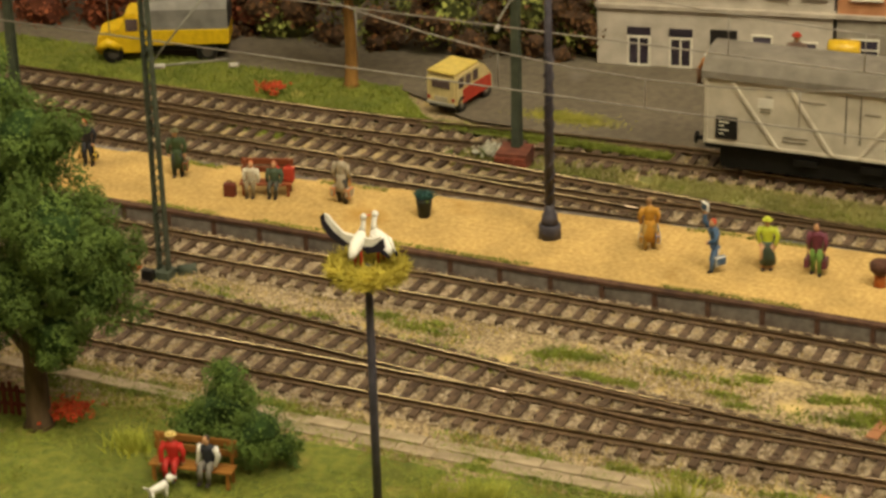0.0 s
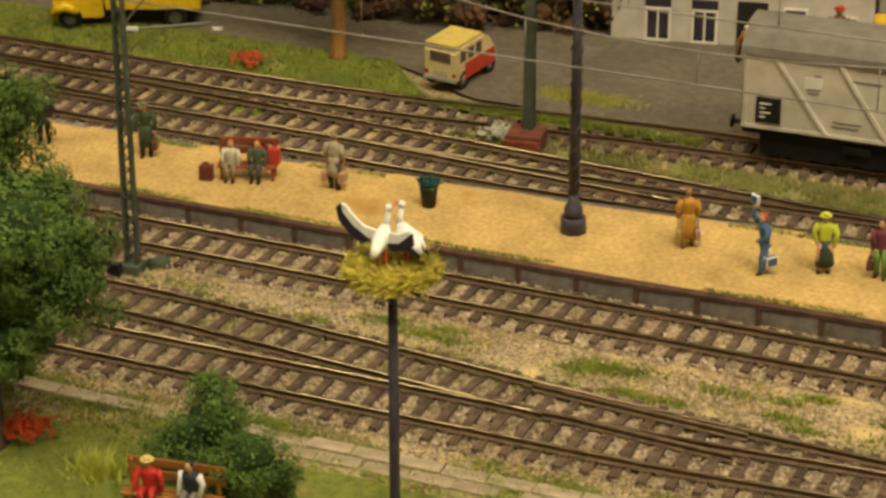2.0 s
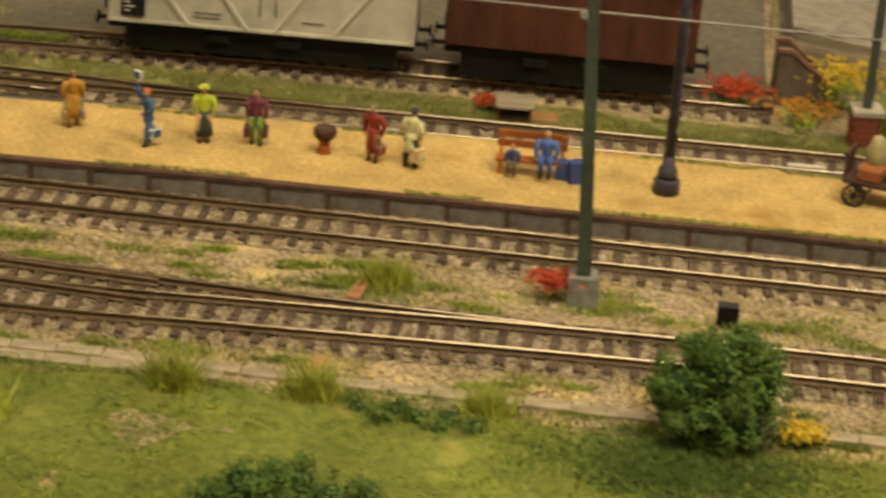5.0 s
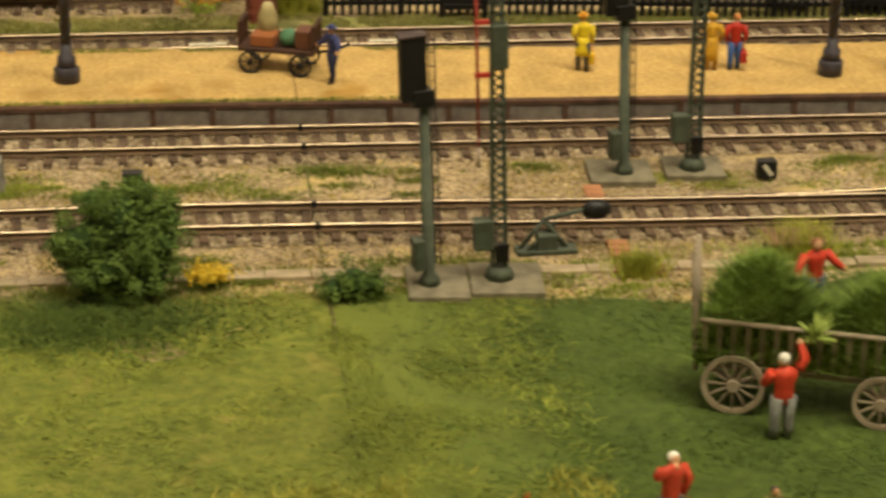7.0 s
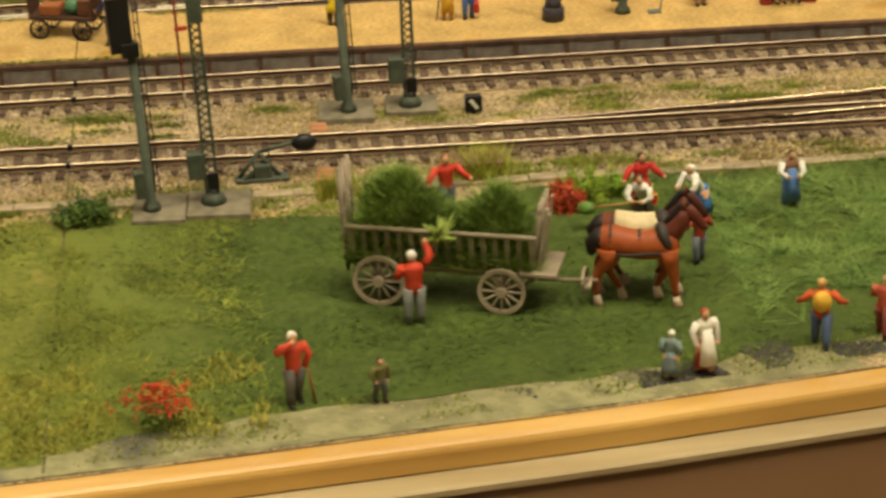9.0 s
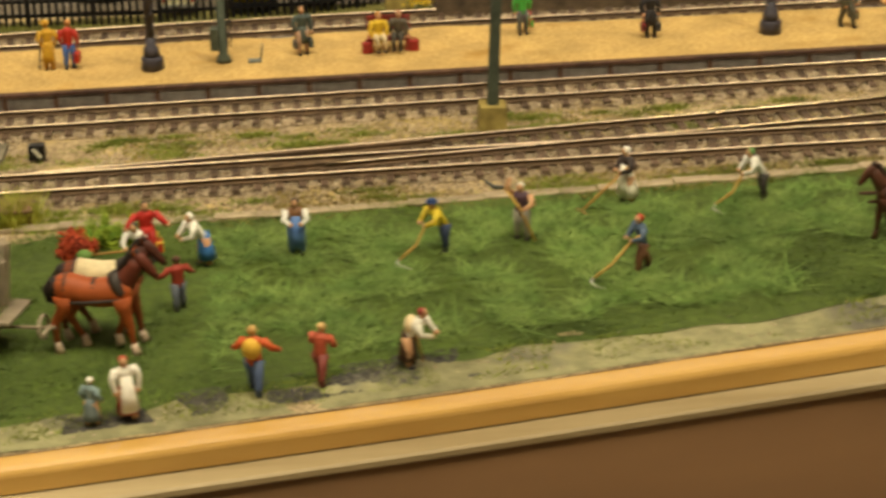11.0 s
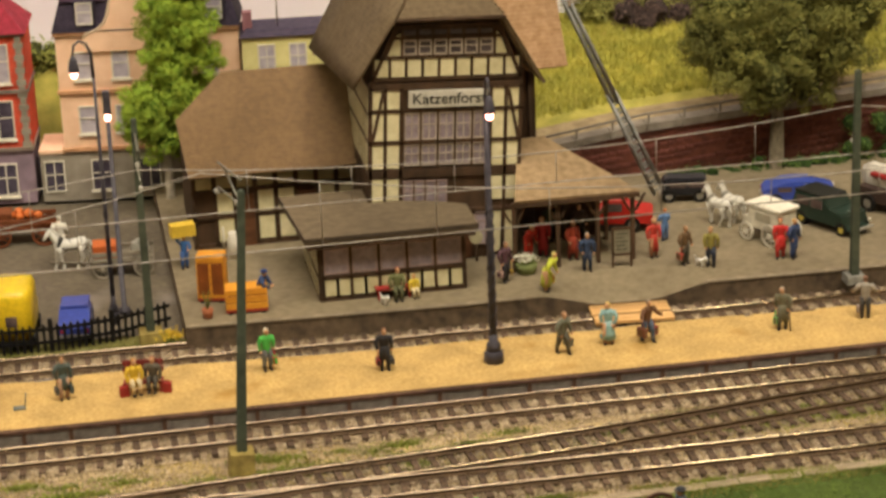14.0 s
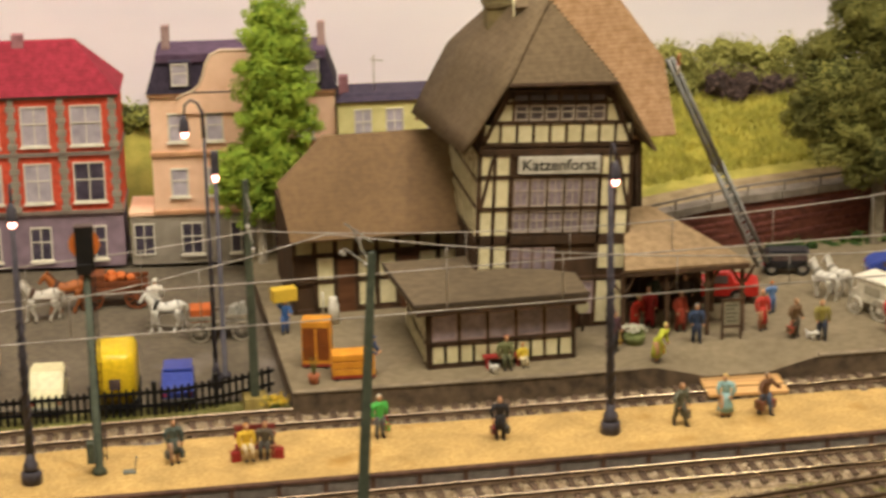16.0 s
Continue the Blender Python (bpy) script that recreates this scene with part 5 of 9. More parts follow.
def lantern_box(x, y, z, sx, mark=True):
    s = thing("point_lantern", x, y, z, label="small black point lantern with a white bar", category="lantern", group="point lanterns")
    b = bmesh.new()
    box(b, -sx, -sx * 0.7, 1, sx, sx * 0.7, 1 + 1.9 * sx, bevel=0.3)
    part("housing", b, BLACK, s)
    b = bmesh.new()
    box(b, -1, -1, -0.6, 1, 1, 1.2)
    part("stand", b, BLACK, s)
    if mark:
        b = bmesh.new()
        hexa(b, [(-sx * 0.6, -sx * 0.72, 5.2), (-sx * 0.2, -sx * 0.72, 6.0), (sx * 0.65, -sx * 0.72, 2.6), (sx * 0.3, -sx * 0.72, 1.8)], [(-sx * 0.6, -sx * 0.66, 5.2), (-sx * 0.2, -sx * 0.66, 6.0), (sx * 0.65, -sx * 0.66, 2.6), (sx * 0.3, -sx * 0.66, 1.8)])
        part("white_bar", b, FLOWER_WHITE, s)


lantern_box(458, -28.5, -4, 3.0)
lantern_box(262.5, -28, -4, 3.2, False)
lantern_box(-117, -20, -4, 2.2, False)
b = bmesh.new()
loft(b, [(-3.4, 0, 0), (3.4, 0, 0)], [2.6, 2.6], 10, flat=0.6)
solid("point_machine", b, MAST_GREEN, -108, -8, -3, 40, label="green point machine hump beside the mast", category="machine")

# brick planter, brick pillar, crossing slabs, cable ducts
def brick_pillar(x, y, z, w, h, label):
    p = thing("brick_planter", x, y, z, 8, label=label, category="planter")
    rows = int(h / 2.0)
    b = bmesh.new()
    box(b, 0, 0, 0, 3.9, 1.9, 1.75, bevel=0.15)
    me = mesh_of("brick", b, BRICK)
    b = bmesh.new()
    box(b, -w + 0.4, -w + 0.4, -0.5, w - 0.4, w - 0.4, h - 0.3)
    part("core", b, mat("planter_soil", "#7a4634", "#5c3528", 200, 0.9), p)
    for r in range(rows):
        n = int(2 * w / 4.1)
        for k in range(n):
            off = (r % 2) * 1.6 - 0.8
            share("brick", me, p, -w + 4.1 * k + 0.3 + off * 0.5, -w - 0.2, r * 2.0)
            share("brick", me, p, -w - 0.1 + 1.8, -w + 4.1 * k + 0.3, r * 2.0, 90)
    return p


brick_pillar(-36, 125.5, -4, 6.6, 7.5, "square red brick planter round a mast")
p = brick_pillar(309.5, 133, -4, 5.2, 12, "red brick pillar with a white cap round a mast")
b = bmesh.new()
box(b, -5.6, -5.6, 12, 5.6, 5.6, 14, bevel=0.3)
part("cap", b, mat("cap_stone", "#b8ac98", "#998d7a", 200, 0.9, 0.2), p)

crate = thing("wooden_trough", 452, -87, -4.2, 2, label="low brown wooden box with dark front by the cable duct", category="box")
for sx in (-8, 7.2):
    b = bmesh.new()
    box(b, sx, -3.5, 0, sx + 0.8, 3.5, 5.6)
    part("side", b, WOOD_BROWN, crate)
b = bmesh.new()
box(b, -7.2, -2.6, 0.2, 7.2, 3.2, 4.6)
part("body", b, mat("dark_wood", "#4a3a2c", "#35291f", 160, 0.8, 0.1), crate)
b = bmesh.new()
hexa(b, [(-9, -4.6, 5.4), (9, -4.6, 5.4), (9, 4.6, 6.6), (-9, 4.6, 6.6)], [(-9, -4.6, 6.3), (9, -4.6, 6.3), (9, 4.6, 7.5), (-9, 4.6, 7.5)])
part("lid", b, mat("lid_brown", "#8a6a50", "#6e523c", 160, 0.8, 0.1), crate)
SLAB = mat("path_slab", "#a8977c", "#8b7b62", 160, 0.9, 0.2, broad=0.25, each=0.2)
duct = thing("cable_duct", 0, 0, 0, label="low stone cable duct of slabs beside the main track", category="cable duct")
b = bmesh.new()
box(b, -6.4, -2.6, -1.2, 6.4, 2.6, 0.7, bevel=0.25)
slab_mesh = mesh_of("slab", b, SLAB)
DUCT = [(-420, -93), (-8, -91), (90, -89.5), (150, -91), (330, -92), (545, -93.5), (641, -89.5), (760, -84), (900, -79), (1150, -72)]
x = -415
while x < 1140:
    s = math.degrees(math.atan((lerp_line(DUCT, x + 6) - lerp_line(DUCT, x - 6)) / 12))
    if not 334 < x < 378:
        share("slab", slab_mesh, duct, x, lerp_line(DUCT, x), -3.6 + random.uniform(-0.5, 0.2), s + random.uniform(-1.2, 1.2))
    x += 13.1
for x0 in (-30, 10, 55, 92):
    for k in range(3):
        share("slab", slab_mesh, duct, x0 + k * 12.9, lerp_line(DUCT, x0) - 5.9 + k * 0.2, -4.0, random.uniform(-3, 3))


def pale_boards(x, y, z, rz, n, w, l, label, m=None):
    s = thing("loose_planks", x, y, z, rz, label=label, category="planks", group="track planks")
    for k in range(n):
        b = bmesh.new()
        box(b, -w / 2, k * l, -0.8, w / 2, k * l + l - 0.3, 0.5, bevel=0.15)
        part("plank", b, m or mat("plank_rust", "#b5805a", "#956444", 120, 0.8, 0.1, broad=0.2, each=0.2), s)


pale_boards(402, -44, -3.2, -2, 3, 5.5, 4, "pale reddish board strip between the tracks")
pale_boards(402, -86, -3.2, -2, 3, 6, 4, "pale reddish board strip between the tracks")
pale_boards(413, -96, -3.2, 80, 3, 6, 5, "pale reddish boards beside the main track")
pale_boards(152, -38, -3.4, -8, 3, 4, 5, "pale reddish board strip between the tracks")
pale_boards(147, -92, -3.4, -8, 3, 4, 5, "pale reddish board strip beside the main track")
pale_boards(197, 121, -3.6, 0, 2, 11, 5, "orange boards beside the wooden trough")
b = bmesh.new()
box(b, -6.5, -0.9, -0.8, 6.5, 0.9, 0.3, bevel=0.3)
for x in (289, 352):
    ob = solid("rail_magnet", b.copy(), paint("#d8cfb4"), x, smooth_line(T3, x) - 3.5, -0.9, 1, label="cream train-stop magnet beside the rail", category="magnet", group="train-stop magnets")
b.free()
hut = thing("wooden_trough", 187, 121, -4, 3, label="small brown wooden trough box behind the track", category="box")
for sx in (-5.6, 5.0):
    b = bmesh.new()
    box(b, sx, -3.5, 0, sx + 0.8, 3.5, 6)
    part("side", b, WOOD_BROWN, hut)
b = bmesh.new()
box(b, -5, -3.2, 0.5, 5, 3, 4)
part("body", b, mat("dark_wood", "#4a3a2c", "#35291f", 160, 0.8, 0.1), hut)
b = bmesh.new()
hexa(b, [(-6.8, -5, 6), (6.8, -5, 6), (6.8, 5, 7.5), (-6.8, 5, 7.5)], [(-6.8, -5, 6.8), (6.8, -5, 6.8), (6.8, 5, 8.3), (-6.8, 5, 8.3)])
part("lid", b, WOOD_GREY, hut)

# black picket fence along the forecourt
FENCE = [(333, 135), (372, 134.2), (392, 133), (430, 131), (485, 125.5), (560, 125), (584, 130), (607, 140)]
fence = thing("picket_fence", 0, 0, 0, label="black wooden picket fence along the forecourt", category="fence")
b = bmesh.new()
prism(b, [(-0.65, 0), (0.65, 0), (0.65, 12.2), (0, 13.3), (-0.65, 12.2)], "y", -0.4, 0.4)
picket_me = mesh_of("picket", b, BLACK)
b = bmesh.new()
box(b, -1.1, -1.1, -0.5, 1.1, 1.1, 15.5, bevel=0.2)
fpost_me = mesh_of("post", b, BLACK)
x, k = 333.0, 0
while x < 606:
    if k % 9 == 0:
        share("post", fpost_me, fence, x, lerp_line(FENCE, x) + 0.5, -3)
    else:
        share("picket", picket_me, fence, x, lerp_line(FENCE, x), -3)
    x, k = x + 3.05, k + 1
for z in (0.4, 6.6):
    for (x0, y0), (x1, y1) in zip(FENCE, FENCE[1:]):
        b = bmesh.new()
        hexa(b, [(x0, y0 + 0.5, z), (x1, y1 + 0.5, z), (x1, y1 + 1.3, z), (x0, y0 + 1.3, z)], [(x0, y0 + 0.5, z + 1.5), (x1, y1 + 0.5, z + 1.5), (x1, y1 + 1.3, z + 1.5), (x0, y0 + 1.3, z + 1.5)])
        part("rail", b, BLACK, fence)
gate = thing("fence_gate", 383, 131.5, -3, -2, label="black plank gate leaning at the picket fence", category="gate")
for k in range(5):
    b = bmesh.new()
    box(b, -8.5, -0.6, 2.5 + k * 2.3, 8.5, 0.5, 4.4 + k * 2.3, bevel=0.15)
    part("board", b, BLACK, gate)
for sx in (-8, 8):
    b = bmesh.new()
    box(b, sx - 1, -1, -0.5, sx + 1, -0.61, 14.5, bevel=0.15)
    part("upright", b, BLACK, gate)

# orange warning disc on the platform signal
b = bmesh.new()
ring(b, (525, 52.6, PZ + 98), "y", 6.2, 3.6, 0.6, 28)
solid("signal_disc", b, paint("#d87a2c", 0.4), 0, 0, 0, label="orange ring-shaped disc behind the platform signal head", category="signal disc")

# ---- painted figurines, each one plain mesh ----
SKIN = "#c99a72"


def figurine(x, y, z, rz, top, legs, label, hair="#4a3424", coat=None, skirt=None, bags=(), how="stand", hat=None, tool=None, h=20.0, arms="down", pack=None, group="platform figurines", apron=None, sleeve=None):
    """rz = 0 faces the viewer's side of the layout. coat: how far down the coat reaches."""
    cols, b = [], bmesh.new()

    def mi(c):
        if c not in cols:
            cols.append(c)
        return cols.index(c)

    s, wide = h / 20.0, 1.04 if group.startswith("hay") else 0.9
    rnd = random.Random(int(x * 7 + y * 13 + 5000))
    sit = how == "sit"
    hip = 5.2 if sit else 9.6
    lean = 4.2 if how == "bend" else (0.9 if how == "walk" else rnd.uniform(-0.2, 0.5))
    stride = 2.6 if how == "walk" else rnd.uniform(-1.3, 1.3)
    turn = rnd.uniform(-0.5, 0.5)
    t = mi(top)
    for sx in (-1, 1):
        lg = mi(SKIN if skirt and not sit else legs)
        if sit:
            loft(b, [(sx * 1.3, 0.5, 5.4), (sx * 1.6, -3.2, 5.7), (sx * 1.6, -4.5, 4.6), (sx * 1.5, -4.4, 0.8)], [1.4, 1.3, 1.1, 0.85], 8, mi(legs))
            ball(b, (sx * 1.5, -5.2, 0.55), 0.95, mi("#2c2420"), (0.9, 1.6, 0.65), 7, 5)
        else:
            loft(b, [(sx * 1.25, 0, hip + 0.4), (sx * 1.45, -sx * stride * 0.7 - 0.3, 5.2), (sx * 1.5, -sx * stride * 0.9 + 0.3, 3.0), (sx * 1.5, sx * -stride, 0.6)], [1.65, 1.25, 1.1, 0.85], 8, lg)
            ball(b, (sx * 1.6, sx * -stride - 0.6, 0.5), 0.95, mi("#2c2420"), (0.9, 1.65, 0.6), 7, 5)
    sh = hip + 6.9 - lean * 0.16
    loft(b, [(0, 0, hip - 0.9), (0, -lean * 0.15, hip + 0.9), (0, -lean * 0.5, hip + 3.2), (0, -lean * 0.85, hip + 5.4), (0, -lean, sh - 0.4), (0, -lean - 0.1, sh + 0.5)], [2.1, 2.05, 2.15, 2.75, 2.5, 0.9], 10, t, 0.66)
    if coat:
        loft(b, [(0, -lean * 0.3, hip + 2), (0, 0, hip), (0.2, 0.1, (hip + coat) / 2), (0.3, 0.3, coat)], [2.3, 2.3, 2.55, 2.8], 11, t, 0.78)
    if skirt:
        loft(b, [(0, 0, hip + 1.6), (0, 0.1, hip - 1), (0.2, 0.3, 5.6), (0.3, 0.5, 2.6)], [2.0, 2.5, 2.95, 3.3], 11, mi(skirt), 0.88)
    if apron:
        loft(b, [(0, -1.1, hip + 4.5), (0, -1.8, hip - 1), (0.1, -2.1, 3.6)], [1.4, 2.2, 2.7], 9, mi(apron), 0.6)
    for sx in (-1, 1):
        if arms == "up" and sx < 0:
            pts = [(sx * 2.7, -lean, sh - 0.4), (sx * 4.4, -lean - 1.0, sh + 1.4), (sx * 3.2, -lean - 1.6, sh + 5.0)]
        elif arms == "front" or (arms == "up" and sx > 0 and tool):
            pts = [(sx * 2.7, -lean, sh - 0.6), (sx * 3.7, -lean - 1.2, sh - 3.6), (sx * 1.6, -lean - 3.8, sh - 4.4)]
        elif arms == "out":
            pts = [(sx * 2.7, -lean, sh - 0.6), (sx * 4.6, -lean - 0.5, sh - 3.0), (sx * 6.2, -lean - 2.4, sh - 4.4)]
        elif arms == "drink" and sx < 0:
            pts = [(sx * 2.7, -lean, sh - 0.4), (sx * 4.9, -lean - 1.4, sh - 0.4), (sx * 1.2, -lean - 2.4, sh + 1.6)]
        else:
            pts = [(sx * 2.6, -lean, sh - 0.6), (sx * rnd.uniform(3.3, 4.1), -lean * 0.7 + rnd.uniform(-0.2, 1.2), sh - 3.6), (sx * rnd.uniform(2.6, 3.6), -lean * 0.8 - rnd.uniform(0.2, 2.4), sh - rnd.uniform(6.2, 7.0))]
        loft(b, pts, [1.15, 1.0, 0.75], 8, mi(sleeve) if sleeve else t)
        ball(b, pts[-1], 0.8, mi(SKIN), seg=7, rings=5)
    hz = sh + 1.9
    loft(b, [(0, -lean - 0.1, sh), (0, -lean - 0.4, sh + 1.0)], 0.72, 7, mi(SKIN))
    ball(b, (turn, -lean - 0.6, hz), 1.28, mi(SKIN), (0.9, 1, 1.2), 10, 7)
    ball(b, (turn * 0.8, -lean - 0.2, hz + 0.38), 1.38, mi(hair), (0.95, 1, 0.98), 10, 7)
    if hat:
        loft(b, [(turn, -lean - 0.4, hz + 0.7), (turn, -lean - 0.4, hz + 0.95)], [2.1, 2.1], 10, mi(hat))
        loft(b, [(turn, -lean - 0.4, hz + 0.9), (turn, -lean - 0.4, hz + 1.6), (turn, -lean - 0.4, hz + 1.9)], [1.4, 1.3, 0.8], 10, mi(hat))
    if pack:
        ball(b, (0, 2.2 - lean * 0.75, sh - 2.2), 2.5, mi(pack), (1.05, 0.75, 1.25), 10, 8)
    for side, colour, size in bags:
        box(b, side * 3.4 - size * 0.26, -size * 0.6, 3.0, side * 3.4 + size * 0.26, size * 0.6, 3.0 + size * 0.85, mi(colour), bevel=0.35)
        loft(b, [(side * 3.4, -1, 3.0 + size * 0.8), (side * 3.3, -0.6, sh - 7.0)], 0.28, 5, mi(colour))
    if tool:
        kind, colour = tool
        if kind == "scythe":
            loft(b, [(3.2, -lean - 0.6, sh - 2.0), (1.6, -lean - 3.6, sh - 4.4), (0.6, -11, 5.0), (0, -17, 1.2)], 0.42, 6, mi("#c49a50"))
            loft(b, [(0, -17, 1.2), (1.6, -18.6, 0.9), (4.2, -18.6, 0.8), (7.6, -16.6, 0.7)], [0.7, 0.8, 0.7, 0.15], 5, mi("#c4c1b6"), 0.4)
        elif kind == "rake":
            loft(b, [(2.2, -lean, sh - 2.0), (0.6, -9, 7), (0, -17, 0.8)], 0.4, 6, mi("#b88a48"))
            loft(b, [(-2.6, -17.4, 0.7), (2.6, -16.8, 0.7)], 0.5, 6, mi("#9a7a44"))
        elif kind == "fork":
            loft(b, [(4, -lean - 2.6, sh - 3.6), (-4, -lean - 4.0, sh - 5.4), (-14, -lean - 4.4, sh - 7.6)], 0.36, 6, mi("#b88a48"))
            ball(b, (-15.5, -lean - 4.4, sh - 8.0), 2.3, mi(colour), (1.3, 1, 0.9), 10, 7)
        elif kind == "scythe_up":
            loft(b, [(-5, -1.5, sh + 2), (0, -3.8, sh - 4), (4.8, -5, 1.5)], 0.45, 6, mi("#c39a4c"))
            loft(b, [(-5, -1.5, sh + 2), (-8.6, -0.6, sh + 1.6), (-12.0, 0.2, sh + 3.8)], [0.6, 0.9, 0.3], 5, mi("#54534d"), 0.5)
        elif kind == "sheet":
            box(b, -5.4, -3.0, sh + 5.6, -1.4, -1.6, sh + 9.0, mi(colour), bevel=0.5)
        elif kind == "stick":
            loft(b, [(3.3, -1.2, sh - 7.2), (4.2, -2.4, 0)], 0.35, 6, mi(colour))
        elif kind == "bundle":
            for q in range(60):
                e = (-7.6 + rnd.uniform(-4.6, 4.6), -3.6 + rnd.uniform(-3, 3), sh + 6.4 + rnd.uniform(-3.0, 4.0))
                loft(b, [(-6.4, -3.0, sh + 5.2), e], [0.5, 0.12], 4, mi(colour))
            loft(b, [(-2.5, -3.2, sh - 1), (-6.6, -3.0, sh + 5.4)], 0.3, 5, mi("#9a7a48"))
        elif kind == "crate":
            vs = box(b, -7.5, -3.2, sh + 3.0, 7.5, 4.4, sh + 10.0, mi(colour))
    for v in b.verts:
        v.co *= s
        v.co.x *= wide
        v.co.y *= wide
    return solid("figurine", b, [paint(c) for c in cols], x, y, z, rz, label="painted figurine " + label, category="figurine", group=group)


P = PZ - 0.05
figurine(-184.5, 51, P, 10, "#2b2a2e", "#26252a", "in a black suit with yellow parcels", hair="#b5502e", bags=((1, "#d9b64c", 3.2), (-1, "#d0a84a", 3.0)))
figurine(-146.3, 54, P, 20, "#3d4c2e", "#2c3326", "in a long green coat with a brown suitcase", hair="#b08d5e", hat="#7a7350", coat=4, bags=((1, "#8a4b2c", 4),))
figurine(-76, 54, P, 180, "#a79a83", "#3f382f", "in a long grey coat with two orange bags", hair="#8f7a58", coat=5, bags=((1, "#d07a2c", 4.2), (-1, "#d07a2c", 4.2)))
figurine(45, 56, P, 200, "#b9862f", "#9a7a3a", "in an ochre dress with blue and grey bags", hair="#8b6a48", coat=3.5, bags=((-1, "#6e7ea8", 3.6), (1, "#9b9484", 3.4)))
figurine(72, 48, P, -35, "#46607f", "#4f6788", "in blue denim holding up a white sheet", hair="#c04a2a", how="walk", arms="up", tool=("sheet", "#ece8de"), bags=((1, "#e8e4da", 4),))
figurine(89, 54.5, P, 15, "#bcc53a", "#c9a05a", "in a lime jacket and dark skirt", hair="#c5b04e", skirt="#39463a", hat="#c3c840")
figurine(106, 57, P, 5, "#6b3442", "#6c8a3e", "in a plum jacket with two brown bags", hair="#4a3228", bags=((1, "#4a342c", 4.2), (-1, "#4a342c", 4.2)))
figurine(145.3, 53, P, -20, "#8c3325", "#8a5a3a", "in a long dark red coat", hair="#7c7468", coat=3.5, bags=((1, "#8a8478", 4),))
figurine(158, 51, P, 150, "#d9cf9c", "#3b352e", "in a cream raincoat with an orange bag", hair="#6b655e", hat="#5b564f", coat=5.5, bags=((-1, "#d2742a", 4.8),), h=21)
figurine(328.6, 47, P, -60, "#39406f", "#262a4c", "of a porter in dark blue", hat="#39406f", arms="out", h=20)
figurine(413.6, 53.5, P, 170, "#e0c525", "#4a443c", "in a bright yellow raincoat with an orange bag", hair="#c98a2c", coat=5.5, hat="#d69a2e", bags=((-1, "#dd8b2c", 4),), h=20.5)
figurine(457.5, 52.5, P, 190, "#cf9f2e", "#b98a30", "in an ochre coat with a black umbrella", hair="#c29a3c", hat="#c99c34", coat=3.5, tool=("stick", "#23211f"))
figurine(465.5, 52.3, P, 175, "#b5301f", "#3f5c94", "in red shirt and blue trousers with red bag", hair="#c98a4c", bags=((-1, "#b5402c", 4.6),))
figurine(556, 53, P, 10, "#4c5650", "#b08d72", "in a dark grey coat over a teal dress", hair="#7c5c3a", coat=5, bags=((1, "#38393c", 4), (-1, "#5a4038", 3.6)))
figurine(643, 61.5, P, 15, "#4fae4a", "#5c5c58", "in a bright green cardigan with a red bag", hair="#d8cdb4", bags=((1, "#b8323a", 4.2),))
figurine(692, 48.5, P, 0, "#2d2a2b", "#232122", "in a black coat with red and grey bags", hair="#6d4a36", coat=5.5, bags=((-1, "#9b2f2b", 3.8), (1, "#5c5a58", 3.8)))
figurine(769.4, 46.5, P, 30, "#6a6a58", "#55503f", "in a grey-green suit with a brown case", hair="#a07a58", how="walk", bags=((1, "#8f5a36", 4.6),))
figurine(791, 51.8, P, -20, "#8fb3b3", "#c29a74", "in a pale turquoise dress with an ochre bag", hair="#cfb05a", skirt="#8fb3b3", bags=((-1, "#b98a3c", 3.4),))
figurine(808, 50.5, P, 25, "#6b4a32", "#4c5666", "in a brown jumper carrying two red cases", hair="#8a7a68", how="walk", bags=((1, "#a5342c", 4.8), (-1, "#7d4636", 4.8)), arms="out")
figurine(868.3, 48.3, P, -25, "#6d6852", "#57523f", "of an old traveller with cane and green bag", hair="#8d8577", coat=4.5, tool=("stick", "#4a3626"), bags=((-1, "#69b35a", 4),))
figurine(907, 51.2, P, 160, "#9a9184", "#3f3a35", "in a pale grey jacket with a brown bag", hair="#7c5a42", arms="out", bags=((1, "#6b4630", 3.6),))

T = TZ
figurine(618, 188, T, 10, "#3f68a5", "#35558c", "in blue overalls carrying a yellow crate", tool=("crate", "#dcb93a"), arms="up", h=17, group="station figurines")
figurine(646, 126.5, T, 60, "#34466f", "#2c3450", "in dark blue pushing a trolley", hat="#3a4a78", arms="front", how="bend", group="station figurines")
figurine(709.4, 121.5, T, 0, "#6e7048", "#5f5f42", "in olive green seated by the waiting room", hair="#a0603c", how="sit", group="station figurines")
figurine(717.2, 122, T, 10, "#e1c53c", "#d9c9a0", "of a child in yellow seated by the waiting room", hair="#cf9a4a", how="sit", h=14, group="station figurines")
figurine(761, 129, T, 30, "#5a3d44", "#2f2c30", "in a plum jacket and dark trousers", hair="#5c4a3c", bags=((-1, "#d3b0a0", 3.4), (1, "#c9a83c", 3)), group="station figurines")
figurine(778, 158, T, 20, "#c93a28", "#c93a28", "in a long red dress", hair="#d8c088", coat=3, how="bend", h=18, group="station figurines")
figurine(785, 158, T, -10, "#a52c2c", "#8f2626", "in a dark red dress", hair="#b0764c", coat=3.5, group="station figurines")
figurine(797.5, 149, T, 25, "#a5452f", "#7a3626", "in a rust-red dress", hair="#a5653e", coat=4, group="station figurines")
figurine(800.5, 132.4, T, 0, "#34415a", "#2b3346", "of a railwayman in a dark blue suit", hair="#9a9084", h=19, group="station figurines")
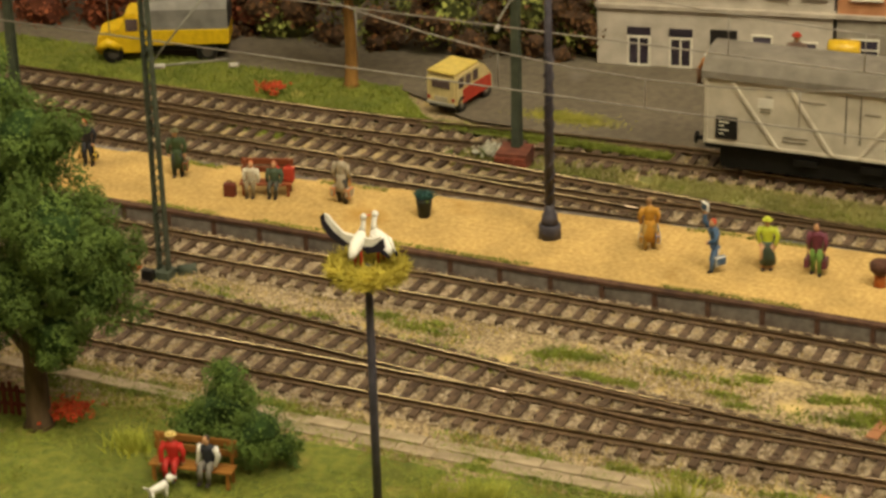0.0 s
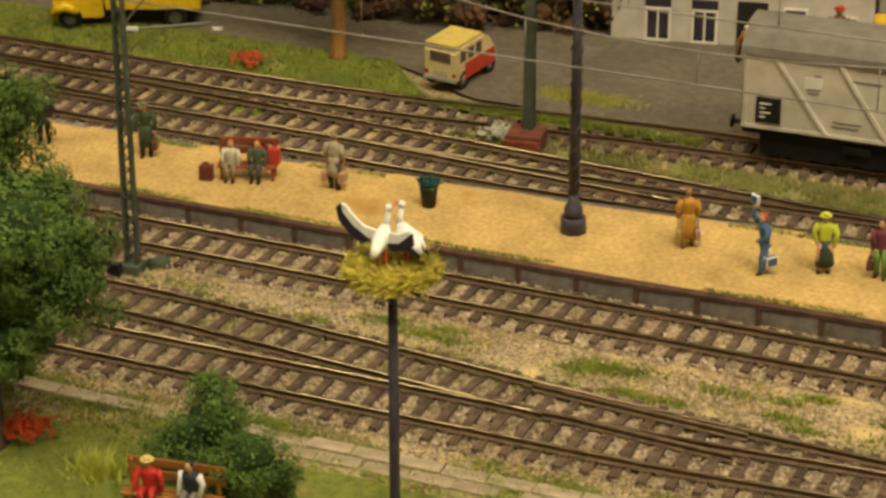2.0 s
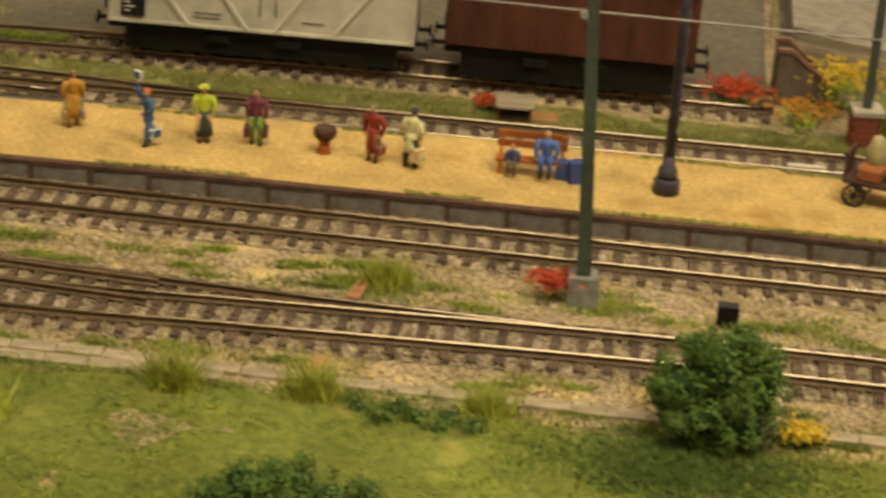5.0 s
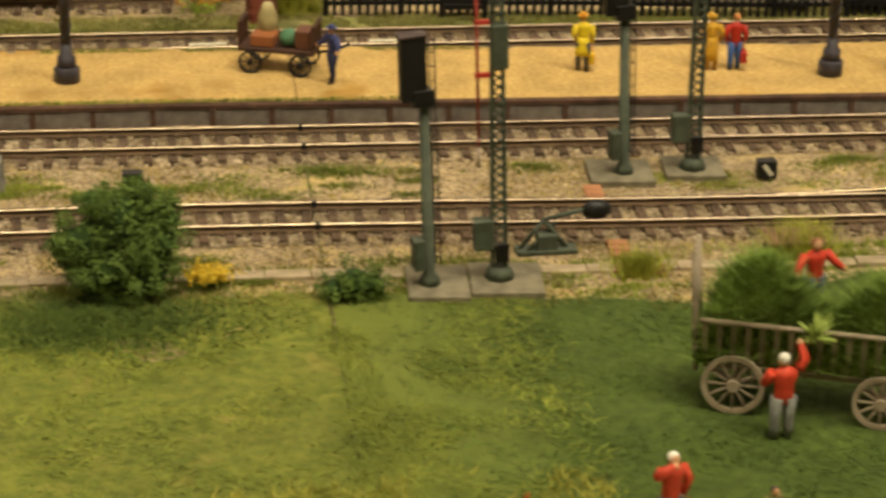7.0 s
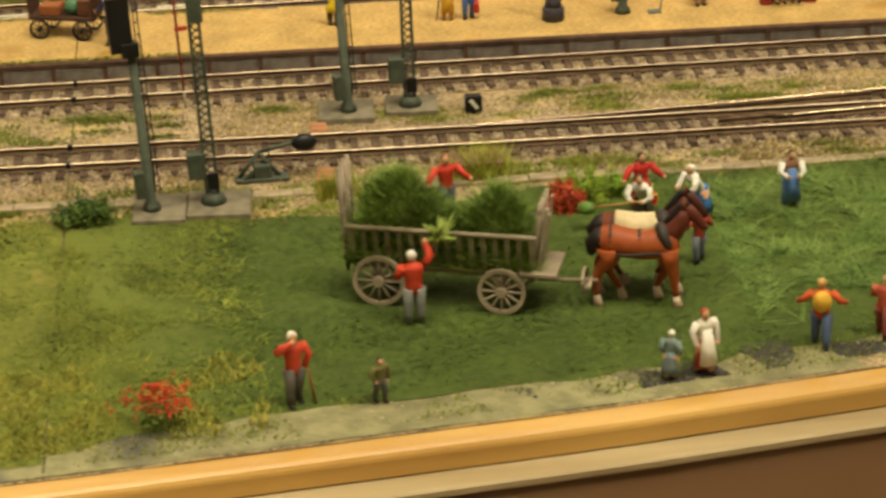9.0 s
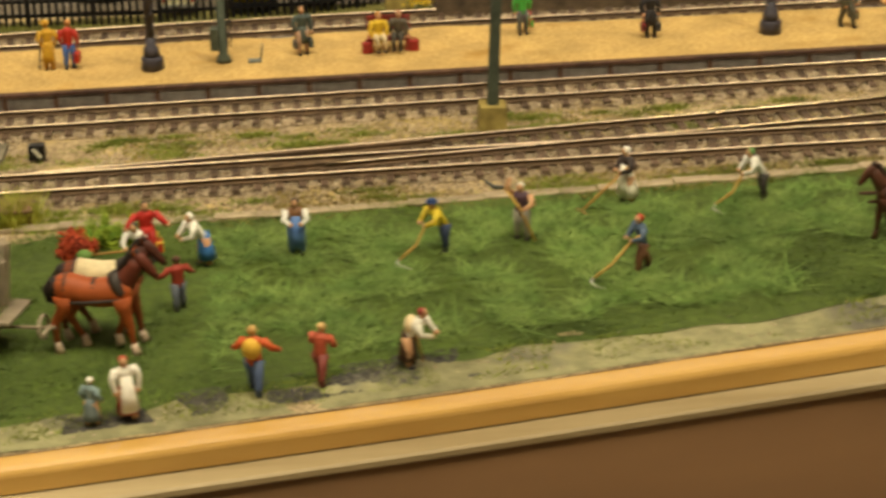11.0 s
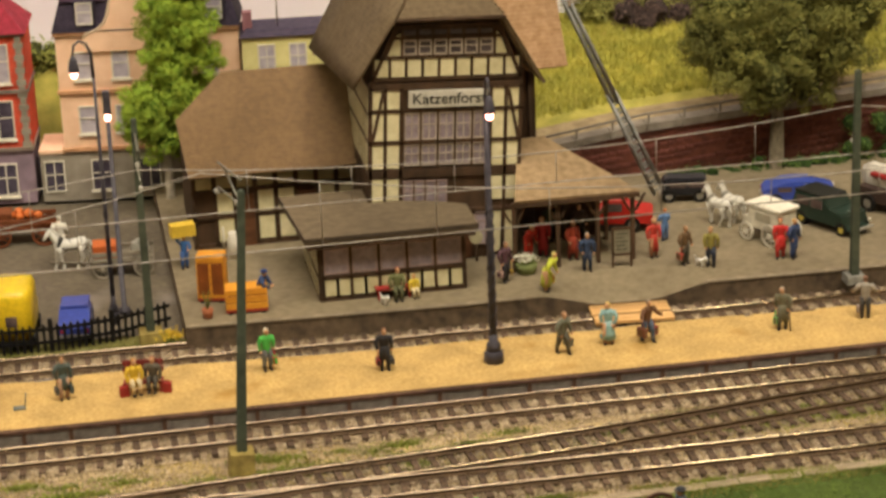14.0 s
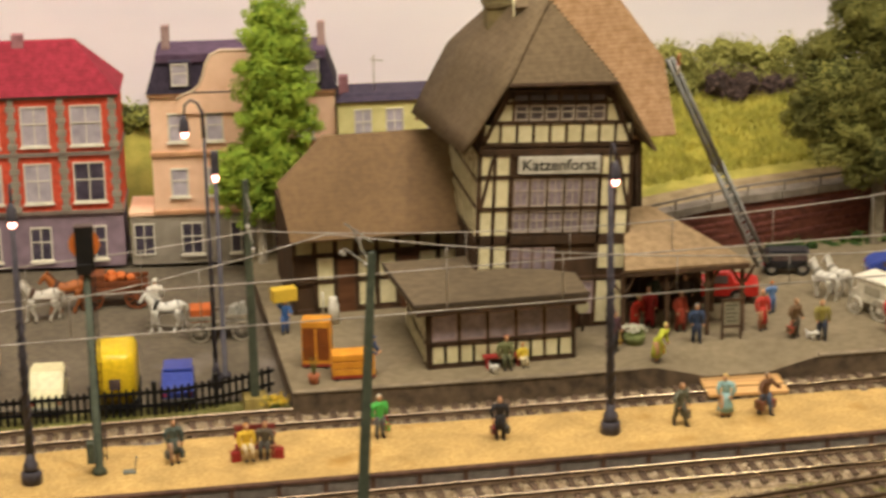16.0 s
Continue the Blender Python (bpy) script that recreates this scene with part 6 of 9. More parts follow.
figurine(776.8, 113, T, 50, "#c8cf3c", "#8b7a3a", "in a lime dress walking with a red bag", hair="#cdbb6c", how="bend", skirt="#b7b83c", bags=((1, "#c43a30", 4.6),), group="station figurines")
figurine(834.7, 141.7, T, 15, "#b53a2c", "#9c6a4a", "in a red dress", hair="#c08a6a", coat=3.5, group="station figurines")
figurine(845.8, 163, T, 190, "#5f7fae", "#52698f", "in light blue overalls", hair="#c0733c", arms="front", h=16, group="station figurines")
figurine(846.4, 129, T, 20, "#6b5236", "#4c4538", "in a brown jacket with a red bag", hair="#9a7a58", bags=((-1, "#c4453a", 4),), h=19, group="station figurines")
figurine(857, 122.5, T, -15, "#8f8440", "#2c303c", "in an olive jacket and dark trousers", hair="#a98a5c", group="station figurines")
figurine(891, 124.3, T, -15, "#c2302a", "#b3352c", "in a red blouse", hair="#b05a34", coat=5, group="station figurines")
figurine(897, 123, T, 35, "#3c4c72", "#35436a", "in a dark blue suit with a pale collar", hair="#c8a468", group="station figurines")
figurine(806, 172, T, 0, "#4b3a34", "#2f2926", "in dark brown under the hall roof", group="station figurines")
figurine(792, 176, T, 15, "#37402e", "#2b2d25", "in dark green under the hall roof", group="station figurines")
figurine(561, 236, 3.0, 180, "#e6e0d2", "#e6e0d2", "of a driver in white behind the pony", hair="#e6e0d2", group="station figurines")

F = -3.6
G = "hay-making figurines"
figurine(549.2, -130, F, 0, "#8a6244", "#5573a5", "in a brown waistcoat drinking, with blue apron", sleeve="#e4e0d6", hair="#2e2620", apron="#5577ad", arms="front", group=G)
figurine(519.5, -133.5, F, -65, "#e8e2d4", "#3f6ca5", "in a white kerchief and blue skirt bending", hair="#e8e2d4", how="bend", skirt="#3f74b5", arms="front", group=G)
figurine(512, -167.5, F, 200, "#9a3a2a", "#5c6068", "of a boy in a red shirt holding the horse", hair="#5a3a2a", arms="out", h=18, group=G)
figurine(597, -134.5, F, -62, "#d9bf35", "#2c3752", "in a yellow shirt mowing with a scythe", hair="#2f4168", hat="#31456f", how="bend", arms="front", tool=("scythe", ""), group=G)
figurine(622.7, -128.5, F, -15, "#5a4350", "#a09a8c", "in a plum shirt whetting a scythe", sleeve="#c99a72", hair="#cfc7b4", arms="up", tool=("scythe_up", ""), group=G)
figurine(661, -103.5, F, -68, "#3a2f2c", "#c9ad88", "in a white kerchief and long white apron raking", hair="#ece6d8", skirt="#e9e2cf", apron="#f0eadb", arms="front", tool=("rake", ""), group=G)
figurine(706, -108.4, F, -75, "#d8d4c6", "#3a3530", "in a white shirt mowing with a scythe", hair="#6f9a58", how="bend", arms="front", tool=("scythe", ""), group=G)
figurine(657.5, -161, F, -70, "#4f6076", "#6d4a33", "of a red-haired mower in a blue waistcoat", hair="#b0432a", how="walk", arms="front", tool=("scythe", ""), group=G)
figurine(535, -229.5, F, 165, "#c95a2c", "#4a5878", "in an orange shirt with a yellow rucksack", hair="#c39a5c", pack="#dcae3e", how="walk", arms="out", h=21, group=G)
figurine(554, -226, F, 150, "#b05238", "#7a3a30", "in a rust jacket and red shorts", hair="#c9a468", how="walk", arms="front", h=19, group=G)
figurine(580, -218.5, F, 65, "#ddd6c4", "#5a3a2c", "with a white shirt and a large cream basket", hair="#8c3a2c", skirt="#4f3426", pack="#dcc79a", arms="front", tool=("stick", "#b98a48"), how="bend", group=G)
figurine(489, -243, F, 150, "#7a8c8c", "#8a6a44", "of a girl in grey with a white kerchief", hair="#e6e0d0", h=15, skirt="#6d7a7a", group=G)
figurine(499, -241, F, 20, "#e6dfce", "#a5402f", "in a white blouse and red skirt with apron", hair="#a5442c", skirt="#a8402e", apron="#e9e2d2", group=G)
figurine(421.5, -197.5, F, 185, "#c9432a", "#7a7b74", "in a red shirt and grey trousers pitching hay", hair="#d5d0c4", arms="up", tool=("bundle", "#8f9f48"), h=23.5, group=G)
figurine(384, -243, F, 25, "#cc4a30", "#5a544c", "in a red shirt with a white cap drinking", hair="#e8e3d6", arms="drink", tool=("stick", "#7a4a2a"), h=22.5, group=G)
figurine(407.5, -245, F, 30, "#6f6a3c", "#4c4a40", "of a child in olive with dark shorts", hair="#3b342f", h=14, group=G)
figurine(501, -127, F, 10, "#bb2c22", "#a82a22", "in a bright red dress with a yellow can", hair="#3a2a24", coat=3, arms="out", bags=((1, "#d8b838", 4.2),), h=21, group=G)
figurine(500, -137, F, -25, "#e2ddd0", "#4f4a40", "in a white shirt lifting hay with a fork", hair="#2d2824", how="bend", arms="front", tool=("fork", "#5f7f36"), group=G)
figurine(434, -172, 18.5, 15, "#cc3f2a", "#4f5560", "in a red shirt standing in the hay wagon", hair="#8a5a38", arms="out", h=21, group=G)
figurine(-37.5, -140.5, -1.9, 10, "#c4332a", "#b33028", "in a red dress and straw hat on the bench", hair="#7c4a30", hat="#d8bd74", how="sit", skirt=None, group="park figurines")
figurine(-26.3, -138.5, -1.9, 5, "#2f3038", "#7b766c", "in a dark waistcoat on the bench", sleeve="#e4e0d6", hair="#3a2e26", how="sit", group="park figurines")
figurine(-111.5, 49, PZ, 15, "#d2c8b0", "#8a7a5c", "in a cream jacket seated on the platform bench", hair="#c06a3c", how="sit", h=18)
figurine(-103, 51.5, PZ, 12, "#4c5a46", "#4a4a40", "in green seated with a red rucksack", hair="#a5563a", how="sit", pack="#c03a2c", h=18)
figurine(191, 53.5, P + 1.2, 0, "#4a5380", "#6a5c4c", "of a child in blue seated on the platform bench", hair="#a5653a", how="sit", h=13)
figurine(202, 54, P + 1.6, 0, "#5470ad", "#4c62a0", "in blue seated on the platform bench", hair="#7c5a4a", how="sit")
figurine(585.5, 50, P + 1.2, 10, "#dcb632", "#d9c49a", "in a yellow dress seated on the platform bench", hair="#c58a3c", how="sit", coat=3)
figurine(593.5, 51, P + 1.2, -15, "#5f5648", "#504a40", "in dark grey seated on the platform bench", hair="#a06a4a", how="sit")
figurine(771.6, -138.5, 9.2, -80, "#4a4f58", "#3d414a", "of a driver in dark clothes on the hay rake", hat="#3a3c42", how="sit", group=G)

# animals, each one plain mesh
def horse(x, y, z, rz, coat, mane, label, harness=None, s=1.0, socks=None, blanket=None, head=None):
    cols, b = [coat, mane, harness or coat, socks or coat, blanket or coat, head or coat], bmesh.new()
    loft(b, [(-11.4, 0, 16.6), (-10.8, 0, 16.8), (-9.4, 0, 17.0), (-7.2, 0, 17.0), (-3, 0, 16.1), (1, 0, 15.9), (5, 0, 16.5), (7.6, 0, 16.9), (9.0, 0, 17.2)], [1.0, 2.6, 3.6, 3.95, 3.7, 3.75, 3.95, 3.3, 1.8], 16, 0, 0.96)
    loft(b, [(5.4, 0, 17.6), (8.0, 0, 20.2), (9.8, 0, 22.8), (10.9, 0, 25.2)], [3.5, 2.7, 2.1, 1.6], 12, 5, 0.72)
    loft(b, [(9.6, 0, 25.4), (11.2, 0, 25.4), (13.0, 0, 23.6), (14.8, 0, 21.2), (15.6, 0, 20.2)], [1.0, 1.75, 1.5, 1.05, 0.75], 10, 5, 0.75)
    for sy in (-0.9, 0.9):
        loft(b, [(10.2, sy, 26.4), (10.2, sy * 1.3, 28.4)], [0.6, 0.1], 5, 0)
    loft(b, [(4.6, 0, 20.2), (7.0, 0, 23.0), (9.2, 0, 26.2), (10.8, 0, 27.0), (12.2, 0, 25.6)], [0.6, 1.1, 1.1, 0.9, 0.4], 7, 1, 0.55)
    if head:
        loft(b, [(-8.6, 0, 17.0), (-10.6, 0, 16.9), (-12.2, 0, 15.6), (-12.6, 0, 13.0)], [3.8, 3.2, 2.2, 0.8], 10, 1, 0.9)
    else:
        loft(b, [(-11.0, 0, 18.4), (-12.8, 0, 17.6), (-13.8, 0, 13.0), (-13.4, 0, 7.4)], [0.7, 1.0, 1.4, 0.3], 8, 1)
    for lx, sy, sw, up, back in ((6.4, -1.9, 2.2, 0.0, 0), (6.2, 1.9, -2.6, 1.0, 0), (-8.4, -2.0, -2.6, 0.0, 1), (-8.0, 2.0, 2.8, 0.4, 1)):
        hock = -1.3 if back else 0.5
        loft(b, [(lx, sy, 15.6), (lx + sw * 0.2 + (0.7 if back else 0), sy, 12.2), (lx + sw * 0.4 + hock, sy, 8.8), (lx + sw * 0.5 + hock, sy, 7.4), (lx + sw * 0.8 + hock * 0.5, sy, 4.4 + up), (lx + sw, sy, 2.4 + up)], [2.7, 2.0, 1.25, 1.15, 0.75, 0.75], 9, 0)
        loft(b, [(lx + sw * 0.97, sy, 3.0 + up), (lx + sw + 0.3, sy, 1.5 + up), (lx + sw + 0.6, sy, up)], [0.85, 1.0, 1.25], 9, 3)
    if harness:
        loft(b, [(5.2, 0, 17.4), (6.2, 0, 18.0), (7.2, 0, 18.4)], [4.3, 4.4, 3.9], 14, 2, 0.86)
        loft(b, [(-1.0, 0, 16.0), (-0.2, 0, 16.0)], [3.85, 3.85], 14, 2, 0.9)
        loft(b, [(-8.0, 0, 17.0), (-7.4, 0, 17.0)], [4.1, 4.1], 14, 2, 0.9)
        for sy in (-3.6, 3.6):
            loft(b, [(6.5, sy, 15.4), (-2, sy * 1.02, 14.6), (-11, sy * 0.8, 14)], 0.4, 5, 2)
    if blanket:
        loft(b, [(-7.2, 0, 17.5), (-1.5, 0, 16.9), (4.4, 0, 17.0)], [3.9, 3.85, 4.0], 14, 4, 0.92)
    for v in b.verts:
        v.co *= s
    return solid("horse_figurine", b, [paint(c) for c in cols], x, y, z, rz, label=label, category="horse figurine", group="horse figurines")


horse(489.5, -193.5, F, -12, "#9c4c20", "#241c1a", "chestnut miniature cart horse in harness on the field", "#3a322c", 1.2, "#c9b09a", None, "#5e2a1a")
horse(491.5, -184, F, -12, "#7a3c1e", "#241c1a", "chestnut miniature cart horse under a pale blanket", "#3a322c", 1.2, "#c9b09a", "#d9c79c", "#4a2418")
horse(744, -148, F, 184, "#4c2b1b", "#2b1d16", "dark bay miniature horse before the hay rake", "#2d2019", 0.98)
horse(565, 228, -2.2, 178, "#d9d6cc", "#c8c4b8", "white miniature pony in black harness", "#33302c", 0.78)
horse(876, 178, T, 116, "#dcd8cc", "#cdc8bc", "white miniature carriage horse", "#8b857a", 0.68)
horse(884, 181, T, 116, "#d8d3c6", "#c4bfb2", "white miniature carriage horse", "#8b857a", 0.68)
horse(519, 268, -2.2, 185, "#a5602c", "#5f3a20", "light brown miniature horse before the brown wagon", "#4a3020", 0.8)
horse(507, 258, -2.2, 185, "#c9c2b4", "#b0a898", "pale grey miniature horse", "#4a3020", 0.8)


def dog(x, y, z, rz, c, label, s=1.0):
    b = bmesh.new()
    loft(b, [(-2.4, 0, 2.6), (0, 0, 2.8), (2.2, 0, 3.2)], [0.8, 1.1, 1.1], 8)
    ball(b, (3.2, 0, 4.4), 1.05, seg=8, rings=6)
    loft(b, [(3.6, 0, 4.3), (4.8, 0, 4.0)], [0.6, 0.4], 6)
    loft(b, [(-2.4, 0, 3), (-3.8, 0, 4.4)], [0.4, 0.2], 5)
    for lx in (-1.8, 1.8):
        for sy in (-0.6, 0.6):
            loft(b, [(lx, sy, 2.4), (lx, sy, 0)], 0.4, 6)
    for v in b.verts:
        v.co *= s
    return solid("dog_figurine", b, paint(c), x, y, z, rz, label=label, category="dog figurine")


dog(702.3, 116, T, -70, "#e6e2d8", "small white dog figurine on the station platform")
dog(852.5, 124.5, T, -60, "#e6e2d8", "small white dog figurine on the station platform")
dog(-36.5, -152, F, 60, "#e6e2d8", "white dog figurine in the grass before the bench", 1.3)


def stork(x, y, z, rz, spread, label):
    """Faces its own +x; spread wings stand across the body."""
    cols, b = ["#ece8dd", "#2a2632", "#c4442a"], bmesh.new()
    loft(b, [(-5.0, 0, 6.6), (-3.4, 0, 7.6), (-1, 0, 9.0), (1.6, 0, 10.2), (2.8, 0, 11.4)], [0.7, 1.4, 2.0, 1.9, 1.1], 10, 0)
    loft(b, [(2.4, 0, 11.0), (3.2, -0.3, 13.0), (2.8, -0.6, 15.2)], [1.1, 0.75, 0.65], 8, 0)
    ball(b, (2.9, -0.7, 15.9), 1.0, 0, seg=8, rings=6)
    loft(b, [(3.6, -0.8, 15.9), (6.4, -1.4, 15.2)], [0.38, 0.1], 6, 2)
    for sy in (-0.9, 0.9):
        loft(b, [(-0.4, sy, 8), (-0.2, sy, 0)], 0.42, 6, 2)
        loft(b, [(-0.2, sy, 0.3), (1.4, sy * 1.5, 0.2)], 0.4, 5, 2)
    if spread:
        prism(b, [(0.8, 10.8), (4.6, 11.6), (7.4, 14.2), (8.8, 16.0), (10.0, 16.4), (9.8, 14.4), (7.0, 11.2), (3.4, 8.8), (0.8, 8.4)], "x", 0.2, 1.0, 0)
        prism(b, [(3.0, 8.6), (7.0, 11.3), (9.6, 14.4), (10.0, 16.6), (11.2, 15.4), (10.6, 12.4), (8.0, 9.4), (4.4, 7.4)], "x", -0.1, 0.6, 1)
        prism(b, [(-0.8, 10.8), (-4.2, 10.8), (-6.8, 12.0), (-7.0, 10.6), (-4.2, 8.4), (-0.8, 8.0)], "x", 0.2, 1.0, 0)
        prism(b, [(-0.8, 8.2), (-4.2, 8.6), (-7.0, 11.2), (-7.6, 11.6), (-8.0, 8.4), (-7.4, 6.6), (-6.4, 7.4), (-2.6, 6.4)], "x", -0.1, 0.6, 1)
    else:
        for sy in (-1, 1):
            loft(b, [(2, sy * 1.6, 10), (-2, sy * 1.9, 9.2), (-5.5, sy * 1.1, 7.6)], [1.0, 1.3, 0.4], 8, 0, 0.5)
            loft(b, [(-1.5, sy * 2.0, 8.6), (-6.4, sy * 1.3, 6.6)], [1.1, 0.6], 8, 1, 0.5)
    return solid("stork_figurine", b, [paint(c) for c in cols], x, y, z, rz, label=label, category="stork figurine", group="stork figurines")


stork(36.2, -155.4, 85.5, 92, True, "white stork figurine spreading black-edged wings in the nest")
stork(41.0, -151.6, 85.5, 150, False, "white stork figurine with folded black wings in the nest")

# ---- wheels and vehicles ----
def spoked_wheel(parent, c, axis, r, spokes, material, name="wheel", w=1.1):
    b = bmesh.new()
    ring(b, c, axis, r, r * 0.84, w, 28)
    wh = part(name, b, material, parent)
    b = bmesh.new()
    c = Vector(c)
    for k in range(spokes):
        a = 2 * math.pi * k / spokes
        d = Vector((math.cos(a), 0, math.sin(a))) if axis == "y" else Vector((0, math.cos(a), math.sin(a)))
        loft(b, [c + d * r * 0.16, c + d * r * 0.88], r * 0.05, 5)
    part("spokes", b, material, wh)
    b = bmesh.new()
    disc(b, c, axis, r * 0.2, w * 2.2, 12)
    part("hub", b, material, wh)
    return wh


def tyre_wheel(parent, c, axis, r, w, rim="#8a8478"):
    b = bmesh.new()
    ring(b, c, axis, r, r * 0.55, w, 20)
    wh = part("wheel", b, BLACK, parent)
    b = bmesh.new()
    disc(b, c, axis, r * 0.56, w * 0.7, 14)
    part("rim", b, paint(rim), wh)
    return wh


def car(x, y, z, rz, body, label, L=48, W=19, H=17, kind="sedan", roof=None, rim="#8a8478", name="car"):
    """A model car that drives along its own +x."""
    c = thing(name, x, y, z, rz, label=label, category="car", group="parked vehicles")
    h, l = L / 2, 0.0
    shapes = {
        "sedan": [(-h, 3), (-h, 8), (-h + 5, 10), (-h + 11, H * 0.98), (-h + 24, H), (h - 16, 10.4), (h - 3, 9), (h, 7), (h, 3)],
        "van": [(-h, 3), (-h, H - 2), (-h + 2, H), (h - 10, H), (h - 4, H - 3), (h - 1, 9), (h, 7), (h, 3)],
        "oldtimer": [(-h, 3.4), (-h, 9), (-h + 2, H), (-h + 22, H), (-h + 24, 11), (h - 5, 11), (h - 4, 4), (h, 3.4)],
    }[kind]
    k = L / 48.0
    pts = [(max(-h, min(h, px if abs(px) >= h - 1e-6 else px)), pz) for px, pz in shapes]
    b = bmesh.new()
    prism(b, pts, "y", -W / 2, W / 2)
    bmesh.ops.bevel(b, geom=list(b.edges), offset=0.9, segments=2, affect="EDGES")
    for f in b.faces:
        f.smooth = False
    bd = part("body", b, paint(body, 0.3), c)
    if roof:
        b = bmesh.new()
        xs = [p[0] for p in pts if p[1] > H - 3]
        box(b, min(xs), -W / 2 + 0.6, H - 0.4, max(xs), W / 2 - 0.6, H + 0.7, bevel=0.4)
        part("roof", b, paint(roof, 0.4), c)
    top = [p[0] for p in pts if p[1] > H - 3]
    x0, x1 = min(top) + 1.5, max(top) - 1.0
    n = 2 if kind != "van" else 3
    for sy in (-1, 1):
        for q in range(n):
            a, e = x0 + (x1 - x0) * q / n + 0.7, x0 + (x1 - x0) * (q + 1) / n - 0.7
            b = bmesh.new()
            box(b, a, sy * W / 2 - 0.2, H * 0.62, e, sy * W / 2 + 0.2, H - 2, bevel=0.15)
            part("side_window", b, PANE_DARK, c)
    b = bmesh.new()
    box(b, -h - 0.25, -W * 0.3, H * 0.62, -h + 0.4, W * 0.3, H - 2.6, bevel=0.15)
    if kind != "sedan":
        part("rear_window", b, PANE_DARK, c)
    else:
        b.free()
    for sx in (-h + 8 * k, h - 8 * k):
        for sy in (-1, 1):
            tyre_wheel(c, (sx, sy * (W / 2 - 0.9), 3.4), "y", 3.4, 2.0, rim)
    for sy in (-1, 1):
        b = bmesh.new()
        ball(b, (h - 0.2, sy * W * 0.34, 7), 1.1, s=(0.5, 1, 1), seg=8, rings=6)
        part("headlight", b, paint("#d8d2c0", 0.2), c)
        b = bmesh.new()
        box(b, -h - 0.3, sy * W * 0.4 - 0.6, 5.4, -h + 0.3, sy * W * 0.4 + 0.6, 6.8)
        part("tail_light", b, paint("#a5281f", 0.3), c)
    b = bmesh.new()
    box(b, -h - 0.7, -W / 2 + 0.4, 3.2, -h + 0.2, W / 2 - 0.4, 4.4, bevel=0.2)
    part("bumper", b, paint("#9b978c", 0.3), c)
    b = bmesh.new()
    box(b, h - 0.3, -W / 2 + 0.4, 3.2, h + 0.7, W / 2 - 0.4, 4.4, bevel=0.2)
    part("bumper", b, paint("#9b978c", 0.3), c)
    return c


van = car(-82.5, 177.5, -2.2, 82, "#d8c48a", "cream and red delivery van parked on the road", L=29, W=14.5, H=17, kind="van", roof="#d3b95f", name="delivery_van")
for sy in (-1, 1):
    b = bmesh.new()
    box(b, -9, sy * 7.25 - 0.15, 3.4, 13, sy * 7.25 + 0.2, 9.6, bevel=0.15)
    part("red_side", b, paint("#b9402c"), van, "red lower side panel")
b = bmesh.new()
box(b, -14.75, -3, 4.8, -14.4, 3, 7)
part("number_plate", b, paint("#b9ae94"), van)

lorry = thing("lorry", -225, 183, -2.2, 204, label="yellow lorry with grey tarpaulin top beside the lawn", category="lorry", group="parked vehicles")
b = bmesh.new()
prism(b, [(10, 4), (10, 20), (12, 22), (17, 22), (19, 15), (29, 13), (30, 10), (30, 4)], "y", -8.5, 8.5)
bmesh.ops.bevel(b, geom=list(b.edges), offset=0.8, segments=2, affect="EDGES")
part("cab", b, paint("#d8b21e", 0.35), lorry)
for sy in (-1, 1):
    b = bmesh.new()
    box(b, 11.5, sy * 8.5 - 0.2, 14.5, 17, sy * 8.5 + 0.2, 20, bevel=0.2)
    part("side_window", b, PANE_DARK, lorry)
    b = bmesh.new()
    loft(b, [(20, sy * 8.2, 7), (25, sy * 9, 9.5), (30, sy * 8.6, 6.5)], [1.6, 2.2, 1.4], 8)
    part("mudguard", b, paint("#d8b21e", 0.35), lorry)
b = bmesh.new()
box(b, -28, -9.5, 8, 9, 9.5, 15, bevel=0.4)
part("bed", b, paint("#d8b21e", 0.4), lorry)
b = bmesh.new()
prism(b, [(-9.2, 15), (-9.2, 24), (-6, 28), (6, 28), (9.2, 24), (9.2, 15)], "x", -27.5, 8.5)
part("tarpaulin", b, mat("tarpaulin", "#8b8780", "#6f6b65", 120, 0.8, 0.3, broad=0.2), lorry)
b = bmesh.new()
box(b, -28.2, -7.6, 15.4, -27.3, 7.6, 25.5)
part("rear_opening", b, mat("doorway_dark", "#2b2521"), lorry)
b = bmesh.new()
box(b, -27, -5, 4, 29, 5, 7.9)
part("chassis", b, BLACK, lorry)
for sx in (-18, 23):
    for sy in (-1, 1):
        tyre_wheel(lorry, (sx, sy * 7.6, 4.6), "y", 4.6, 2.6, "#4c463e")


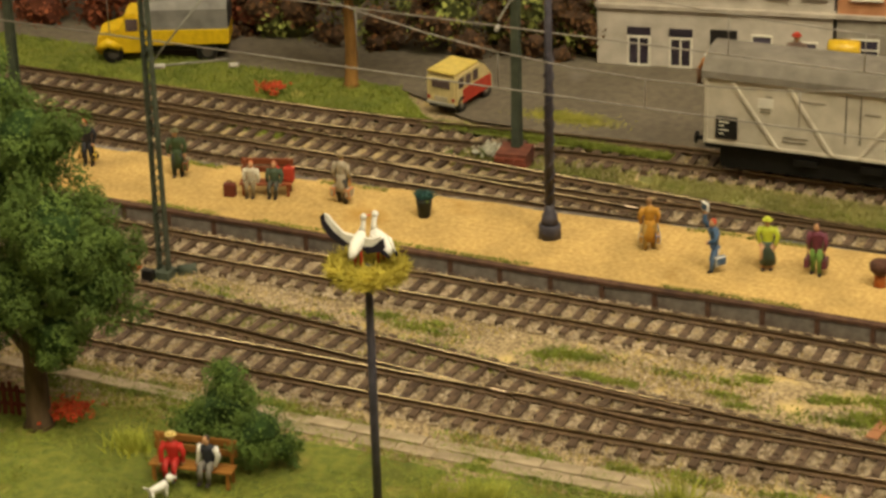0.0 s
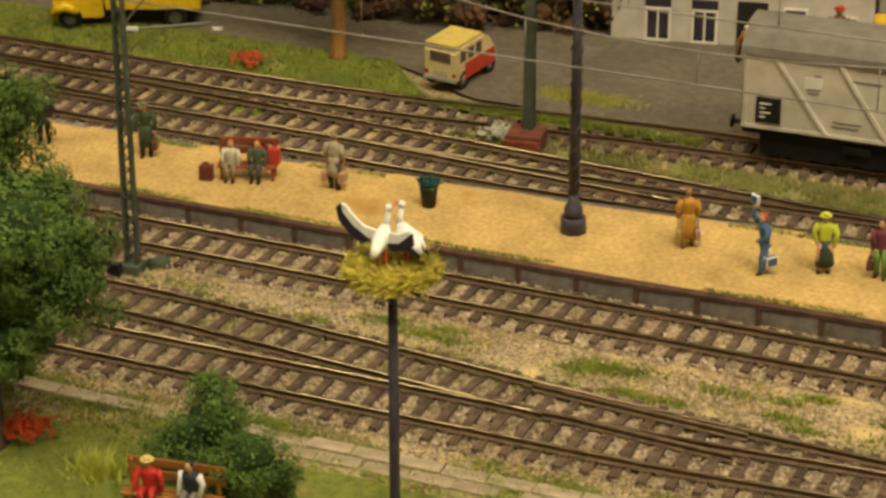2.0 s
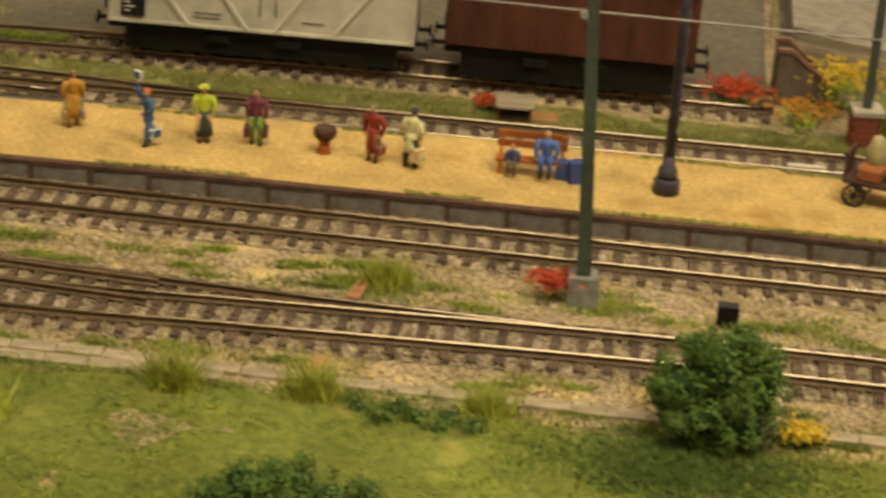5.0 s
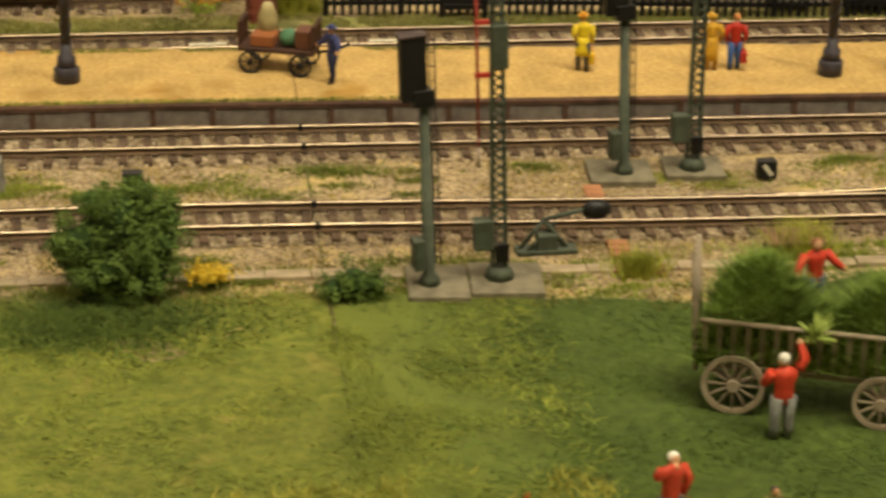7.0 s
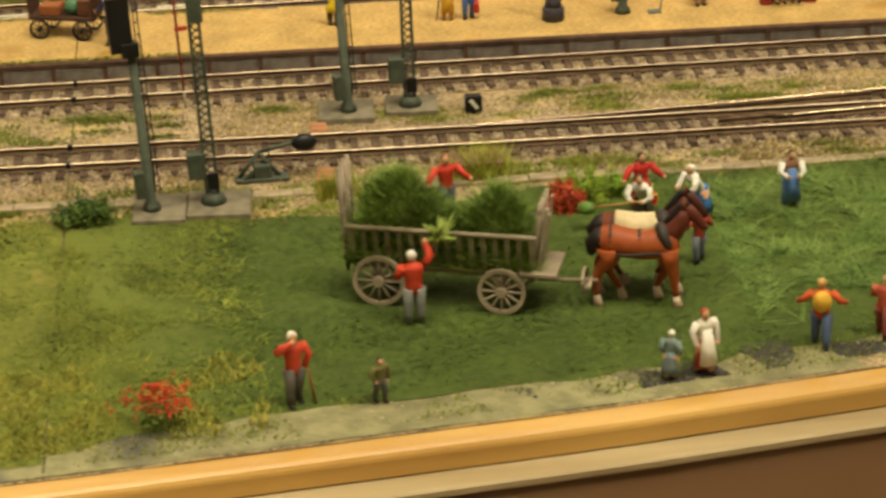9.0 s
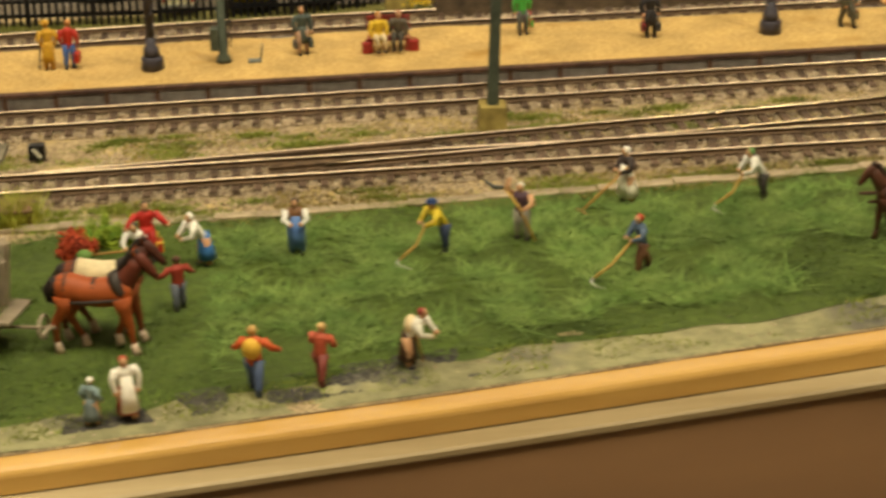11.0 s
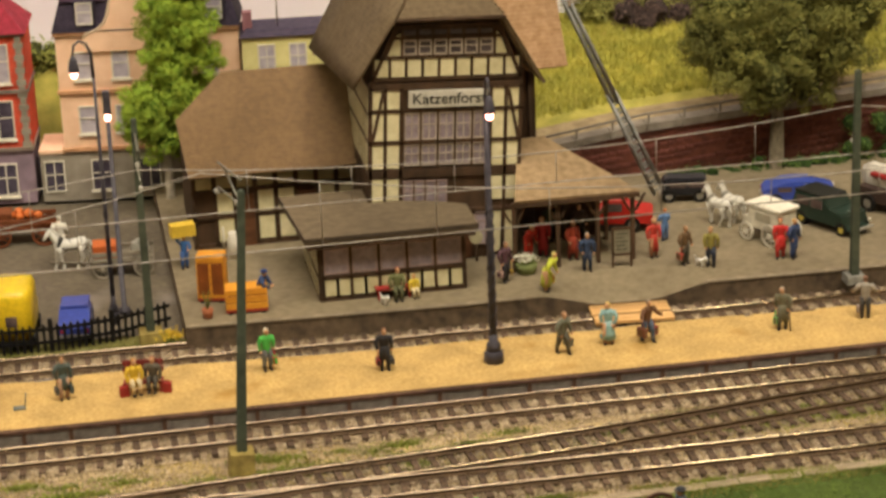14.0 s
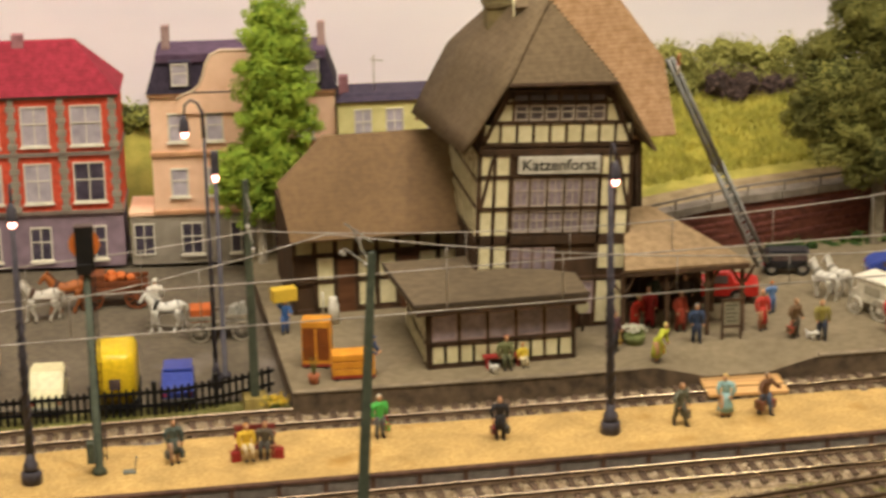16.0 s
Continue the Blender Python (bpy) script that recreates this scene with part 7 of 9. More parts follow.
def goods_wagon(x0, x1, body, roofc, label, ribs, z0=12.8, zt=39.5):
    xm, L = (x0 + x1) / 2, x1 - x0
    ym = smooth_line(T4, xm)
    w = thing("goods_wagon", xm, ym, 0, math.degrees(math.atan((smooth_line(T4, x1) - smooth_line(T4, x0)) / L)), label=label, category="wagon", group="goods wagons")
    b = bmesh.new()
    box(b, -L / 2, -14.5, z0, L / 2, 14.5, zt, bevel=0.4)
    bd = part("body", b, body, w)
    b = bmesh.new()
    prism(b, [(-15.6, zt - 0.4), (-15.2, zt + 2.2), (-11, zt + 6), (-5, zt + 8.2), (5, zt + 8.2), (11, zt + 6), (15.2, zt + 2.2), (15.6, zt - 0.4)], "x", -L / 2 - 1.0, L / 2 + 1.0)
    part("roof", b, roofc, w)
    rib = mat("wagon_rib", "#d2c9b6", "#bdb4a2", 160, 0.7, 0.1) if ribs else body
    for k in range(0, 9, 1 if not ribs else 8):
        xk = -L / 2 + 1.0 + (L - 2.0) * k / 8
        b = bmesh.new()
        box(b, xk - 0.55, -15.1, z0, xk + 0.55, -14.5, zt - 0.4)
        part("side_post", b, body, bd)
    if ribs:
        for xa, xb in ((11, 29), (33, 50), (L - 11, L - 29), (L - 33, L - 50)):
            b = bmesh.new()
            p, q = (-L / 2 + xa, zt - 1.2), (-L / 2 + xb, z0 + 0.8)
            prism(b, [(p[0] - 0.7, p[1]), (p[0] + 0.7, p[1]), (q[0] + 0.7, q[1]), (q[0] - 0.7, q[1])], "y", -15.3, -14.5)
            part("diagonal_rib", b, rib, bd)
        for xd in (L / 2 - 0.5, L / 2 + 5.0):
            b = bmesh.new()
            box(b, -L / 2 + xd, -14.9, z0 + 6, -L / 2 + xd + 0.35, -14.4, zt - 1.5)
            part("door_joint", b, mat("print_grey", "#5d564c", "#4a443c", 200, 0.8), bd)
        b = bmesh.new()
        box(b, -L / 2, -15.0, z0 - 0.2, L / 2, -14.4, z0 + 1.0)
        part("sill", b, rib, bd)
        b = bmesh.new()
        box(b, -L / 2 + 21, -14.8, zt - 10.5, -L / 2 + 27, -14.4, zt - 6.5, bevel=0.1)
        part("label_plate", b, mat("label_pale", "#d9d3c4", "#c6c0b0", 160, 0.7), bd)
    b = bmesh.new()
    loft(b, [(-L / 2 - 0.2, -12.0, 19.5), (-L / 2 - 0.2, -12.0, 26)], 0.5, 6)
    loft(b, [(-L / 2 - 0.2, 12.0, 19.5), (-L / 2 - 0.2, 12.0, 26)], 0.5, 6)
    part("end_grip", b, BLACK, bd)
    b = bmesh.new()
    box(b, -L / 2, -12.5, z0 - 3, L / 2, 12.5, z0 - 0.05)
    part("underframe", b, BLACK, w)
    # Black strips added along both sides for the deep shadow under the wagon
    b = bmesh.new()
    box(b, -L / 2 + 6, -11.8, 2.2, L / 2 - 6, -10.9, z0 - 2.9)
    box(b, -L / 2 + 6, 10.9, 2.2, L / 2 - 6, 11.8, z0 - 2.9)
    part("side_frame", b, BLACK, w)
    for sx in (-L * 0.32, L * 0.32):
        for sy in (-1, 1):
            b = bmesh.new()
            disc(b, (sx, sy * 8.25, 5.2), "y", 5.4, 2.0, 24)
            wh = part("wheel", b, RUST, w)
            b = bmesh.new()
            box(b, sx - 4.5, sy * 10.6 - 0.8, 3.8, sx + 4.5, sy * 10.6 + 0.8, 8, bevel=0.3)
            part("axle_box", b, BLACK, wh)
    for sx in (-1, 1):
        for sy in (-1, 1):
            b = bmesh.new()
            loft(b, [(sx * L / 2, sy * 8, z0 - 1.4), (sx * (L / 2 + 4.4), sy * 8, z0 - 1.4)], 0.9, 8)
            disc(b, (sx * (L / 2 + 4.6), sy * 8, z0 - 1.4), "x", 2.4, 0.7, 14)
            part("buffer", b, BLACK, w)
    b = bmesh.new()
    for sx in (-L * 0.18, L * 0.05):
        box(b, sx, -13.5, z0 - 6, sx + 9, -9, z0 - 3.1, bevel=0.3)
    part("brake_gear", b, BLACK, w)
    return w, bd, L


WAGON_GREY = mat("wagon_grey", "#c4bba8", "#b0a795", 160, 0.7, 0.1, broad=0.15)
w, bd, L = goods_wagon(37, 147.5, WAGON_GREY, mat("wagon_roof", "#7c7468", "#666055", 160, 0.8, 0.15, broad=0.2), "pale grey covered goods wagon with diagonal ribs", True)
b = bmesh.new()
box(b, -L / 2 + 5, -15.4, 15.2, -L / 2 + 13.5, -14.9, 24.2)
blk = part("data_panel", b, BLACK, bd, "black data panel with white marks")
for k in range(4):
    b = bmesh.new()
    box(b, -L / 2 + 6.2, -15.6, 17.0 + k * 1.6, -L / 2 + 8.2 + (k % 2) * 2, -15.41, 17.4 + k * 1.6)
    part("mark", b, FLOWER_WHITE, blk)
for xx, zz, ww in ((24, 33.5, 2.4), (22, 28.6, 4), (22, 27.2, 4), (31, 18.0, 10), (31, 16.4, 9), (36, 33.2, 11), (62, 31, 6), (70, 17.5, 8), (84, 32, 6)):
    b = bmesh.new()
    box(b, -L / 2 + xx, -14.75, zz, -L / 2 + xx + ww, -14.45, zz + 0.55)
    part("lettering_bar", b, mat("print_soft", "#857c6e", "#71695d", 200, 0.8), bd)
WAGON_BROWN = mat("wagon_brown", "#5a3222", "#432418", 160, 0.75, 0.1, broad=0.2, stretch=(1, 1, 0.3))
goods_wagon(158.5, 248, WAGON_BROWN, mat("wagon_roof_dark", "#55493f", "#433931", 160, 0.8, 0.15), "reddish-brown covered goods wagon with plank sides", False, 14.5, 41.0)
figurine(33.5, 143, 33.0, 80, "#a5682e", "#6a4a34", "in brown hanging on the end of the goods wagon", hair="#d8d2c4", how="bend", arms="front", h=14, group="siding figurines")

yb = thing("tank_cart", 67, 226, -2.2, 12, label="flat cart with a yellow tank behind the wagon", category="cart")
b = bmesh.new()
box(b, -26, -6, 6, 12, 6, 8, bevel=0.3)
part("platform", b, WOOD_BROWN, yb)
b = bmesh.new()
box(b, -8, -4, 8, 8, 4, 20.5, bevel=0.4)
part("cradle", b, WOOD_BROWN, yb)
b = bmesh.new()
loft(b, [(-6.6, 0, 24.6), (-6, 0, 24.6), (6, 0, 24.6), (6.6, 0, 24.6)], [3.2, 4.4, 4.4, 3.2], 16)
part("tank", b, paint("#d9b02a", 0.35), yb)
for sx in (-20, 7):
    for sy in (-1, 1):
        tyre_wheel(yb, (sx, sy * 6.6, 3.6), "y", 3.6, 1.6)
figurine(48.5, 222, 6.0, 10, "#6a5244", "#4c4038", "in brown with a red hat standing on a cart", hat="#b5402c", h=23, group="siding figurines")

# luggage barrow with load
CART_WOOD = mat("cart_wood_dark", "#54382a", "#3d281e", 160, 0.75, 0.15, broad=0.3, each=0.2, stretch=(0.25, 1, 1))
cart = thing("luggage_cart", 312, 61, PZ, -17, label="brown wooden luggage cart loaded with cases and a milk can", category="cart")
b = bmesh.new()
box(b, -13, -6, 7.2, 13, 6, 8.6, bevel=0.2)
part("platform", b, CART_WOOD, cart)
for sx in (-12.6, 12.6):
    for yy in (-5.4, -2.7, 0, 2.7, 5.4):
        b = bmesh.new()
        box(b, sx - 0.4, yy - 0.4, 8.6, sx + 0.4, yy + 0.4, 16.2)
        part("stake", b, CART_WOOD, cart)
    b = bmesh.new()
    box(b, sx - 0.5, -5.8, 16.2, sx + 0.5, 5.8, 17.4)
    part("end_rail", b, CART_WOOD, cart)
for sx in (-8.5, 8.5):
    for sy in (-1, 1):
        spoked_wheel(cart, (sx, sy * 6.6, 3.9), "y", 3.9, 8, BLACK, w=1.2)
b = bmesh.new()
loft(b, [(13, 0, 7), (19, 0, 8), (24, -1, 11)], 0.5, 6)
part("drawbar", b, BLACK, cart)
b = bmesh.new()
box(b, -9, -4.5, 8.6, -1, 3, 12.6, bevel=0.5)
solid("suitcase", b, paint("#9c5f38"), 312, 61, PZ, -17, label="brown suitcase lying on the luggage cart", category="suitcase")
b = bmesh.new()
loft(b, [(-5, 4, 8.6), (-5, 4, 17), (-5, 4, 20), (-5, 4, 21.5)], [3.6, 3.4, 2.2, 1.6], 12)
solid("milk_can", b, paint("#a89a6c", 0.4), 312, 61, PZ, -17, label="dull brass milk can on the luggage cart", category="can")
b = bmesh.new()
ball(b, (3.5, -1, 11.6), 3.1, s=(1.1, 1, 1), seg=12, rings=8)
solid("green_sack", b, paint("#4f7a5a"), 312, 61, PZ, -17, label="round green sack on the luggage cart", category="sack")
b = bmesh.new()
box(b, 6, -4, 8.6, 11, 4, 15, bevel=0.5)
solid("trunk", b, paint("#6a4430"), 312, 61, PZ, -17, label="dark brown trunk on the luggage cart", category="trunk")


def bench(x, y, z, rz, w, c, label, back=True, seat=5.2):
    s = thing("bench", x, y, z, rz, label=label, category="bench", group="benches")
    m = mat("bench_" + c[1:], c, None, 160, 0.6, 0.1, broad=0.2, each=0.2, stretch=(0.25, 1, 1))
    for k in range(3):
        b = bmesh.new()
        box(b, -w / 2, -3 + k * 1.9, seat - 0.8, w / 2, -1.4 + k * 1.9, seat, bevel=0.15)
        part("seat_plank", b, m, s)
    if back:
        for k in range(2):
            b = bmesh.new()
            box(b, -w / 2, 2.8 + k * 0.4, seat + 2.2 + k * 3.2, w / 2, 3.5 + k * 0.4, seat + 4.6 + k * 3.2, bevel=0.15)
            part("back_plank", b, m, s)
    for sx in (-w / 2 + 1.5, w / 2 - 1.5):
        b = bmesh.new()
        box(b, sx - 0.5, -2.6, -0.3, sx + 0.5, -1.6, seat - 0.8)
        box(b, sx - 0.5, 2.0, -0.3, sx + 0.5, 2.75, seat + (7.6 if back else -0.8))
        part("leg", b, m, s)
    return s


bench(-32, -138.5, -3.7, 8, 27, "#9c6a2e", "brown plank park bench on the meadow before the bush", seat=6.0)
bench(-106.5, 51.5, PZ, 18, 20, "#8a4a2a", "red-brown platform bench with seated figurines")
bench(197, 56, PZ, 0, 23, "#b3652a", "orange-brown platform bench with a high back", seat=5.6)
bench(589.5, 53, PZ, -5, 17, "#8e3a30", "dark red platform bench with seated figurines")
bench(708, 124.5, TZ, 0, 17, "#9c2c26", "red bench against the waiting room wall")


def luggage(x, y, z, rz, c, sx, sy, sz, label):
    b = bmesh.new()
    box(b, -sx / 2, -sy / 2, 0, sx / 2, sy / 2, sz, bevel=0.4)
    loft(b, [(-sx * 0.2, 0, sz - 0.2), (-sx * 0.15, 0, sz + 0.8), (sx * 0.15, 0, sz + 0.8), (sx * 0.2, 0, sz - 0.2)], 0.25, 5)
    return solid("suitcase", b, paint(c), x, y, z, rz, label=label, category="suitcase", group="standing luggage")


luggage(-118.5, 44.5, PZ, 10, "#6b3426", 4.6, 3, 5.4, "dark brown suitcase standing by the platform bench")
luggage(-98.5, 55, PZ + 5.2, 15, "#b5402c", 4, 3, 5.5, "red rucksack on the platform bench")
luggage(212, 53, PZ, 20, "#3f4f86", 5, 4, 7.5, "blue travel bag beside the platform bench")
luggage(207.5, 55, PZ, -10, "#47588f", 4, 4, 6.5, "blue travel bag beside the platform bench")
luggage(581, 50, PZ, 10, "#9a3028", 4, 3, 4.5, "small red case by the dark red bench")
luggage(599, 50, PZ, -10, "#9a3028", 4, 3, 4.5, "small red case by the dark red bench")

pot = thing("plant_pot", -42, 53.5, PZ, label="dark green pot with bluish bushy plant on the platform", category="plant pot")
b = bmesh.new()
loft(b, [(0, 0, -0.2), (0, 0, 6.2), (0, 0, 7.4)], [2.2, 3.0, 3.2], 14)
part("pot", b, mat("pot_dark", "#2f332c", "#22261f", 200, 0.6, 0.1), pot)
basket = thing("pedestal_basket", 129, 56, PZ, label="brown wicker basket on an orange pedestal", category="basket")
b = bmesh.new()
loft(b, [(0, 0, -0.2), (0, 0, 4.5)], [2.2, 1.8], 12)
part("pedestal", b, paint("#b5652f"), basket)
b = bmesh.new()
loft(b, [(0, 0, 4.5), (0, 0, 6.2), (0, 0, 8.4), (0, 0, 9.2)], [2.2, 3.8, 4.0, 3.2], 14)
part("basket", b, mat("wicker_dark", "#5a3a2a", "#42291d", 500, 0.8, 0.3), basket)
b = bmesh.new()
box(b, -2.6, -1.8, -0.2, 2.6, 1.8, 0.8, bevel=0.2)
loft(b, [(2.2, 0, 0.5), (3.2, 0, 7)], 0.3, 5)
solid("scraper_trolley", b, paint("#6d7068"), 537, 48, PZ, label="flat grey hand truck on the platform", category="hand truck")

# nest on a pole
b = bmesh.new()
loft(b, [(0, 0, -4), (0, 0, 40), (0, 0, 88)], [1.35, 1.25, 1.15], 12)
solid("nest_pole", b, LAMP_GREY, 38.5, -154.5, 0, label="slim dark pole carrying the stork nest", category="pole")
rng = np.random.default_rng(5)
vs, fs = [], []
for k in range(5200):
    a, rr, hh = rng.uniform(0, 2 * math.pi), 10.6 * math.sqrt(rng.uniform(0.02, 1)), rng.normal(0, 1.0)
    top = 2.0 + 0.08 * rr
    p = np.array([rr * math.cos(a), rr * math.sin(a), 0.3 + (rr / 12.0) * 1.4 + rng.uniform(0, 1) * top])
    d = np.array([-math.sin(a), math.cos(a), rng.normal(0, 0.35)]) + rng.normal(0, 0.55, 3)
    d = d / np.linalg.norm(d) * rng.uniform(1.3, 4.2)
    w = np.cross(d, rng.normal(0, 1, 3))
    w = w / np.linalg.norm(w) * 0.16
    i = len(vs)
    vs += [p - d - w, p - d + w, p + d + w * 0.4, p + d - w * 0.4]
    fs.append((i, i + 1, i + 2, i + 3))
nest = thing("stork_nest", 38.5, -154.5, 84.6, label="round yellow straw nest on top of the pole", category="nest")
stuff("straw", vs, fs, mat("nest_straw", "#cbb94a", "#a79a38", 200, 0.85, broad=0.3, each=0.4), "", "", parent=nest)
b = bmesh.new()
loft(b, [(0, 0, 0.2), (0, 0, 2.0), (0, 0, 3.2)], [5, 8.6, 8.2], 16)
part("nest_bowl", b, mat("nest_core", "#8a7530", "#6b5a24", 300, 0.9, 0.5), nest)

# hay wagon on the field
hw = thing("hay_wagon", 432.5, -180.5, -3.6, -18, label="weathered wooden ladder wagon heaped with green hay", category="wagon")
for sx, r in ((-18.5, 8.0), (18.6, 7.2)):
    for sy in (-1, 1):
        spoked_wheel(hw, (sx, sy * 8.6, r), "y", r, 12, WOOD_GREY, w=1.3)
    b = bmesh.new()
    loft(b, [(sx, -9, r), (sx, 9, r)], 0.7, 8)
    part("axle", b, WOOD_GREY, hw)
b = bmesh.new()
box(b, -27, -5, 10.2, 28, 5, 11.4, bevel=0.2)
part("wagon_bed", b, WOOD_GREY, hw)
for sy in (-1, 1):
    for zz, out in ((12.2, 5.6), (25.0, 8.6)):
        b = bmesh.new()
        loft(b, [(-28, sy * out, zz), (29, sy * out, zz)], 0.75, 6)
        part("side_rail", b, WOOD_GREY, hw)
    for k in range(16):
        xx = -26.5 + k * 3.6
        b = bmesh.new()
        hexa(b, [(xx - 0.7, sy * 5.6 - 0.3, 12.2), (xx + 0.7, sy * 5.6 - 0.3, 12.2), (xx + 0.7, sy * 5.6 + 0.3, 12.2), (xx - 0.7, sy * 5.6 + 0.3, 12.2)], [(xx - 0.7, sy * 8.6 - 0.3, 25.2), (xx + 0.7, sy * 8.6 - 0.3, 25.2), (xx + 0.7, sy * 8.6 + 0.3, 25.2), (xx - 0.7, sy * 8.6 + 0.3, 25.2)])
        part("slat", b, WOOD_GREY, hw)
for sx, tilt in ((-28.5, -2.2), (27.5, 2.4)):
    for sy in (-6, -2, 2, 6):
        b = bmesh.new()
        loft(b, [(sx, sy, 10), (sx + tilt, sy * 0.9, 42 if sx < 0 else 35)], 0.7, 6)
        part("end_stake", b, WOOD_GREY, hw)
    for zz in (16, 22, 28, 33):
        b = bmesh.new()
        loft(b, [(sx + tilt * (zz - 10) / 24, -6.6, zz), (sx + tilt * (zz - 10) / 24, 6.6, zz)], 0.55, 6)
        part("end_rung", b, WOOD_GREY, hw)
b = bmesh.new()
loft(b, [(28, 0, 8), (46, 0, 9)], 0.6, 6)
loft(b, [(44, -6, 9), (44, 6, 9)], 0.6, 6)
ring(b, (42, 0, 9), "x", 4.0, 3.2, 0.8, 14)
part("drawbar", b, WOOD_GREY, hw)
for yy, top_z in ((-4.6, 33), (-1.2, 30), (3.4, 34)):
    b = bmesh.new()
    hexa(b, [(28.6, yy - 1.3, 12), (29.6, yy - 1.3, 12), (29.6, yy + 1.3, 12), (28.6, yy + 1.3, 12)], [(31.4, yy - 1.0, top_z), (32.2, yy - 1.0, top_z), (32.2, yy + 1.0, top_z), (31.4, yy + 1.0, top_z)])
    part("front_board", b, mat("board_pale", "#b3a48c", "#8f8069", 160, 0.8, 0.15, each=0.2), hw)
b = bmesh.new()
box(b, 24, -8.8, 12.4, 35, 8.8, 13.6, bevel=0.2)
part("foot_board", b, WOOD_GREY, hw)

# horse rake
hr = thing("horse_rake", 769.5, -137, -3.6, 190, label="brown horse-drawn hay rake with two large spoked wheels", category="rake")
RK = mat("rake_brown", "#553628", "#3f281e", 160, 0.7, 0.1, broad=0.2)
for sy in (-1, 1):
    spoked_wheel(hr, (-2, sy * 22 + (1 if sy > 0 else 4) - 1, 8.5), "y", 8.5, 12, RK, w=0.9)
b = bmesh.new()
loft(b, [(-2, -22, 8.5), (-2, 22, 8.5)], 0.7, 8)
part("axle", b, RK, hr)
b = bmesh.new()
for sy in (-3.5, 3.5):
    loft(b, [(-2, sy, 8.8), (10, sy, 10.5), (38, sy * 1.1, 13)], 0.6, 6)
part("shafts", b, RK, hr)
b = bmesh.new()
box(b, -4, -3, 13.5, 2, 3, 14.4, bevel=0.3)
loft(b, [(-1, 0, 8.5), (-1, 0, 13.5)], 0.5, 6)
part("seat", b, RK, hr)
for k in range(19):
    yy = -18 + k * 2.0
    b = bmesh.new()
    pts = [(-3 - 9 * math.sin(a), yy, 7.4 + 6.2 * math.cos(a)) for a in np.linspace(0.0, 2.5, 9)]
    loft(b, pts, 0.25, 5)
    part("tine", b, RK, hr)


def farm_cart(x, y, z, rz, L, c, label, load=None, r=5.0):
    s = thing("farm_cart", x, y, z, rz, label=label, category="cart", group="farm carts")
    m = mat("cart_" + c[1:], c, None, 160, 0.8, 0.1, broad=0.25, each=0.2)
    b = bmesh.new()
    box(b, -L / 2, -6, r + 1, L / 2, 6, r + 2.2, bevel=0.2)
    part("bed", b, m, s)
    for sy in (-1, 1):
        for k in range(2):
            b = bmesh.new()
            box(b, -L / 2, sy * 6.4 - 0.4, r + 2.6 + k * 3, L / 2, sy * 6.4 + 0.4, r + 4.9 + k * 3, bevel=0.15)
            part("side_board", b, m, s)
    for sx in (-L * 0.33, L * 0.33):
        for sy in (-1, 1):
            spoked_wheel(s, (sx, sy * 7.6, r), "y", r, 10, m)
    b = bmesh.new()
    loft(b, [(-L / 2, 0, r + 1), (-L / 2 - 20, 0, r + 3)], 0.5, 6)
    part("drawbar", b, m, s)
    if load:
        b = bmesh.new()
        box(b, -L / 2 + 1, -5.2, r + 2.2, -L / 2 + 13, 5.2, r + 11, bevel=0.4)
        part("load", b, paint(load), s)
    return s


farm_cart(590, 217, -2.2, -3, 30, "#8f8676", "grey weathered cart with an orange crate behind the pony", "#c0642f", 4.8)
farm_cart(543, 275, -2.2, -4, 34, "#7a4526", "brown cart with orange pumpkins on the forecourt", "#7a4526", 6.2)
b = bmesh.new()
for k in range(9):
    ball(b, (533 + (k % 5) * 4.6, 273 + (k // 5) * 5, 12 + (k % 2)), 2.5, s=(1, 1, 0.8), seg=9, rings=6)
solid("pumpkin_load", b, paint("#c86a2c"), 0, 0, 0, label="orange pumpkins heaped on the brown cart", category="pumpkins")

# forecourt cars
bv = thing("box_van", 537.5, 144, -2.2, 84, label="bright yellow rounded parcel van parked behind the fence", category="van", group="parked vehicles")
b = bmesh.new()
box(b, -17, -9.4, 3, 12, 9.4, 28, bevel=4.2)
bmesh.ops.remove_doubles(b, verts=b.verts, dist=0.01)
for f in b.faces:
    f.smooth = True
part("body", b, paint("#e3c11a", 0.3), bv)
b = bmesh.new()
box(b, 8, -8.6, 3, 20, 8.6, 15, bevel=2.4)
part("bonnet", b, paint("#e3c11a", 0.3), bv)
b = bmesh.new()
box(b, -17.4, -2.6, 11.5, -16.8, 2.6, 16.5, bevel=0.2)
part("rear_window", b, PANE_DARK, bv)
b = bmesh.new()
box(b, 10.8, -7, 17, 12.3, 7, 25, bevel=0.3)
part("windscreen", b, PANE_DARK, bv)
b = bmesh.new()
box(b, -18, -9, 3, -17, 9, 5, bevel=0.3)
part("bumper", b, BLACK, bv)
for sx in (-10, 12):
    for sy in (-1, 1):
        tyre_wheel(bv, (sx, sy * 8.6, 3.6), "y", 3.6, 2.2)
car(564.5, 144, -2.2, 84, "#3b4a9c", "blue small car parked behind the fence", L=30, W=14, H=13.5, kind="sedan", roof="#3b4a9c")
car(507, 146, -2.2, 84, "#d8d0a4", "cream small car parked behind the fence", L=30, W=15, H=17, kind="sedan")
car(474, 172, -2.2, 80, "#d69a2c", "orange-yellow van parked on the forecourt", L=40, W=18, H=24, kind="van", name="box_van")
b = bmesh.new()
loft(b, [(-6, 0, 5), (6, 0, 6.5)], [3.2, 3.8], 10)
solid("orange_sack", b, paint("#c8662c"), 357, 236, 7, 20, label="orange load on a wheelbarrow on the ramp", category="load")

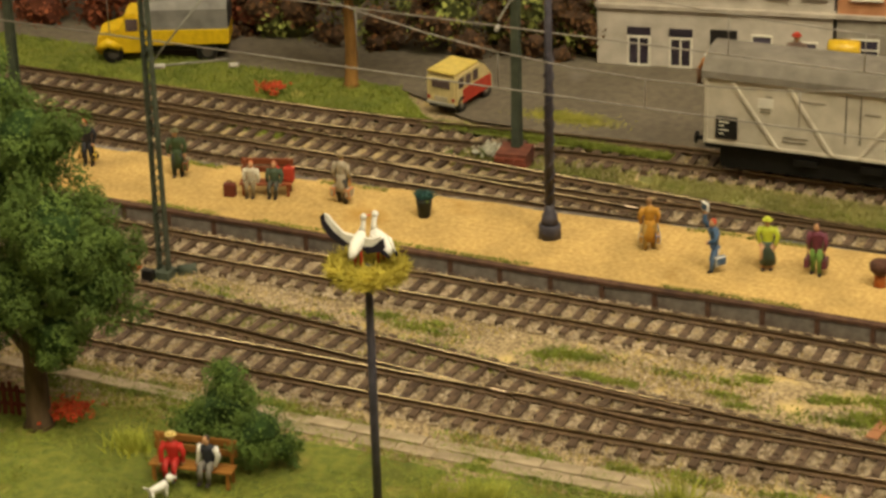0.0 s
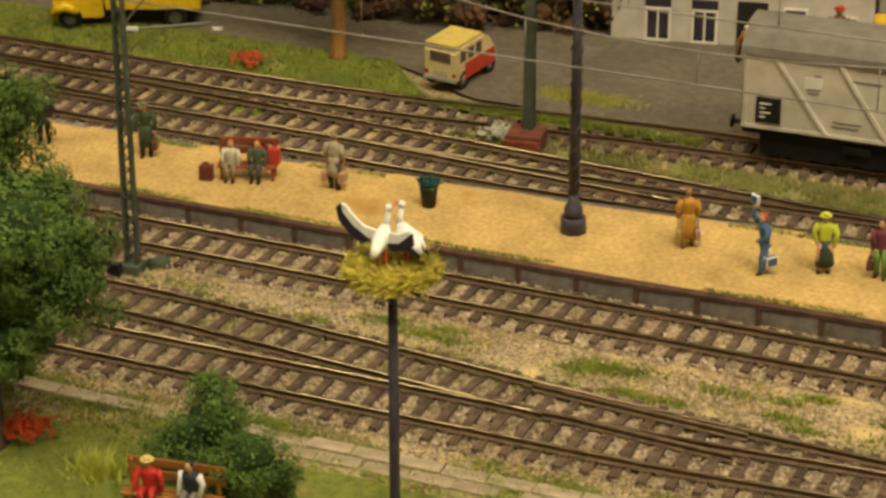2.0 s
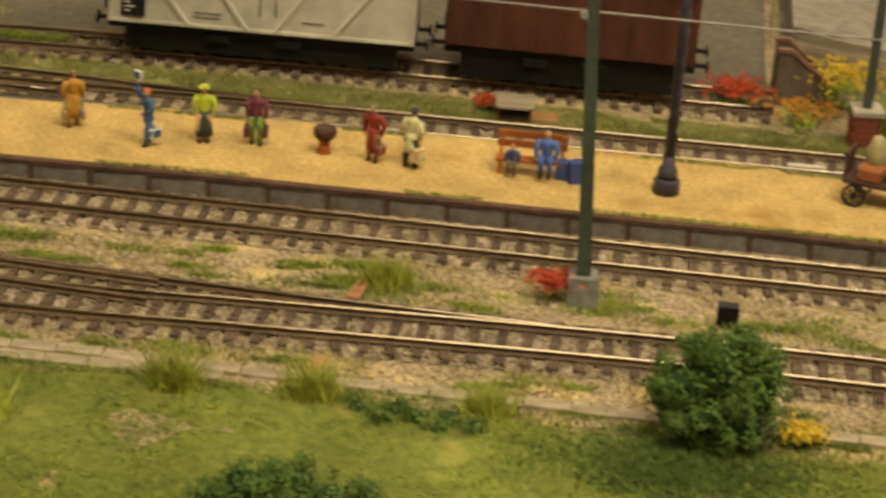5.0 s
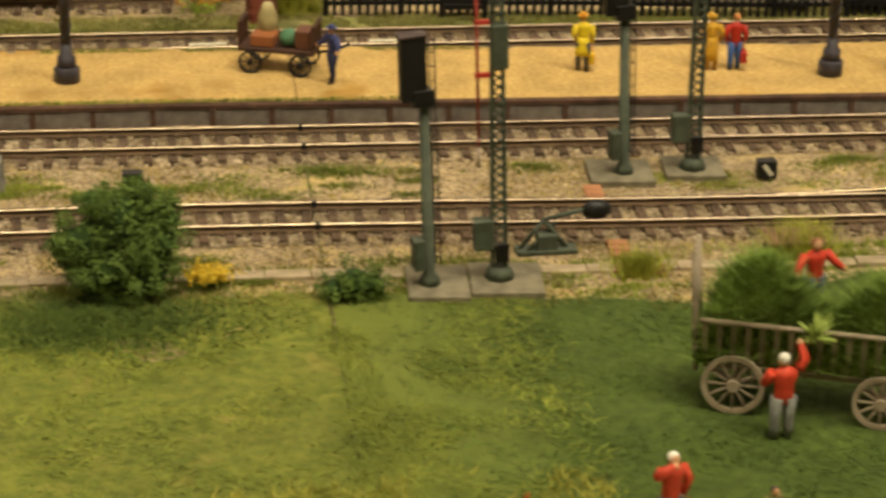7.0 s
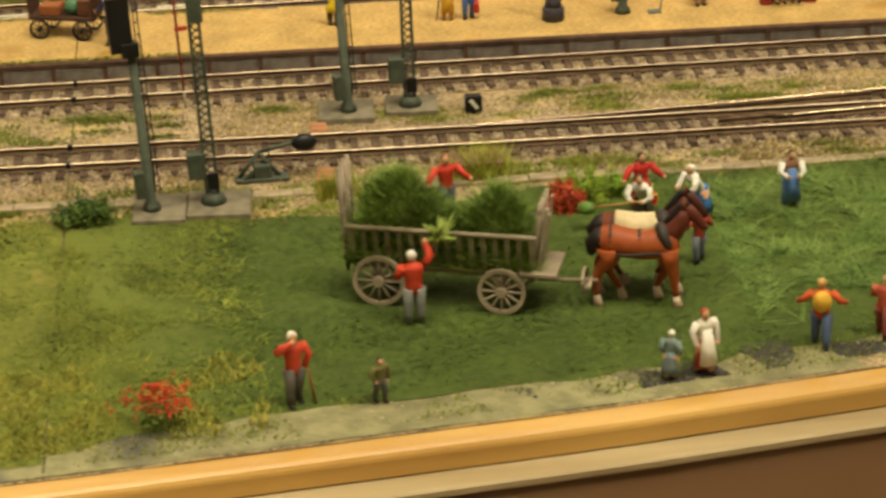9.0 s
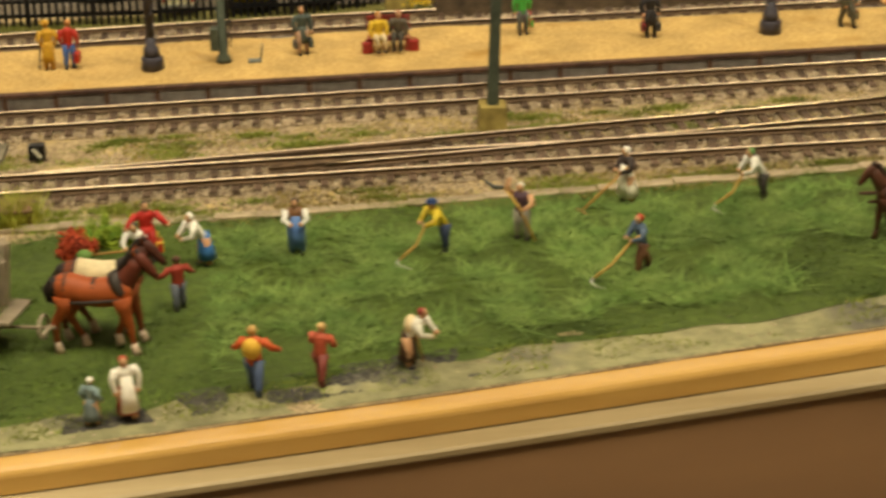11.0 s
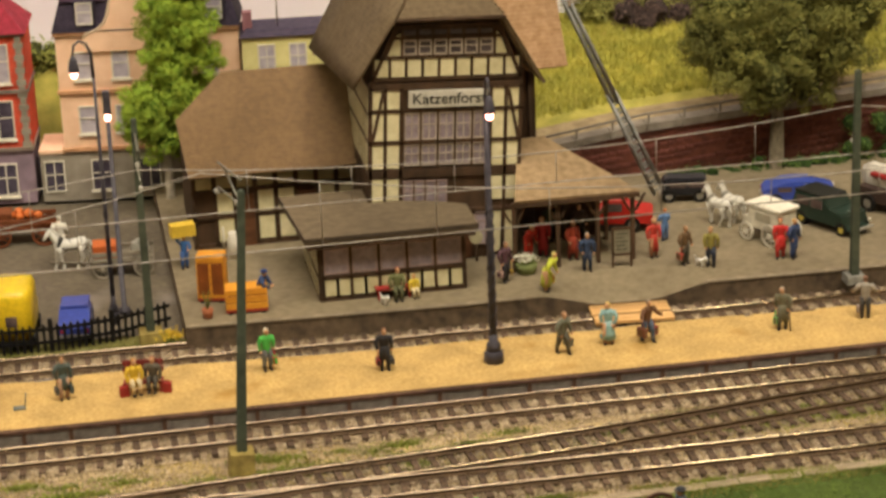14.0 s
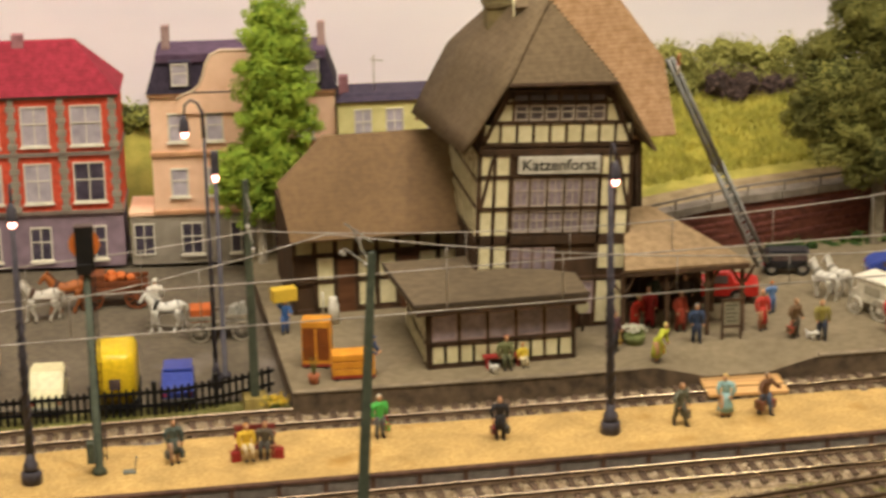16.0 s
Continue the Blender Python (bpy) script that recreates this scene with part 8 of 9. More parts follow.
# station vehicles
car(870.5, 219, TZ, -12, "#26262b", "black vintage car by the retaining wall", L=23, W=11, H=12.5, kind="oldtimer")
car(924, 200, TZ, -12, "#3d4fa0", "blue saloon car by the retaining wall", L=36, W=16, H=12, kind="sedan")
car(928, 160, TZ, -62, "#2b3a30", "dark green vintage car with yellow wheels", L=39, W=16, H=16.5, kind="oldtimer", rim="#c9b54c", roof="#2a2a26")
boat = thing("boat_trailer", 966, 168, TZ, -60, label="dark wagon under a white and red boat", category="trailer")
b = bmesh.new()
box(b, -22, -8, 5, 22, 8, 12, bevel=0.4)
part("trailer_body", b, paint("#40302a"), boat)
b = bmesh.new()
loft(b, [(-24, 0, 15), (-18, 0, 15), (8, 0, 15), (26, 0, 16)], [5, 8, 8, 1.2], 12, flat=0.42)
part("hull", b, paint("#ddd6c8", 0.3), boat)
b = bmesh.new()
box(b, -16, -5.6, 17, 5, 5.6, 19.2, bevel=0.8)
part("cockpit", b, paint("#a5302a", 0.35), boat)
b = bmesh.new()
for sy in (-1, 1):
    loft(b, [(-2, sy * 6, 18), (-6, sy * 5.6, 24), (-15, sy * 5.6, 23)], 0.6, 6)
loft(b, [(-6, -5.6, 24), (-6, 5.6, 24)], 0.6, 6)
part("windscreen_frame", b, paint("#ddd6c8", 0.3), boat)
for sx in (-14, 14):
    for sy in (-1, 1):
        tyre_wheel(boat, (sx, sy * 8.4, 4.4), "y", 4.4, 1.8)
cg = thing("white_carriage", 894, 151, TZ, 118, label="white horse-drawn carriage with a flat roof", category="carriage")
b = bmesh.new()
box(b, -12, -6.6, 6, 8.5, 6.6, 17, bevel=1.4)
part("body", b, paint("#ddd6c2"), cg)
b = bmesh.new()
box(b, -13, -7.2, 16.6, 9.5, 7.2, 18.8, bevel=0.9)
part("roof", b, paint("#e6dfcc"), cg)
b = bmesh.new()
box(b, 8.6, -5.5, 7, 12.5, 5.5, 11, bevel=0.6)
part("coach_box", b, paint("#ddd6c2"), cg)
for sx, r in ((-8, 5.4), (7.5, 4.4)):
    for sy in (-1, 1):
        spoked_wheel(cg, (sx, sy * 8, r), "y", r, 10, paint("#cfc8b6"))
for sy in (-1, 1):
    b = bmesh.new()
    box(b, -7, sy * 6.6 - 0.2, 10.5, 3, sy * 6.6 + 0.25, 15, bevel=0.2)
    part("side_window", b, paint("#b3ab96"), cg)

ft = thing("fire_engine", 820, 190, TZ, -14, label="red turntable-ladder fire engine with raised grey ladder", category="fire engine")
b = bmesh.new()
prism(b, [(-26, 4), (-26, 9), (2, 9), (2, 16), (12, 16), (14, 10.5), (26, 9.5), (26, 4)], "y", -8.5, 8.5)
bmesh.ops.bevel(b, geom=list(b.edges), offset=0.7, segments=2, affect="EDGES")
part("body", b, paint("#b52a1f", 0.3), ft)
for sy in (-1, 1):
    b = bmesh.new()
    box(b, 4, sy * 8.5 - 0.2, 10.6, 11.2, sy * 8.5 + 0.2, 14.8, bevel=0.2)
    part("side_window", b, PANE_DARK, ft)
for sx in (-17, 16):
    for sy in (-1, 1):
        tyre_wheel(ft, (sx, sy * 7.8, 4), "y", 4, 2.2)
b = bmesh.new()
loft(b, [(-8, 0, 10), (-8, 0, 15)], [5, 4.4], 14)
part("turntable", b, paint("#8d8a84"), ft)
LAD = mat("ladder_grey", "#8f8f8c", "#74746f", 160, 0.5, 0.05, metal=0.3, broad=0.2)
ld = thing("turntable_ladder", 0, 0, 0, label="long grey lattice ladder raised against the station roof", category="ladder")
p0, p1 = Vector((854, 206, 17)), Vector((808.5, 212, 121))
ux = (p1 - p0).normalized()
sd = ux.cross(Vector((0, 1, 0))).normalized()
for t0, t1, w in ((0.0, 0.5, 2.5), (0.46, 1.0, 1.5)):
    b = bmesh.new()
    for sx in (-1, 1):
        for dy in (-1.4, 1.4):
            loft(b, [p0.lerp(p1, t0) + sd * (sx * w) + Vector((0, dy, 0)), p0.lerp(p1, t1) + sd * (sx * w * 0.8) + Vector((0, dy, 0))], 0.95, 6)
    n = 22
    for k in range(n):
        t = t0 + (t1 - t0) * (k + 0.5) / n
        c = p0.lerp(p1, t)
        loft(b, [c - sd * w, c + sd * w], 0.6, 5)
        if k % 2:
            loft(b, [c - sd * w, p0.lerp(p1, min(t1, t + (t1 - t0) / n)) + sd * w], 0.4, 5)
    part("ladder_section", b, LAD, ld)
figurine(811, 206, 114, 60, "#b0663a", "#b8a894", "in orange climbing at the ladder top", hair="#d8c8a8", h=10.5, arms="up", group="station figurines")

# orange trolleys, crates and signs on the station platform
def crate_trolley(x, y, rz, L, Wd, H, label, doors=False):
    s = thing("parcel_trolley", x, y, TZ, rz, label=label, category="trolley", group="parcel trolleys")
    o = mat("orange_wood", "#dc9a2a", "#c4801f", 160, 0.6, 0.1, broad=0.2, each=0.15)
    n = int(H / 3.4)
    for k in range(n):
        b = bmesh.new()
        box(b, -L / 2, -Wd / 2, 2.2 + k * 3.4, L / 2, Wd / 2, 5.2 + k * 3.4, bevel=0.3)
        part("slat", b, o, s)
    b = bmesh.new()
    box(b, -L / 2 + 0.6, -Wd / 2 + 0.6, 2.2, L / 2 - 0.6, Wd / 2 - 0.6, 1.6 + n * 3.4)
    part("core", b, mat("orange_dark", "#8a4a16", "#6f3a10", 160, 0.7), s)
    b = bmesh.new()
    box(b, -L / 2, -Wd / 2, 0.9, L / 2, Wd / 2, 2.1, bevel=0.2)
    part("base", b, paint("#9c3a28"), s)
    for sx in (-1, 1):
        for sy in (-1, 1):
            b = bmesh.new()
            disc(b, (sx * (L / 2 - 2), sy * (Wd / 2 - 0.5), 0.9), "y", 1.1, 0.9, 10)
            part("castor", b, BLACK, s)
    if doors:
        for sx in (-L * 0.25, L * 0.25):
            b = bmesh.new()
            box(b, sx - L * 0.2, -Wd / 2 - 0.3, 4, sx + L * 0.2, -Wd / 2 + 0.1, H - 4, bevel=0.2)
            box(b, sx - L * 0.12, -Wd / 2 - 0.5, 7, sx + L * 0.12, -Wd / 2 - 0.2, 11)
            part("door", b, mat("orange_dark", "#8a4a16"), s)
    return s


crate_trolley(627.5, 144, -14, 13, 10, 23, "tall orange wooden cabinet with two doors on wheels", True)
crate_trolley(641, 126, -4, 19, 10, 12, "orange slatted parcel trolley with red base")
pt = thing("plant_pot", 622.8, 121, TZ, label="small terracotta pot with a young plant", category="plant pot")
b = bmesh.new()
loft(b, [(0, 0, -0.1), (0, 0, 4.4)], [2.0, 2.7], 12)
part("pot", b, paint("#9a5a38"), pt)
b = bmesh.new()
for k in range(5):
    loft(b, [(0, 0, 4), (math.cos(k * 1.3) * 2, math.sin(k * 1.3) * 2, 10 + k)], [0.3, 0.1], 5)
part("sapling", b, LEAF_MID, pt)
tub = thing("flower_tub", 772.7, 138, TZ, label="round stone tub of white and yellow flowers", category="flower tub")
b = bmesh.new()
loft(b, [(0, 0, -0.1), (0, 0, 3), (0, 0, 5)], [3.8, 5.2, 5.0], 16)
part("tub", b, mat("tub_stone", "#7c8450", "#626a3c", 200, 0.9, 0.2), tub)
brd = thing("notice_board", 817.5, 134, TZ, -4, label="dark framed notice board on two legs", category="notice board")
b = bmesh.new()
for sx in (-4.3, 4.3):
    box(b, sx - 0.55, -0.6, -0.2, sx + 0.55, 0.6, 19.5)
for zz in (5.6, 18.4):
    box(b, -4.3, -0.6, zz, 4.3, 0.6, zz + 1.1)
part("frame", b, TIMBER, brd)
b = bmesh.new()
box(b, -3.8, -0.3, 6.8, 3.8, 0.3, 18.4)
pn = part("panel", b, paint("#8a8570"), brd)
for k in range(5):
    b = bmesh.new()
    box(b, -2.9, -0.45, 8.4 + k * 1.9, 2.7 - (k % 2) * 1.4, -0.31, 9.1 + k * 1.9)
    part("lettering_bar", b, paint("#5c5848"), pn)
b = bmesh.new()
loft(b, [(0, 0, 0), (0, 0, 12)], [0.7, 0.6], 8)
solid("milk_churn", b, paint("#cfc8b4"), 638.5, 212.2 - 4, TZ, label="white churn by the wing door", category="churn")
b = bmesh.new()
loft(b, [(0, 0, 0), (0, 0, 9), (0, 0, 11), (0, 0, 13)], [2.6, 2.8, 1.8, 2.0], 12)
solid("milk_churn", b, paint("#dcd6c6"), 642, 197, TZ, label="white milk churn beside the wing door", category="churn")
clk = thing("platform_clock", 753.5, 160, TZ, label="round pale station clock on a short post", category="clock")
b = bmesh.new()
loft(b, [(0, 0, 0), (0, 0, 9)], 0.6, 8)
part("post", b, TIMBER, clk)
b = bmesh.new()
disc(b, (0, 0, 12), "y", 3.2, 1.6, 18)
part("face", b, paint("#b3aa86"), clk)

# loading ramp with plank side and brick steps behind the siding's end
rp_ = thing("loading_ramp", 0, 0, 0, label="grey loading ramp with brown plank side wall", category="ramp")
b = bmesh.new()
hexa(b, [(284, 196, -3), (430, 168, -3), (470, 300, -3), (284, 300, -3)], [(284, 196, 16), (372, 182, 6), (470, 300, 0), (284, 300, 16)])
part("ramp_body", b, mat("ramp_grey", "#8d8273", "#756b5e", 200, 0.9, 0.15, broad=0.2), rp_)
for k in range(9):
    b = bmesh.new()
    x1 = 392 - k * 2.4
    hexa(b, [(286, 194.6, -2.6 + k * 1.95), (x1, 174.6 + k * 0.6, -2.6 + k * 1.2), (x1, 176 + k * 0.6, -2.6 + k * 1.2), (286, 196, -2.6 + k * 1.95)], [(286, 194.6, -0.9 + k * 1.95), (x1, 174.6 + k * 0.6, -1.6 + k * 1.2), (x1, 176 + k * 0.6, -1.6 + k * 1.2), (286, 196, -0.9 + k * 1.95)])
    part("plank", b, WOOD_GREY, rp_)
stp = thing("brick_steps", 289, 172, -3, 4, label="small brick stair with sloping brown cheeks beside the ramp", category="stairs")
for k in range(5):
    b = bmesh.new()
    box(b, -10 + k * 4.2, -5.2, -0.5, -5.9 + k * 4.2, 5.2, 15.5 - k * 3.2, bevel=0.2)
    part("step", b, mat("step_stone", "#7a6b5c", "#5f5247", 200, 0.9, 0.2), stp)
for sy in (-6.4, 6.4):
    b = bmesh.new()
    prism(b, [(-11, 0), (-11, 19), (-7, 19), (12, 4), (12, 0)], "y", sy - 1.1, sy + 1.1)
    part("cheek", b, mat("cheek_stone", "#6f5e50", "#564840", 200, 0.9, 0.3), stp)
    b = bmesh.new()
    hexa(b, [(-11.5, sy - 1.5, 19), (-6.6, sy - 1.5, 19), (12.6, sy - 1.5, 4), (12.6, sy + 1.5, 4), (-6.6, sy + 1.5, 19), (-11.5, sy + 1.5, 19)], [(-11.5, sy - 1.5, 20.4), (-6.4, sy - 1.5, 20.4), (12.8, sy - 1.5, 5.4), (12.8, sy + 1.5, 5.4), (-6.4, sy + 1.5, 20.4), (-11.5, sy + 1.5, 20.4)])
    part("coping", b, mat("coping_rust", "#8a6652", "#6d4e3e", 200, 0.9, 0.2), stp)
# reddish garden fence at the left of the meadow
gf = thing("garden_fence", -118, -124, -3.8, 8, label="low reddish wooden garden fence under the tree", category="fence")
for k in range(16):
    b = bmesh.new()
    box(b, -24 + k * 2.4, -0.4, 0, -22.6 + k * 2.4, 0.4, 11 + (k % 3) * 0.5, bevel=0.15)
    part("picket", b, mat("fence_red", "#7a3a28", "#5c2a1e", 160, 0.8, 0.1, each=0.3), gf)
for zz in (3, 8):
    b = bmesh.new()
    box(b, -24, 0.4, zz, 15, 1.0, zz + 1.2)
    part("rail", b, mat("fence_red", "#7a3a28"), gf)
sh = thing("garden_shed", -140, -112, -3.8, 8, label="dark slate-grey garden shed behind the tree", category="shed")
b = bmesh.new()
box(b, -15, -8, 0, 15, 8, 18, bevel=0.3)
part("body", b, mat("shed_grey", "#4c4e52", "#3a3c40", 160, 0.8, 0.1), sh)
b = bmesh.new()
hexa(b, [(-17, -10, 18), (17, -10, 18), (17, 10, 18), (-17, 10, 18)], [(-17, -0.4, 26), (17, -0.4, 26), (17, 0.4, 26), (-17, 0.4, 26)])
part("roof", b, SLATE, sh)
# pale fascia panel with a groove, screwed on the front of the layout
PX0 = 731
fp = thing("fascia_panel", PX0, lerp_line(RIM, PX0), 0, 14.3, label="pale beige front panel with rounded corner and dark groove", category="panel")


def slope_plate(outline, off, thick):
    b = bmesh.new()
    put = lambda u, w, o: (u, -(16.6 + 0.2 * w + o), -16.2 - 0.98 * w)
    hexa(b, [put(u, w, off - thick) for u, w in outline], [put(u, w, off) for u, w in outline])
    return b


corner = [(8 - 8 * math.cos(a), 8 - 8 * math.sin(a)) for a in np.linspace(0, math.pi / 2, 9)]
part("plate", slope_plate(corner + [(300, 0), (300, 260), (0, 260)], 2.0, 4.0), mat("panel_beige", "#b3a38e", "#a3937e", 12, 0.6, broad=0.08), fp)
part("groove", slope_plate([(0.2, 13.4), (300, 13.4), (300, 14.6), (0.2, 14.6)], 2.15, 0.5), mat("groove_dark", "#6a5a4c", "#5a4c40", 60, 0.8), fp, "dark groove across the panel")

ln = thing("street_lantern", 587, 162, -2, label="dark hanging lantern on a slim forecourt post", category="lamp", group="forecourt lamps")
b = bmesh.new()
loft(b, [(0, 0, -0.3), (0, 0, 2), (0, 0, 2.6), (0, 0, 104)], [3.0, 2.8, 1.3, 0.9], 10)
part("pole", b, LAMP_GREY, ln)
b = bmesh.new()
box(b, -1.7, -1.7, 96, 1.7, 1.7, 107, bevel=0.5)
hd = part("lantern", b, LAMP_GREY, ln)
b = bmesh.new()
ball(b, (0, 0, 94.4), 1.5, s=(1, 1, 1.3), seg=10, rings=8)
part("bulb", b, LIT, hd, "glowing bulb")
# load of the grey cart behind the pony
for cx, cy, r_, h_ in ((596, 214, 2.2, 9), (601, 216, 2.0, 10), (598, 220, 2.2, 8)):
    b = bmesh.new()
    loft(b, [(0, 0, 0), (0, 0, h_ * 0.7), (0, 0, h_ * 0.85), (0, 0, h_)], [r_, r_, r_ * 0.6, r_ * 0.7], 10)
    solid("milk_can", b, paint("#9a978c", 0.35), cx, cy, 4.8, label="grey metal milk can on the weathered cart", category="can", group="cart load")

# ---- trees, shrubs, flowers, grass and stones ----
def leaf_cloud(rng, clumps, per, size, flatten=1.0, lo=0.72, hi=1.08):
    """Many small leaves in the outer shells of clumps (x, y, z, r)."""
    vs, fs = [], []
    for cx, cy, cz, r in clumps:
        n = max(6, int(per * r * r))
        d = rng.normal(0, 1, (n, 3))
        d /= np.linalg.norm(d, axis=1)[:, None]
        pos = np.array([cx, cy, cz]) + d * (r * rng.uniform(lo, hi, (n, 1))) * np.array([1, 1, flatten])
        nrm = d + rng.normal(0, 0.3, (n, 3)) + np.array([0, 0, 0.25])
        nrm /= np.linalg.norm(nrm, axis=1)[:, None]
        u = np.cross(nrm, rng.normal(0, 1, (n, 3)))
        u /= np.linalg.norm(u, axis=1)[:, None]
        v = np.cross(nrm, u)
        s = size * rng.uniform(0.5, 1.4, (n, 1))
        base = len(vs)
        quad = np.stack([pos - u * s * 0.5, pos + v * s * 0.4 + nrm * s * 0.2, pos + u * s * 0.6, pos - v * s * 0.4 + nrm * s * 0.2], 1).reshape(-1, 3)
        vs.extend(quad.tolist())
        fs.extend([(base + 4 * i, base + 4 * i + 1, base + 4 * i + 2, base + 4 * i + 3) for i in range(n)])
    return vs, fs


def cores(clumps, k=0.5):
    b = bmesh.new()
    for cx, cy, cz, r in clumps:
        g = bmesh.ops.create_icosphere(b, subdivisions=2, radius=r * k, matrix=Matrix.Translation((cx, cy, cz)))
        for v in g["verts"]:
            d = v.co - Vector((cx, cy, cz))
            v.co = Vector((cx, cy, cz)) + d * (1 + 0.5 * noise.noise(v.co * 0.3))
    return b


def crown(parent, rng, lobes, leaf, dark, per=1.6, size=2.0, inner=9, name="crown"):
    """lobes: (x, y, z, r); each is broken into many smaller clumps over its surface, with gaps between them."""
    big, clumps = [], []
    for x, y, z, r in lobes:
        big.append((x, y, z, r))
        for k in range(int(inner + 1.3 * r)):
            d = rng.normal(0, 1, 3)
            d /= np.linalg.norm(d)
            q = max(1.6, r * rng.uniform(0.2, 0.36))
            p = np.array([x, y, z]) + d * (r * rng.uniform(0.55, 1.06))
            clumps.append((*p.tolist(), q))
    # Dark cores: the shade between the leaves is put into their colour
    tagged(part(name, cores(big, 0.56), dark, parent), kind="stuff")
    vs, fs = leaf_cloud(rng, clumps, per * 7.0, size * 0.46, lo=0.55, hi=1.12)
    v2, f2 = leaf_cloud(rng, big, per * 2.2, size * 0.55, lo=0.58, hi=0.9)
    o = len(vs)
    stuff("leaves", vs + v2, fs + [tuple(q + o for q in f) for f in f2], leaf, "", "", parent=parent)


def trunk(parent, h, r0, r1, limbs=(), material=None):
    b = bmesh.new()
    loft(b, [(0, 0, -0.5), (0, 0, 1.5), (0.4, 0.2, h * 0.35), (-0.3, 0.3, h * 0.7), (0.2, 0, h)], [r0 * 1.7, r0 * 1.15, r0, r0 * 0.8, r1], 10)
    for (x0, z0, x1, y1, z1) in limbs:
        loft(b, [(0, 0, z0), ((x1 + x0) / 2, y1 / 2, (z0 + z1) / 2 - 1), (x1, y1, z1)], [r0 * 0.5, r0 * 0.35, r0 * 0.15], 7)
    return part("trunk", b, material or BARK, parent)


def tree(name, x, y, z, h, r0, lobes, leaf, dark, label, seed, per=1.6, size=2.0, limbs=(), bark=None):
    t = thing(name, x, y, z, label=label, category="tree", group="trees")
    trunk(t, h, r0, r0 * 0.4, limbs, bark)
    crown(t, np.random.default_rng(seed), lobes, leaf, dark, per, size)
    return t


def shrub(name, x, y, z, lobes, leaf, dark, label, seed, per=1.8, size=1.6, category="bush"):
    t = thing(name, x, y, z, label=label, category=category, group="shrubs")
    crown(t, np.random.default_rng(seed), lobes, leaf, dark, per, size)
    return t


# Core colours, darker than the leaves to paint the shade inside the foliage
DARK1 = mat("foliage_shade_dark", "#364c20", "#263a17", 300, 0.95, 0.5, broad=0.3)
DARK2 = mat("foliage_shade_light", "#6b8a2a", "#4f6d20", 300, 0.95, 0.5, broad=0.3)
DARK3 = mat("foliage_shade_olive", "#55582a", "#3f4320", 300, 0.95, 0.5, broad=0.3)
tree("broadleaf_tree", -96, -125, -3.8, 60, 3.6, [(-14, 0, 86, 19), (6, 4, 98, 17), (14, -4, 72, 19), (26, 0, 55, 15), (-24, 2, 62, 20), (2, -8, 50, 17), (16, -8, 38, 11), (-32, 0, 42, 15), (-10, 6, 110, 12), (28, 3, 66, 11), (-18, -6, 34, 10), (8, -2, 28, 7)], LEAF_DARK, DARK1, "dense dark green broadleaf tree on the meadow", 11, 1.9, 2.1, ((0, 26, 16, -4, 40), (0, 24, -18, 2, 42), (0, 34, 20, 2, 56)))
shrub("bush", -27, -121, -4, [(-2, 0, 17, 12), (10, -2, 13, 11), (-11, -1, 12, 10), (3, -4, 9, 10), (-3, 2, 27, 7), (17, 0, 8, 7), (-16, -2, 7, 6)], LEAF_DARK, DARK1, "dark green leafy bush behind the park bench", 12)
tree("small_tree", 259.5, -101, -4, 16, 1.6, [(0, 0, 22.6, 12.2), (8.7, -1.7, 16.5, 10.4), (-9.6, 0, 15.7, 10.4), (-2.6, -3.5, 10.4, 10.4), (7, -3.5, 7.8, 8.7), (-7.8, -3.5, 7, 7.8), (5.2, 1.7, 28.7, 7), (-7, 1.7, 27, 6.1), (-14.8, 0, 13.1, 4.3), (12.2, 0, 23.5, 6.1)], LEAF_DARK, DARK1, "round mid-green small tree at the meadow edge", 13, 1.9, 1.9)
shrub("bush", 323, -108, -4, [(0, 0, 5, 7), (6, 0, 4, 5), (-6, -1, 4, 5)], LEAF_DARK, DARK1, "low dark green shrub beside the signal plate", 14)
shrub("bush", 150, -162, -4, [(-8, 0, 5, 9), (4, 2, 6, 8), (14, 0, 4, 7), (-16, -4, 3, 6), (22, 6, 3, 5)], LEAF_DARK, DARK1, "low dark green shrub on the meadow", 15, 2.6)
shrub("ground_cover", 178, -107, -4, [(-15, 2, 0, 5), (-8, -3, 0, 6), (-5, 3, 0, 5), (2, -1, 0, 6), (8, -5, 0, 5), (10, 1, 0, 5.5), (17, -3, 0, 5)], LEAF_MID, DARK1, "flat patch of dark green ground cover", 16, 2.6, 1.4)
shrub("flower_bush", 478, -121, -4, [(0, 0, 5.2, 5.6), (2, 1, 3, 4.2), (-2, 0, 3, 4.2)], FLOWER_RED, mat("core_shade_red", "#8a3420", "#6a2818", 300, 0.95), "round red flowering bush in the field corner", 45, 2.0, 2.2, "flowers")
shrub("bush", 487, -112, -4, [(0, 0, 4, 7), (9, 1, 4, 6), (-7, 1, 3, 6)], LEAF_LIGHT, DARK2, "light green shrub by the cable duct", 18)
tree("poplar_tree", 619, 296, -2, 60, 2.2, [(-8, 0, 58, 15), (10, 0, 62, 15), (0, 0, 42, 13), (6, 0, 76, 14), (4, 0, 90, 14), (15, 0, 98, 14), (5, 0, 108, 15), (16, 0, 116, 14), (8, 0, 126, 14), (15, 0, 134, 11), (6, 0, 137, 10), (18, 0, 46, 12), (-14, 0, 48, 10), (25, 0, 58, 9), (22, 0, 82, 10)], LEAF_LIGHT, DARK2, "tall bright green poplar on the forecourt", 20, 1.3, 2.8, bark=mat("bark_pale", "#b5ab98", "#8d8474", 300, 0.9, 0.3))
